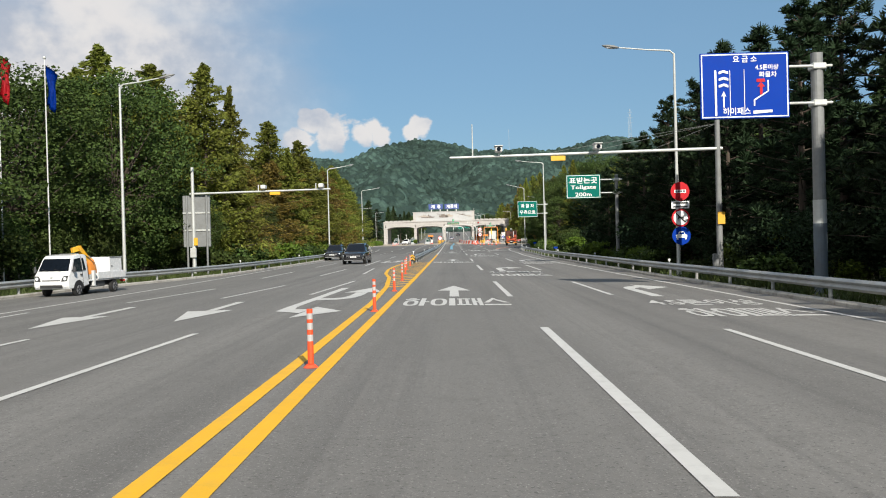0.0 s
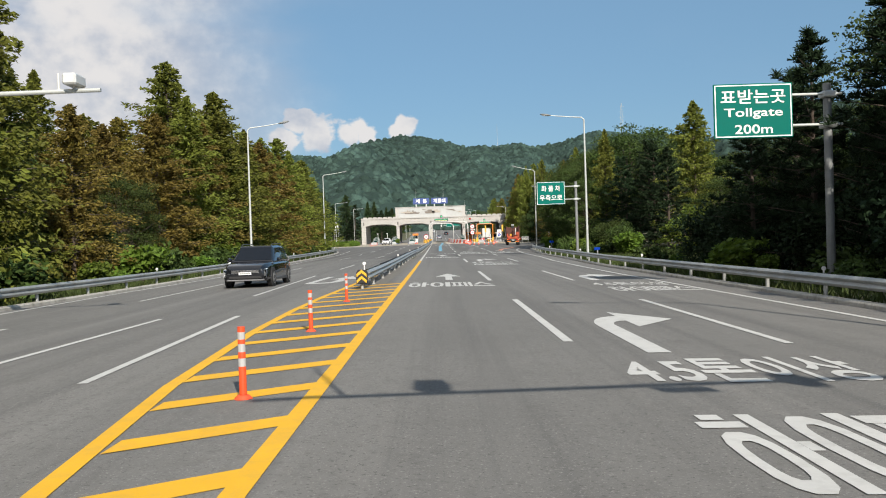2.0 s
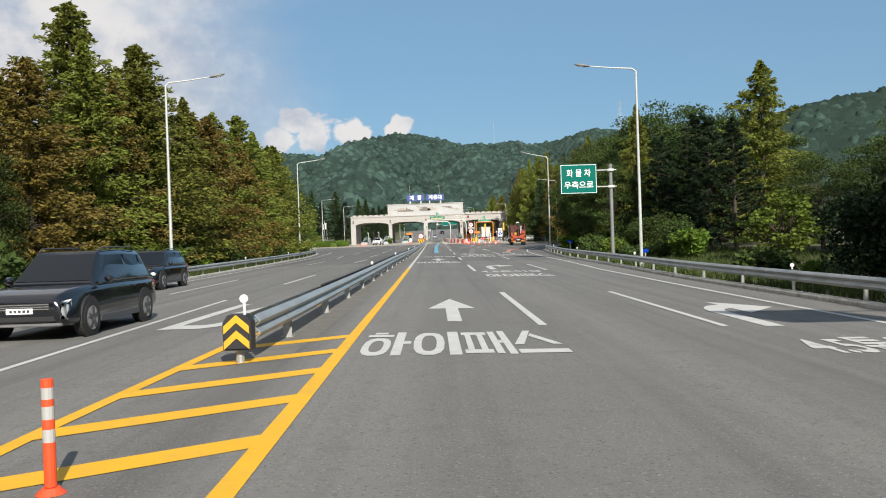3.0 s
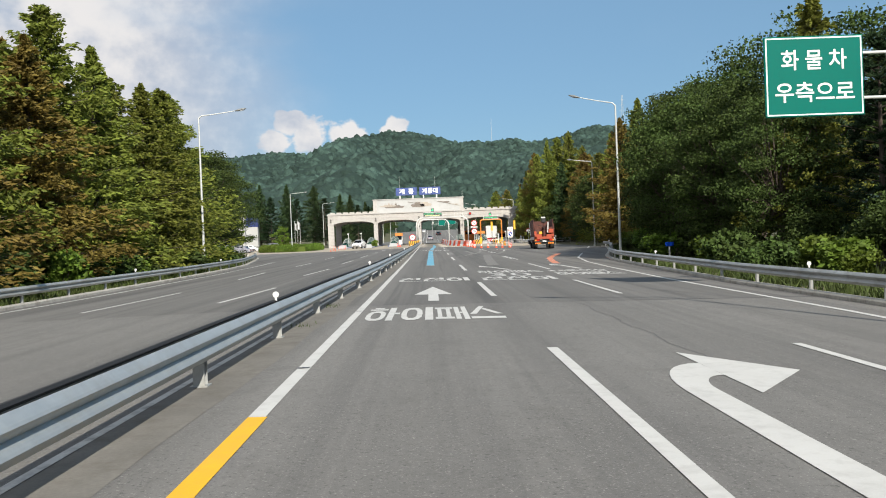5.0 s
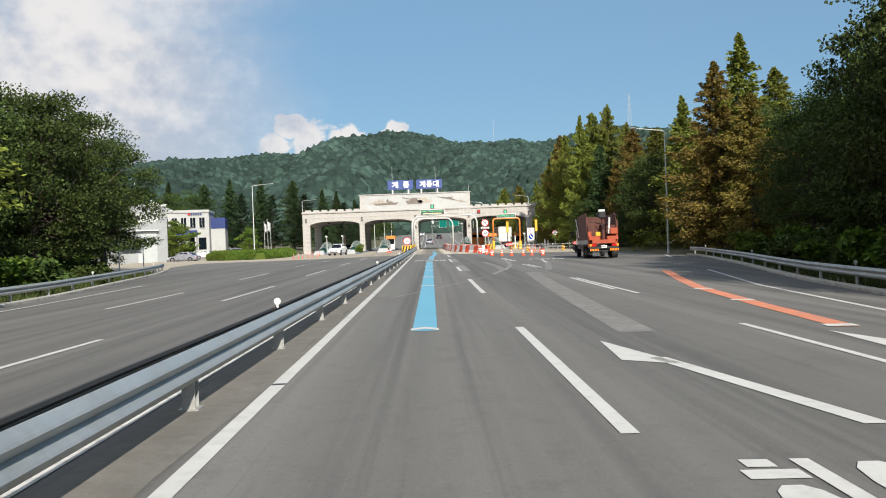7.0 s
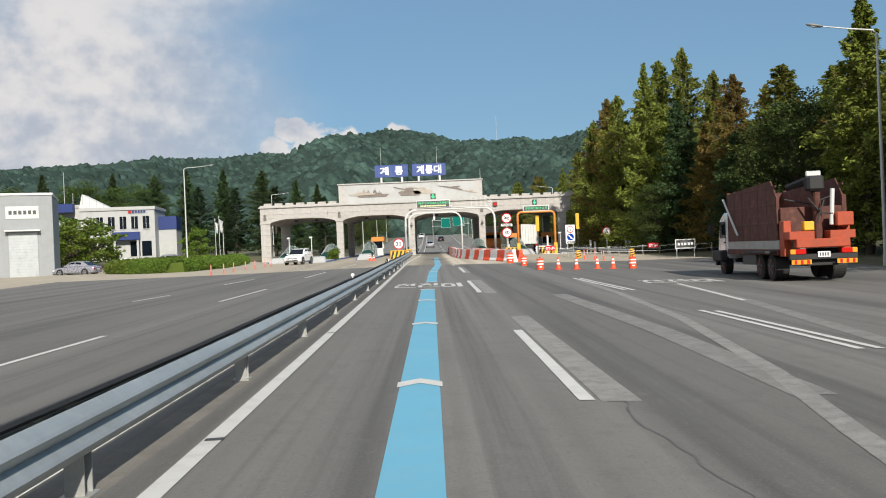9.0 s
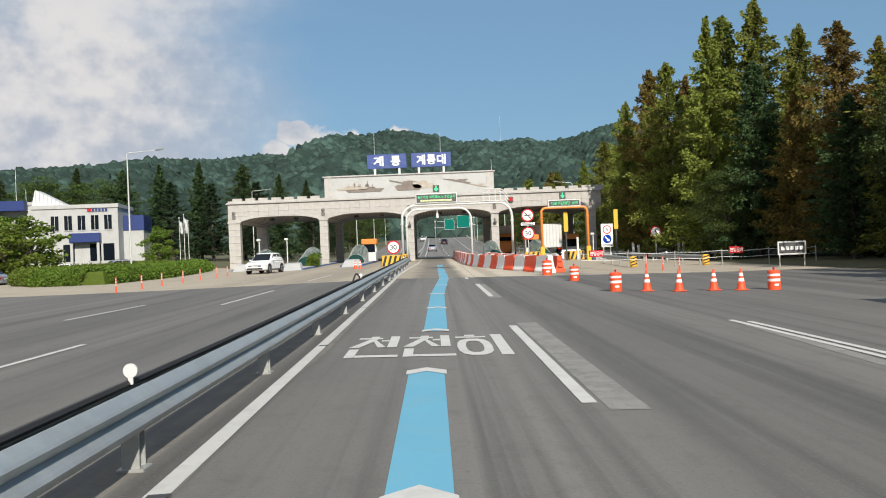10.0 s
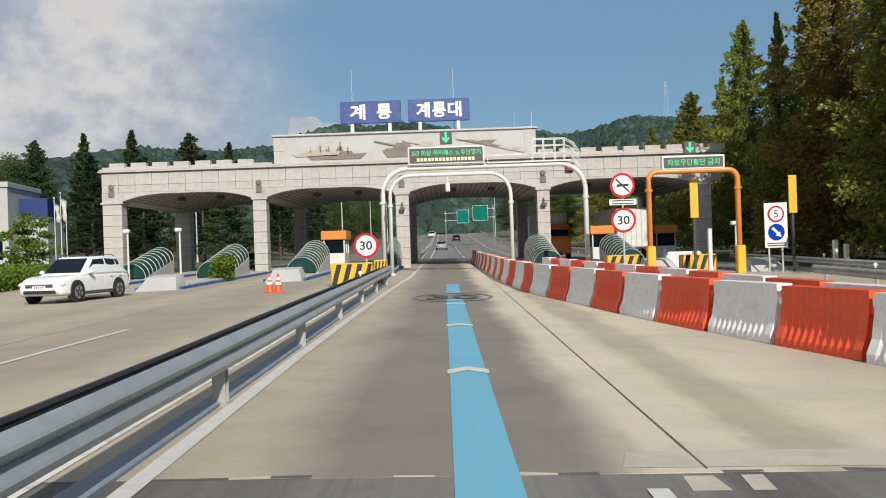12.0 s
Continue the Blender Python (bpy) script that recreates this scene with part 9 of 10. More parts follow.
def crane_pickup(m):
    """A small cab-over pickup with a folded crane and a white box; its front toward +y."""
    t = thing("utility_truck", "white cab-over utility truck with an orange folded crane", "truck", "", m)
    w, h = 0.86, 2.55

    def half(z):
        return w * (1.0 - 0.15 * max(0.0, z - 1.0) / 0.95)

    def panel(name, mat, outline, lift, parent, thick=0.012):
        """A plate on both flanks of the cab from (y, z) corners, following the lean of the sides."""
        for s in (-1, 1):
            bm = bmesh.new()
            prism(bm, outline, 0.0, 1.0)
            for v in bm.verts:
                y, z, k = v.co.x, v.co.z, v.co.y
                v.co = (s * (half(z) + lift - thick * k), y, z)
            bmesh.ops.recalc_face_normals(bm, faces=bm.faces[:])
            part(name, bm, mat, parent)

    profile = [(h - 0.08, 0.36), (h, 0.5), (h - 0.005, 0.78), (h - 0.06, 1.0), (h - 0.2, 1.16), (h - 0.56, 1.78), (h - 0.72, 1.9), (h - 1.1, 1.96), (h - 1.6, 1.94), (h - 1.72, 1.86), (h - 1.75, 0.5), (h - 1.3, 0.42)]
    bm = bmesh.new()
    prism(bm, profile, -1.0, 1.0)
    for v in bm.verts:
        v.co = (v.co.y * half(v.co.z), v.co.x, v.co.z)
    bmesh.ops.recalc_face_normals(bm, faces=bm.faces[:])
    rounded(bm, 0.045)
    cab = part("cab", bm, M["car_white"], t, smooth=True)
    # windscreen, leaning with the front of the cab
    bm = bmesh.new()
    ring = []
    for y, z, k in ((h - 0.215, 1.19, 0.9), (h - 0.545, 1.755, 0.9)):
        for lift in (-0.01, 0.016):
            ring.append([bm.verts.new((sx * (half(z) - 0.085), y + lift, z + lift * 0.5)) for sx in (-1, 1)])
    lo_in, lo_out, hi_in, hi_out = ring
    for q in ((lo_out, hi_out), (hi_in, lo_in), (lo_in, lo_out), (hi_out, hi_in)):
        bm.faces.new((q[0][0], q[0][1], q[1][1], q[1][0]))
    for k in (0, 1):
        bm.faces.new((lo_in[k], lo_out[k], hi_out[k], hi_in[k]))
    bmesh.ops.recalc_face_normals(bm, faces=bm.faces[:])
    screen = part("windscreen", bm, M["glass_dark"], cab)
    for x in (-0.35, 0.25):
        bm = bmesh.new()
        rod(bm, (x, h - 0.17, 1.2), (x + 0.36, h - 0.24, 1.3), 0.01, 0.008, 5)
        part("wiper", bm, M["black"], screen)
    panel("side_window", M["glass_dark"], [(h - 0.38, 1.17), (h - 0.68, 1.74), (h - 1.18, 1.78), (h - 1.22, 1.17)], 0.006, cab)
    panel("rear_window", M["glass_dark"], [(h - 1.3, 1.2), (h - 1.28, 1.78), (h - 1.42, 1.76), (h - 1.52, 1.22)], 0.006, cab)
    panel("door_seam", M["dark_grey"], [(h - 1.245, 0.55), (h - 1.235, 1.85), (h - 1.255, 1.85), (h - 1.265, 0.55)], 0.004, cab)
    panel("door_handle", M["black"], [(h - 1.0, 0.98), (h - 1.0, 1.03), (h - 1.18, 1.03), (h - 1.18, 0.98)], 0.02, cab, 0.02)
    arc = [(h - 0.86 + 0.42 * math.cos(u), 0.33 + 0.42 * math.sin(u)) for u in np.linspace(0, math.pi, 13)]
    panel("wheel_arch", M["black"], arc, 0.006, cab)
    for s in (-1, 1):
        bm = bmesh.new()
        prism(bm, [(s * 0.52, 0.72), (s * 0.80, 0.74), (s * 0.835, 0.98), (s * 0.66, 0.98), (s * 0.55, 0.86)], h - 0.06, h + 0.012)
        bmesh.ops.recalc_face_normals(bm, faces=bm.faces[:])
        lamp = part("headlight", bm, M["dark_grey"], cab, "dark headlight with a clear lens")
        bm = bmesh.new()
        disc(bm, s * 0.70, h + 0.016, 0.85, 0.075, 0.012, 14)
        part("lens", bm, M["lamp_clear"], lamp)
        bm = bmesh.new()
        disc(bm, s * 0.70, h + 0.004, 0.5, 0.055, 0.012, 12)
        part("fog_lamp", bm, M["lamp_clear"], cab)
        bm = bmesh.new()
        box(bm, s * (w + 0.13) - 0.055, s * (w + 0.13) + 0.055, h - 0.34, h - 0.28, 1.12, 1.4, 0.02)
        rod(bm, (s * w * 0.95, h - 0.34, 1.2), (s * (w + 0.1), h - 0.31, 1.25), 0.015)
        part("mirror", bm, M["dark_grey"], cab)
        for y in (h - 0.86, -h + 1.05):
            wheel(t, s * (w - 0.1), y, 0.31, 0.19)
        gate = box_part(t, "side_gate", M["car_white"], s * w - 0.02, s * w + 0.025, -h, h - 2.5, 0.72, 1.06, 0.012, "white folding side gate")
        for y in (-h + 0.35, -h + 1.2, -h + 2.1):
            box_part(gate, "hinge", M["steel_old"], s * w - 0.01, s * w + 0.04, y - 0.03, y + 0.03, 0.69, 0.8, 0.006)
        box_part(t, "mudguard", M["black"], s * (w - 0.12) - 0.12, s * (w - 0.12) + 0.1, -h + 0.62, -h + 1.48, 0.62, 0.67, 0.01)
        box_part(t, "tail_lamp", M["lamp_red"], s * 0.68 - 0.14, s * 0.68 + 0.14, -h - 0.03, -h + 0.03, 0.5, 0.6)
    box_part(cab, "grille", M["dark_grey"], -0.46, 0.46, h - 0.04, h + 0.008, 0.74, 0.79, 0.008)
    box_part(cab, "badge", M["steel"], -0.07, 0.07, h - 0.06, h - 0.01, 0.87, 0.93, 0.01)
    lower = box_part(cab, "lower_grille", M["black"], -0.56, 0.56, h - 0.05, h + 0.006, 0.42, 0.56, 0.01)
    for z in (0.465, 0.515):
        box_part(lower, "bar", M["dark_grey"], -0.55, 0.55, h - 0.01, h + 0.014, z - 0.008, z + 0.008, 0.0)
    box_part(cab, "plate", M["plate"], -0.2, 0.2, h - 0.01, h + 0.012, 0.59, 0.68, 0.0)
    box_part(cab, "roof_rack", M["steel_old"], -0.5, 0.5, h - 1.5, h - 1.44, 1.92, 1.99, 0.01)
    box_part(t, "chassis", M["black"], -0.4, 0.4, -h + 0.1, h - 0.6, 0.36, 0.66)
    box_part(t, "bed", M["white_metal"], -w + 0.02, w - 0.02, -h, h - 1.8, 0.64, 0.72)
    # dark blocks added between the wheels in place of the underbody's shade
    for x in (-0.72, 0.42):
        box_part(t, "truck_box", M["dark_grey"], x, x + 0.3, h - 3.35, h - 2.4, 0.34, 0.62, 0.02, "dark block standing for the shade under the bed")
    box_part(t, "tail_gate", M["car_white"], -w + 0.03, w - 0.03, -h - 0.01, -h + 0.03, 0.72, 1.06, 0.01)
    crate = box_part(t, "equipment_box", M["car_white"], -w + 0.1, w - 0.1, -h + 0.15, -h + 1.35, 0.73, 1.78, 0.03, "white equipment box")
    for x in (-w + 0.085, w - 0.085):
        box_part(crate, "latch", M["dark_grey"], x - 0.02, x + 0.02, -h + 1.1, -h + 1.22, 1.3, 1.34, 0.005)
        box_part(crate, "edge_strip", M["steel_old"], x - 0.01, x + 0.01, -h + 0.15, -h + 1.35, 1.74, 1.79, 0.004)
    # crane between cab and box
    box_part(t, "crane_base", M["steel_old"], -0.6, 0.3, h - 2.8, h - 2.3, 0.72, 1.0, 0.04)
    bm = bmesh.new()
    slab_loft(bm, [(h - 2.78, 0.2, 0.16, 0.95, 1.45), (h - 2.55, 0.24, 0.18, 0.95, 1.75), (h - 2.3, 0.2, 0.12, 0.95, 1.6)])
    bmesh.ops.translate(bm, verts=bm.verts[:], vec=(-0.45, 0, 0))
    part("crane_column", bm, M["orange_metal"], t, "orange crane column")
    bm = bmesh.new()
    for a, b in (((-0.4, h - 2.5, 1.6), (-0.25, h - 1.95, 2.24)), ((-0.25, h - 1.95, 2.24), (-0.12, h - 1.68, 2.16))):
        d = Vector(b) - Vector(a)
        m2 = Matrix.Translation((Vector(a) + Vector(b)) / 2) @ d.to_track_quat("Z", "Y").to_matrix().to_4x4()
        box(bm, -0.08, 0.08, -0.085, 0.085, -d.length / 2 - 0.06, d.length / 2 + 0.06, 0.025, m2)
    part("crane_boom", bm, M["yellow_metal"], t, "folded yellow crane boom")
    bm = bmesh.new()
    rod(bm, (-0.42, h - 2.75, 1.72), (-0.3, h - 1.95, 2.12), 0.035, 0.03, 8)
    part("ram", bm, M["steel"], t)
    bm = bmesh.new()
    tube(bm, [(-0.6, h - 2.6, 1.1), (-0.66, h - 2.5, 1.5), (-0.5, h - 2.3, 1.78), (-0.35, h - 2.1, 1.95)], 0.02, 6)
    part("hose", bm, M["black"], t)
    for s in (-1, 1):
        leg = box_part(t, "stabiliser", M["white_metal"], s * (w - 0.05) - 0.07, s * (w - 0.05) + 0.07, h - 2.28, h - 2.12, 0.42, 1.15, 0.015, "white stabiliser leg")
        box_part(leg, "foot", M["steel_old"], s * (w - 0.05) - 0.1, s * (w - 0.05) + 0.1, h - 2.31, h - 2.09, 0.38, 0.43, 0.01)
    return t


crane_pickup(road_pose(-15.6, 36.0, 172) @ Matrix.Scale(0.86, 4))


def box_truck(m, label, cab_mat, body_mat, L=9.5):
    t = thing("box_truck", label, "truck", "trucks at the gate", m)
    h = L / 2
    box_part(t, "chassis", M["black"], -0.5, 0.5, -h, h, 0.5, 0.9)
    bm = bmesh.new()
    slab_loft(bm, [(h - 1.9, 1.2, 1.15, 0.6, 2.9), (h - 0.6, 1.22, 1.15, 0.55, 2.9), (h, 1.15, 1.05, 0.6, 1.7)])
    cab = part("cab", bm, cab_mat, t)
    box_part(cab, "windscreen", M["glass_dark"], -1.0, 1.0, h - 0.45, h - 0.15, 1.8, 2.5)
    box_part(t, "cargo_box", body_mat, -1.22, 1.22, -h, h - 2.1, 1.1, 3.9, 0.04)
    for k in range(9):
        box_part(t, "rib", M["white_metal"], -1.25, -1.22, -h + 0.2 + k * 0.75, -h + 0.28 + k * 0.75, 1.15, 3.85, 0.0)
    for k in range(6):
        box_part(t, "door_bar", M["steel_old"], -1.0 + 0.38 * k, -0.95 + 0.38 * k, -h - 0.03, -h, 1.2, 3.8, 0.0)
    for s in (-1, 1):
        for y in (h - 1.0, -h + 1.2, -h + 2.3):
            wheel(t, s * 1.05, y, 0.48, 0.3, M["steel_old"])
        box_part(t, "tail_lamp", M["lamp_red"], s * 0.9 - 0.2, s * 0.9 + 0.2, -h - 0.03, -h + 0.03, 0.85, 1.05)
    return t


box_truck(road_pose(13.9, 297, 2), "white box truck waiting in the truck lane", M["car_white"], M["white_metal"], 10)
box_truck(road_pose(9.3, 303, 181), "box truck with an orange and white cab", M["orange_metal"], M["white_metal"], 9)


# ---- office, shed, hedge and plaza details ----
def office():
    t = thing("toll_office", "white two-storey toll office with blue fascias", "building")
    g = ground_z(-55, 330) - 0.2
    m = Matrix.Translation((-50.0, 330, g)) @ Matrix.Rotation(radians(8), 4, "Z") @ Matrix.Diagonal((1, 1, 1.14, 1))
    t.matrix_basis = m

    def b(name, mat, x0, x1, y0, y1, z0, z1, bevel=0.03, label="", parent=None):
        return box_part(parent or t, name, mat, x0, x1, y0, y1, z0, z1, bevel, label)

    wall = b("wall", M["white_wall"], -13, 0, 0.3, 12, 0, 8.2)
    b("wall", M["white_wall"], -24, -13, 3.5, 12, 0, 9.0)
    b("parapet", M["white_wall"], -13.15, 0.15, 0.1, 12.1, 8.2, 8.75)
    b("parapet", M["white_wall"], -24.1, -13.2, 3.3, 12.1, 9.0, 9.5)
    b("wing", M["white_wall"], 0, 3.2, 4, 11, 0, 5.0)
    b("wing_band", M["blue_trim"], 0.01, 3.3, 3.9, 11.1, 5.0, 7.2)
    b("fascia", M["blue_trim"], -25.5, -14.5, 1.6, 3.3, 8.2, 9.6, 0.05, "blue metal fascia")
    b("porch", M["blue_trim"], -7.2, -2.6, -1.2, 0.28, 3.4, 4.7, 0.05, "blue porch canopy")
    for x in (-6.9, -2.9):
        b("porch_column", M["white_wall"], x - 0.2, x + 0.2, -1.0, -0.6, 0, 3.4)
    for k in range(6):
        x = -12.2 + k * 2.02
        if 0 < k < 6:
            w = b("window", M["glass_dark"], x, x + 1.15, 0.24, 0.32, 5.2, 7.2, 0.0)
            b("mullion", M["white_metal"], x + 0.55, x + 0.6, 0.2, 0.25, 5.2, 7.2, 0.0, "", w)
            b("sill", M["white_wall"], x - 0.08, x + 1.23, 0.15, 0.3, 5.08, 5.18, 0.01, "", w)
        if k in (2, 4, 5):
            b("window", M["glass_dark"], x - 0.3, x + 1.4, 0.24, 0.32, 0.8, 3.2, 0.0)
    for k in range(3):
        b("window", M["glass_dark"], -22.5 + k * 3, -20.7 + k * 3, 3.44, 3.52, 5.4, 7.4, 0.0)
        b("window", M["glass_dark"], -22.5 + k * 3, -20.7 + k * 3, 3.44, 3.52, 1.0, 3.2, 0.0)
    for k, x in enumerate((-4.6, -3.9, -3.4, -2.9, -2.4, -1.9)):
        b("sign_mark", M["sign_red"] if k == 0 else M["blue_trim"], x, x + (0.6 if k == 0 else 0.36), 0.06, 0.1, 7.75, 8.1, 0.0)
    bm = bmesh.new()
    prism(bm, [(0, 0), (5.4, 0), (0.6, 2.3)], 2, 6, Matrix.Translation((-13.5, 0, 8.76)))
    sl = part("skylight", bm, M["white_metal"], t, "sloping white framed skylight")
    for k in range(8):
        bm = bmesh.new()
        rod(bm, (-12.8 + 0.6 * k, 1.97, 8.8), (-12.8 + 0.6 * k, 1.97, 8.8 + 2.2 * (1 - k / 8)), 0.04, seg=6)
        part("skylight_bar", bm, M["steel_old"], sl)
    for x in (-17, -15.5):
        bm = bmesh.new()
        rod(bm, (x, 6, 9.4), (x, 6, 15 if x == -17 else 11.5), 0.05, 0.03)
        part("antenna", bm, M["pole"], t)
    return t


office()
t = thing("salt_shed", "white metal storage shed with a grey roller door", "building", m=Matrix.Translation((-38.9, 262.2, ground_z(-40, 262) - 0.2)) @ Matrix.Rotation(radians(20), 4, "Z"))
wall = box_part(t, "wall", M["cladding"], -11, 0, 0, 10, 0, 8.7, 0.04)
for k in range(27):
    box_part(wall, "rib", M["cladding"], -10.9 + 0.41 * k, -10.86 + 0.41 * k, -0.03, 0.01, 0.1, 8.6, 0.0)
box_part(t, "roof_edge", M["white_metal"], -11.1, 0.1, -0.1, 10.1, 8.7, 8.95, 0.03)
door = box_part(t, "roller_door", M["steel_old"], -4.2, -1.5, -0.06, 0.02, 0.2, 4.9, 0.01, "grey roller door")
for k in range(16):
    box_part(door, "slat", M["steel"], -4.2, -1.5, -0.075, -0.052, 0.25 + 0.29 * k, 0.5 + 0.29 * k, 0.008)
box_part(t, "canopy", M["white_metal"], -4.5, -1.2, -0.7, 0.02, 5.0, 5.15)
nb = box_part(t, "name_panel", M["pole"], -4.4, -1.3, -0.06, 0.0, 6.3, 7.6, 0.02)
for k in range(6):
    box_part(nb, "text_bar", M["dark_grey"], -4.1 + 0.45 * k, -3.8 + 0.45 * k, -0.075, -0.062, 6.75, 7.15, 0.0)


def hedge(path, w, h, label):
    rng = np.random.default_rng(31)
    pts = [Vector((x, y, 0)) for x, y in path]
    cs = []
    for a, b in zip(pts, pts[1:]):
        n = int((b - a).length * 900)
        u = rng.uniform(0, 1, size=n)
        p = np.array(a)[None] + (np.array(b) - np.array(a))[None] * u[:, None]
        ang = rng.uniform(0, math.pi, size=n)
        d = (b - a).normalized()
        side = np.array([d.y, -d.x, 0])
        r = 0.82 + rng.normal(size=n) * 0.08
        p += side[None] * (np.cos(ang) * w / 2 * r)[:, None]
        p[:, 2] = [gz(q[0], q[1]) for q in p]
        p[:, 2] += np.sin(ang) ** 0.6 * h * r
        cs.append(p)
    v, f = leaf_cards(rng, np.concatenate(cs), 0.11, 0.8, 1.3)
    t = thing("hedge", label, "hedge")
    me = bpy.data.meshes.new("foliage")
    me.from_pydata(v.tolist(), [], f.tolist())
    me.materials.append(M["leaf_hedge"])
    c = new("foliage", me)
    c.parent = t
    bm = bmesh.new()
    sweep(bm, [(x, y, gz(x, y) - 0.05) for x, y in path], [(-w * 0.36, 0), (w * 0.36, 0), (w * 0.3, h * 0.72), (-w * 0.3, h * 0.72)], 1)
    part("core", bm, M["leaf_hedge"], t)
    return t


hedge([(-27.5, 253), (-23.5, 252), (-22.5, 262), (-23.5, 274), (-25, 285)], 3.4, 1.35, "clipped bright green hedge on the plaza edge")
hedge([(-27.5, 254), (-31, 258), (-31, 274), (-30, 290)], 3.0, 1.4, "clipped bright green hedge beside the car park")
road_sheet("office_yard", M["concrete"], 205, 300, lambda y: -56.0, lambda y: edge_left(y) + 0.3, -0.006, "sandy concrete yard of the toll office", 4.0)


def island_lamp(x, y, h):
    t = thing("bollard_lamp", "slim white post with a lamp head on a toll island", "lamp", "bollard lamps")
    g = gz(x, y)
    bm = bmesh.new()
    rod(bm, (x, y, g - 0.1), (x, y, g + h), 0.06, 0.05, 10)
    part("pole", bm, M["white_metal"], t)
    bm = bmesh.new()
    box(bm, x - 0.26, x + 0.12, y - 0.15, y + 0.15, g + h - 0.02, g + h + 0.2, 0.05)
    part("head", bm, M["white_metal"], t)
    return t


island_lamp(-17.2, 278.5, 2.9)
island_lamp(-14.6, 279.5, 2.9)
island_lamp(15.9, 276, 2.4)
for x, y, h in ((18.4, 270, 1.5), (18.9, 270, 1.3), (22.0, 268, 1.8), (22.4, 268, 1.4), (14.2, 275, 2.2)):
    t = thing("lane_post", "white square post beside the weighing lane", "post", "lane posts")
    box_part(t, "post", M["white_metal"], x - 0.1, x + 0.1, y - 0.1, y + 0.1, gz(x, y) - 0.05, gz(x, y) + h, 0.02)
    box_part(t, "foot", M["kerb"], x - 0.2, x + 0.2, y - 0.2, y + 0.2, gz(x, y) - 0.05, gz(x, y) + 0.08, 0.02)
# round topiary on the island
plant("u2", -11.6, 277.5, 2.0, 0.75)
guardrail("guardrail", lambda y: 17.5 + (y - 262) * 0.06, 262, 286, -1, "galvanised guardrail between the weighing lanes")
guardrail("guardrail", lambda y: 22.8 + (y - 260) * 0.03, 256, 290, -1, "galvanised guardrail at the edge of the plaza")
# tape line with red notices closing the outer lanes
t = thing("tape_barrier", "steel posts with tape and red no entry notices", "barrier")
for x in (9.5, 12.5, 15.5, 18.5, 21.5, 24.5):
    bm = bmesh.new()
    rod(bm, (x, 246.4, gz(x, 246.4) - 0.05), (x, 246.4, gz(x, 246.4) + 1.05), 0.03, 0.03, 8)
    part("post", bm, M["steel_old"], t)
for z in (0.55, 0.95):
    bm = bmesh.new()
    tube(bm, [(x, 246.4, gz(x, 246.4) + z - 0.06 * (k % 2)) for k, x in enumerate((9.5, 11, 12.5, 14, 15.5, 17, 18.5, 20, 21.5, 23, 24.5))], 0.012, 6)
    part("tape", bm, M["white_plastic"], t)
for x in (10.5, 19.4):
    g = gz(x, 246.3)
    nb = box_part(t, "notice", M["sign_red"], x - 0.46, x + 0.46, 246.3, 246.33, g + 0.76, g + 1.17, 0.01, "red notice")
    bm = bmesh.new()
    upright_text(bm, "진입금지", x - 0.4, 246.29, g + 0.84, 0.8, 0.25, 0.01)
    part("writing", bm, M["sign_white"], nb)


def rail_cap(x, y):
    """A striped end cap on the first post of a guardrail."""
    t = thing("rail_end_cap", "yellow and black striped end cap of a guardrail", "crash block", "rail end caps")
    g = gz(x, y)
    bm = bmesh.new()
    box(bm, x - 0.22, x + 0.22, y - 0.3, y, g + 0.0, g + 0.72, 0.08)
    part("block", bm, M["yellow_metal"], t)
    for k in range(3):
        bm = bmesh.new()
        z = g + 0.1 + 0.2 * k
        prism(bm, [(x - 0.2, z), (x + 0.2, z + 0.12), (x + 0.2, z + 0.2), (x - 0.2, z + 0.08)], y - 0.312, y - 0.303)
        part("stripe", bm, M["black"], t)


rail_cap(13.1, 247.6)
rail_cap(17.8, 247.6)
guardrail("guardrail", lambda y: 13.1 + (y - 248) * 0.06, 247.8, 262, -1, "galvanised guardrail behind a striped end cap")
guardrail("guardrail", lambda y: 17.8 - (y - 248) * 0.02, 247.8, 261, -1, "galvanised guardrail behind a striped end cap")
t = thing("notice_board", "low white framed notice board on short legs", "sign")
g = gz(20.3, 240)
for x0, x1, z0, z1 in ((19.5, 21.1, 0.68, 0.76), (19.5, 21.1, 1.36, 1.44), (19.5, 19.58, 0.76, 1.36), (21.02, 21.1, 0.76, 1.36)):
    box_part(t, "frame", M["white_metal"], x0, x1, 240.0, 240.06, g + z0, g + z1, 0.01)
face = box_part(t, "face", M["dark_grey"], 19.58, 21.02, 240.02, 240.05, g + 0.76, g + 1.36, 0.0, "dark face with pale marks")
for k in range(5):
    box_part(face, "text_bar", M["sign_white"], 19.7 + 0.26 * k, 19.88 + 0.26 * k, 240.008, 240.018, g + 0.95, g + 1.15, 0.0)
for x in (19.6, 21.0):
    box_part(t, "leg", M["steel_old"], x - 0.03, x + 0.03, 240.02, 240.06, g - 0.05, g + 0.7, 0.005)
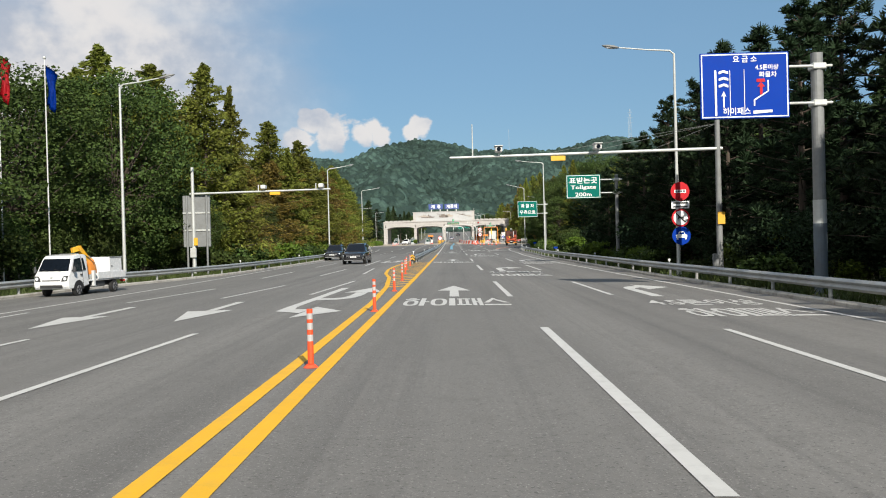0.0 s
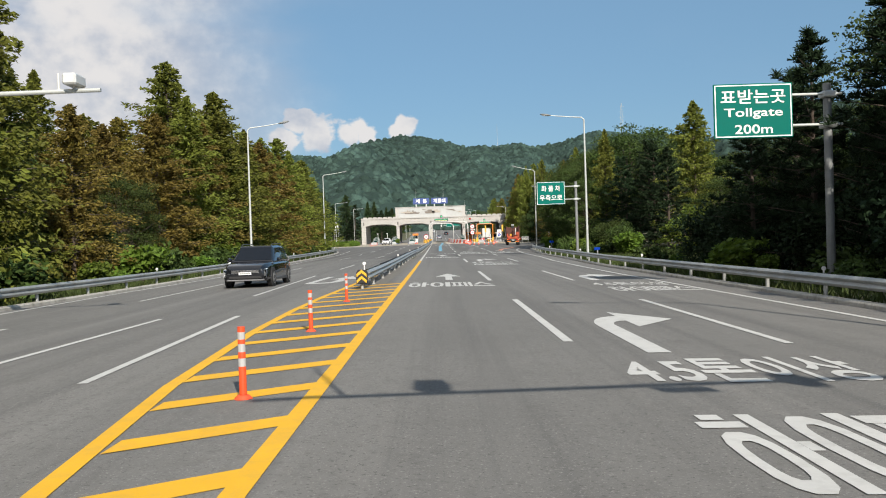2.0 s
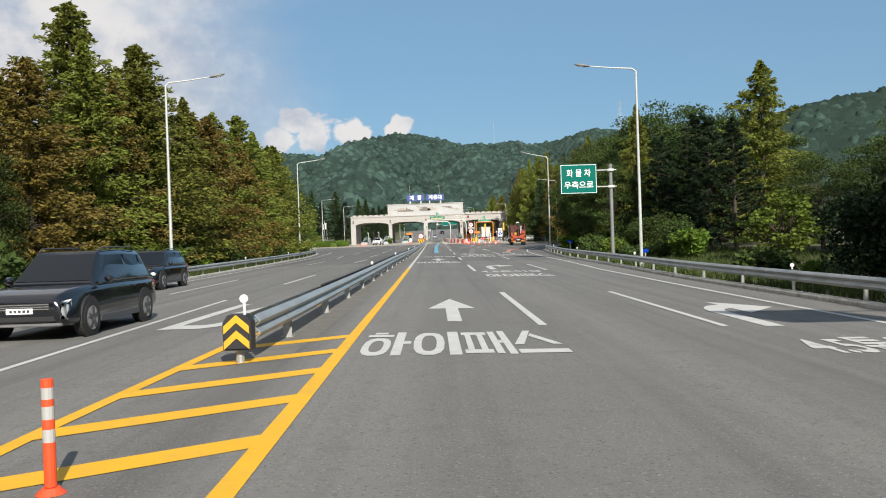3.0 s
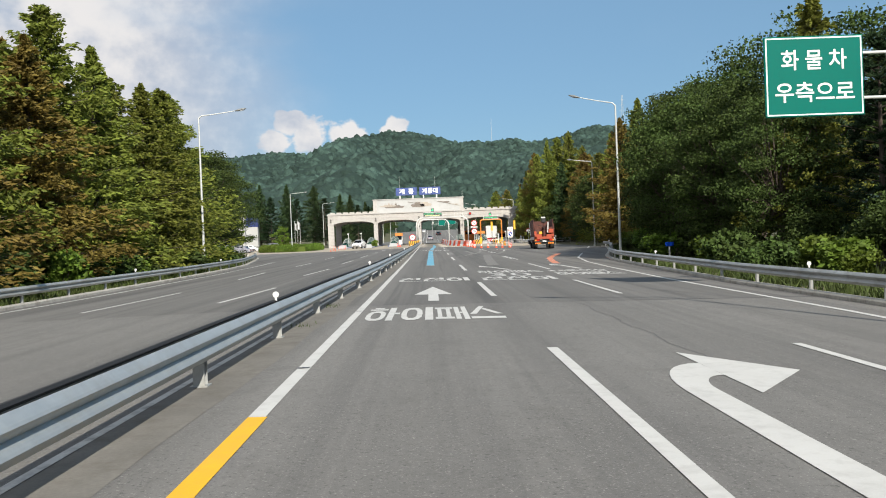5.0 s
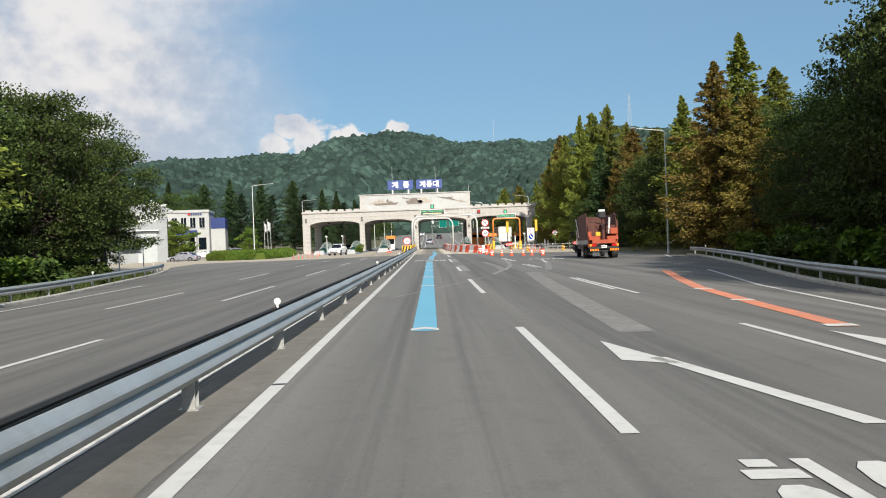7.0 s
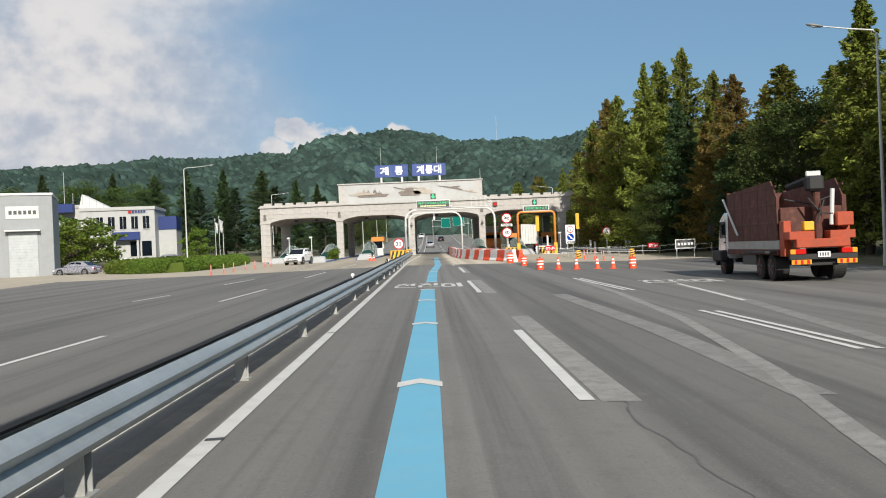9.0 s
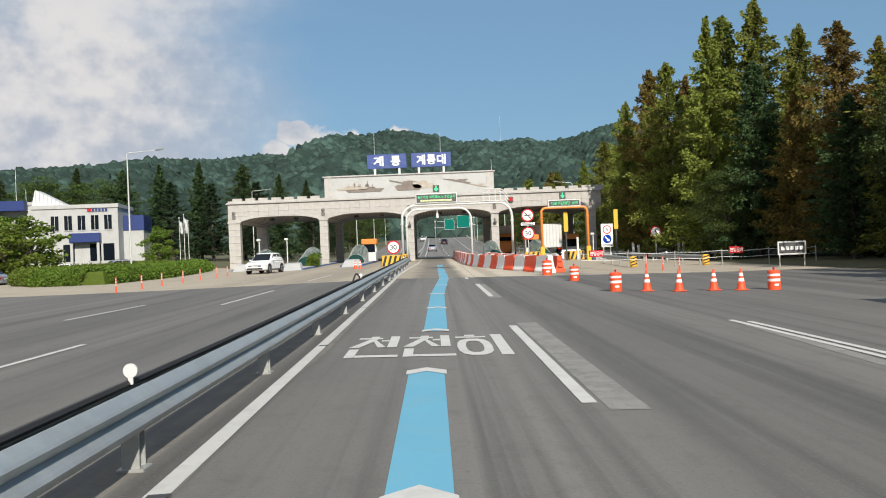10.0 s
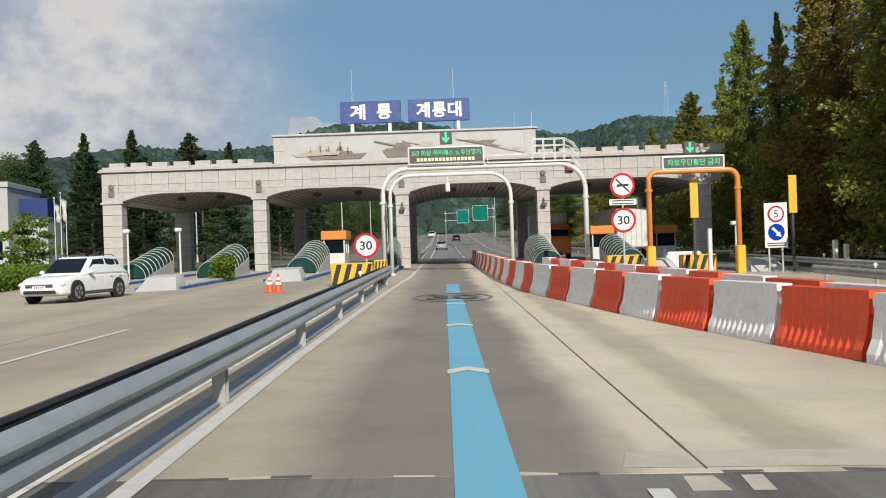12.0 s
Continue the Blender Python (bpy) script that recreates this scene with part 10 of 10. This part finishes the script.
# signs and parapet of the road beyond the gate
board_sign("direction_sign", 3.2, 5.6, 398, 7.6, 10.2, M["sign_green"], 1.0, (), "far green direction sign beyond the gate", 0.12)
board_sign("direction_sign", 6.2, 9.2, 396, 7.9, 10.9, M["sign_green"], 10.2, (), "far green direction sign beyond the gate", 0.12)
guardrail("guardrail", lambda y: 0.0 - 1.9, 318, 640, 1, "galvanised guardrail along the far median")
guardrail("guardrail", lambda y: edge_right(y) + 0.1, 318, 600, -1, "galvanised guardrail along the far road")
mark("far_lane_lines", [q for y in range(320, 620, 20) for q in strip(2.6, 0.16, y, y + 9) + strip(-5.4, 0.16, y, y + 9)] + strip(-1.0, 0.16, 318, 640) + strip(8.2, 0.16, 330, 640), M["white_paint"], "white lines on the road beyond the gate", 0.02)
# small blue notice and delineator by the guardrail
plate_sign(13.3, 13.8, 112, 0.5, 0.73, M["sign_blue"], "small blue notice plate in the weeds", legs=(13.6,), leg_to=-0.2)
plate_sign(14.1, 14.62, 148, 1.05, 1.3, M["sign_blue"], "small blue notice plate in the weeds", legs=(14.36,), leg_to=0.0)
plate_sign(-16.2, -15.4, 83, 0.5, 0.8, M["sign_white"], "small white notice plate behind the guardrail", legs=(-15.8,), leg_to=-0.1)
# banner on posts before the office road
t = thing("banner", "white cloth banner on grey posts", "banner")
for x in (-25.6, -23.6):
    bm = bmesh.new()
    rod(bm, (x, 205, ground_z(x, 205) - 0.1), (x, 205, 3.6), 0.05, 0.05)
    part("post", bm, M["pole"], t)
cloth = box_part(t, "cloth", M["sign_white"], -25.5, -23.7, 204.94, 204.96, 2.3, 3.2, 0.0)
for k in range(4):
    box_part(cloth, "text_bar", M["dark_grey"], -25.3 + 0.4 * k, -25.05 + 0.4 * k, 204.92, 204.935, 2.6, 2.9, 0.0)


# ---- far things on the ridge ----
def power_pylon(x, y, z, h):
    """A lattice tower with three pairs of arms."""
    t = thing("power_pylon", "pale steel lattice power pylon on the ridge", "pylon")
    at = lambda u, s, q: (x + s * (2.6 - 2.1 * u), y + q * (2.6 - 2.1 * u), z + h * u)
    for s in (-1, 1):
        for q in (-1, 1):
            bm = bmesh.new()
            rod(bm, at(0, s, q), at(1, s, q), 0.1, 0.06, 6)
            part("leg", bm, M["pole"], t)
    for k in range(8):
        bm = bmesh.new()
        for q in (-1, 1):
            rod(bm, at(k / 8, -1, q), at((k + 1) / 8, 1, q), 0.055, 0.055, 4)
            rod(bm, at(k / 8, 1, q), at((k + 1) / 8, -1, q), 0.055, 0.055, 4)
        part("brace", bm, M["pole"], t)
    for u, w in ((0.62, 4.6), (0.76, 4.0), (0.9, 3.4)):
        bm = bmesh.new()
        rod(bm, (x - w, y, z + h * u), (x + w, y, z + h * u), 0.08, 0.08, 5)
        part("arm", bm, M["pole"], t)
    return t


power_pylon(237.5, 1128, 122.0, 48.0)
for x, y, z, h in ((78.8, 1128, 112, 36.0),):
    t = thing("radio_mast", "thin grey radio mast on the ridge", "mast")
    bm = bmesh.new()
    rod(bm, (x, y, z), (x, y, z + h), 0.2, 0.1, 8)
    part("pole", bm, M["pole"], t)
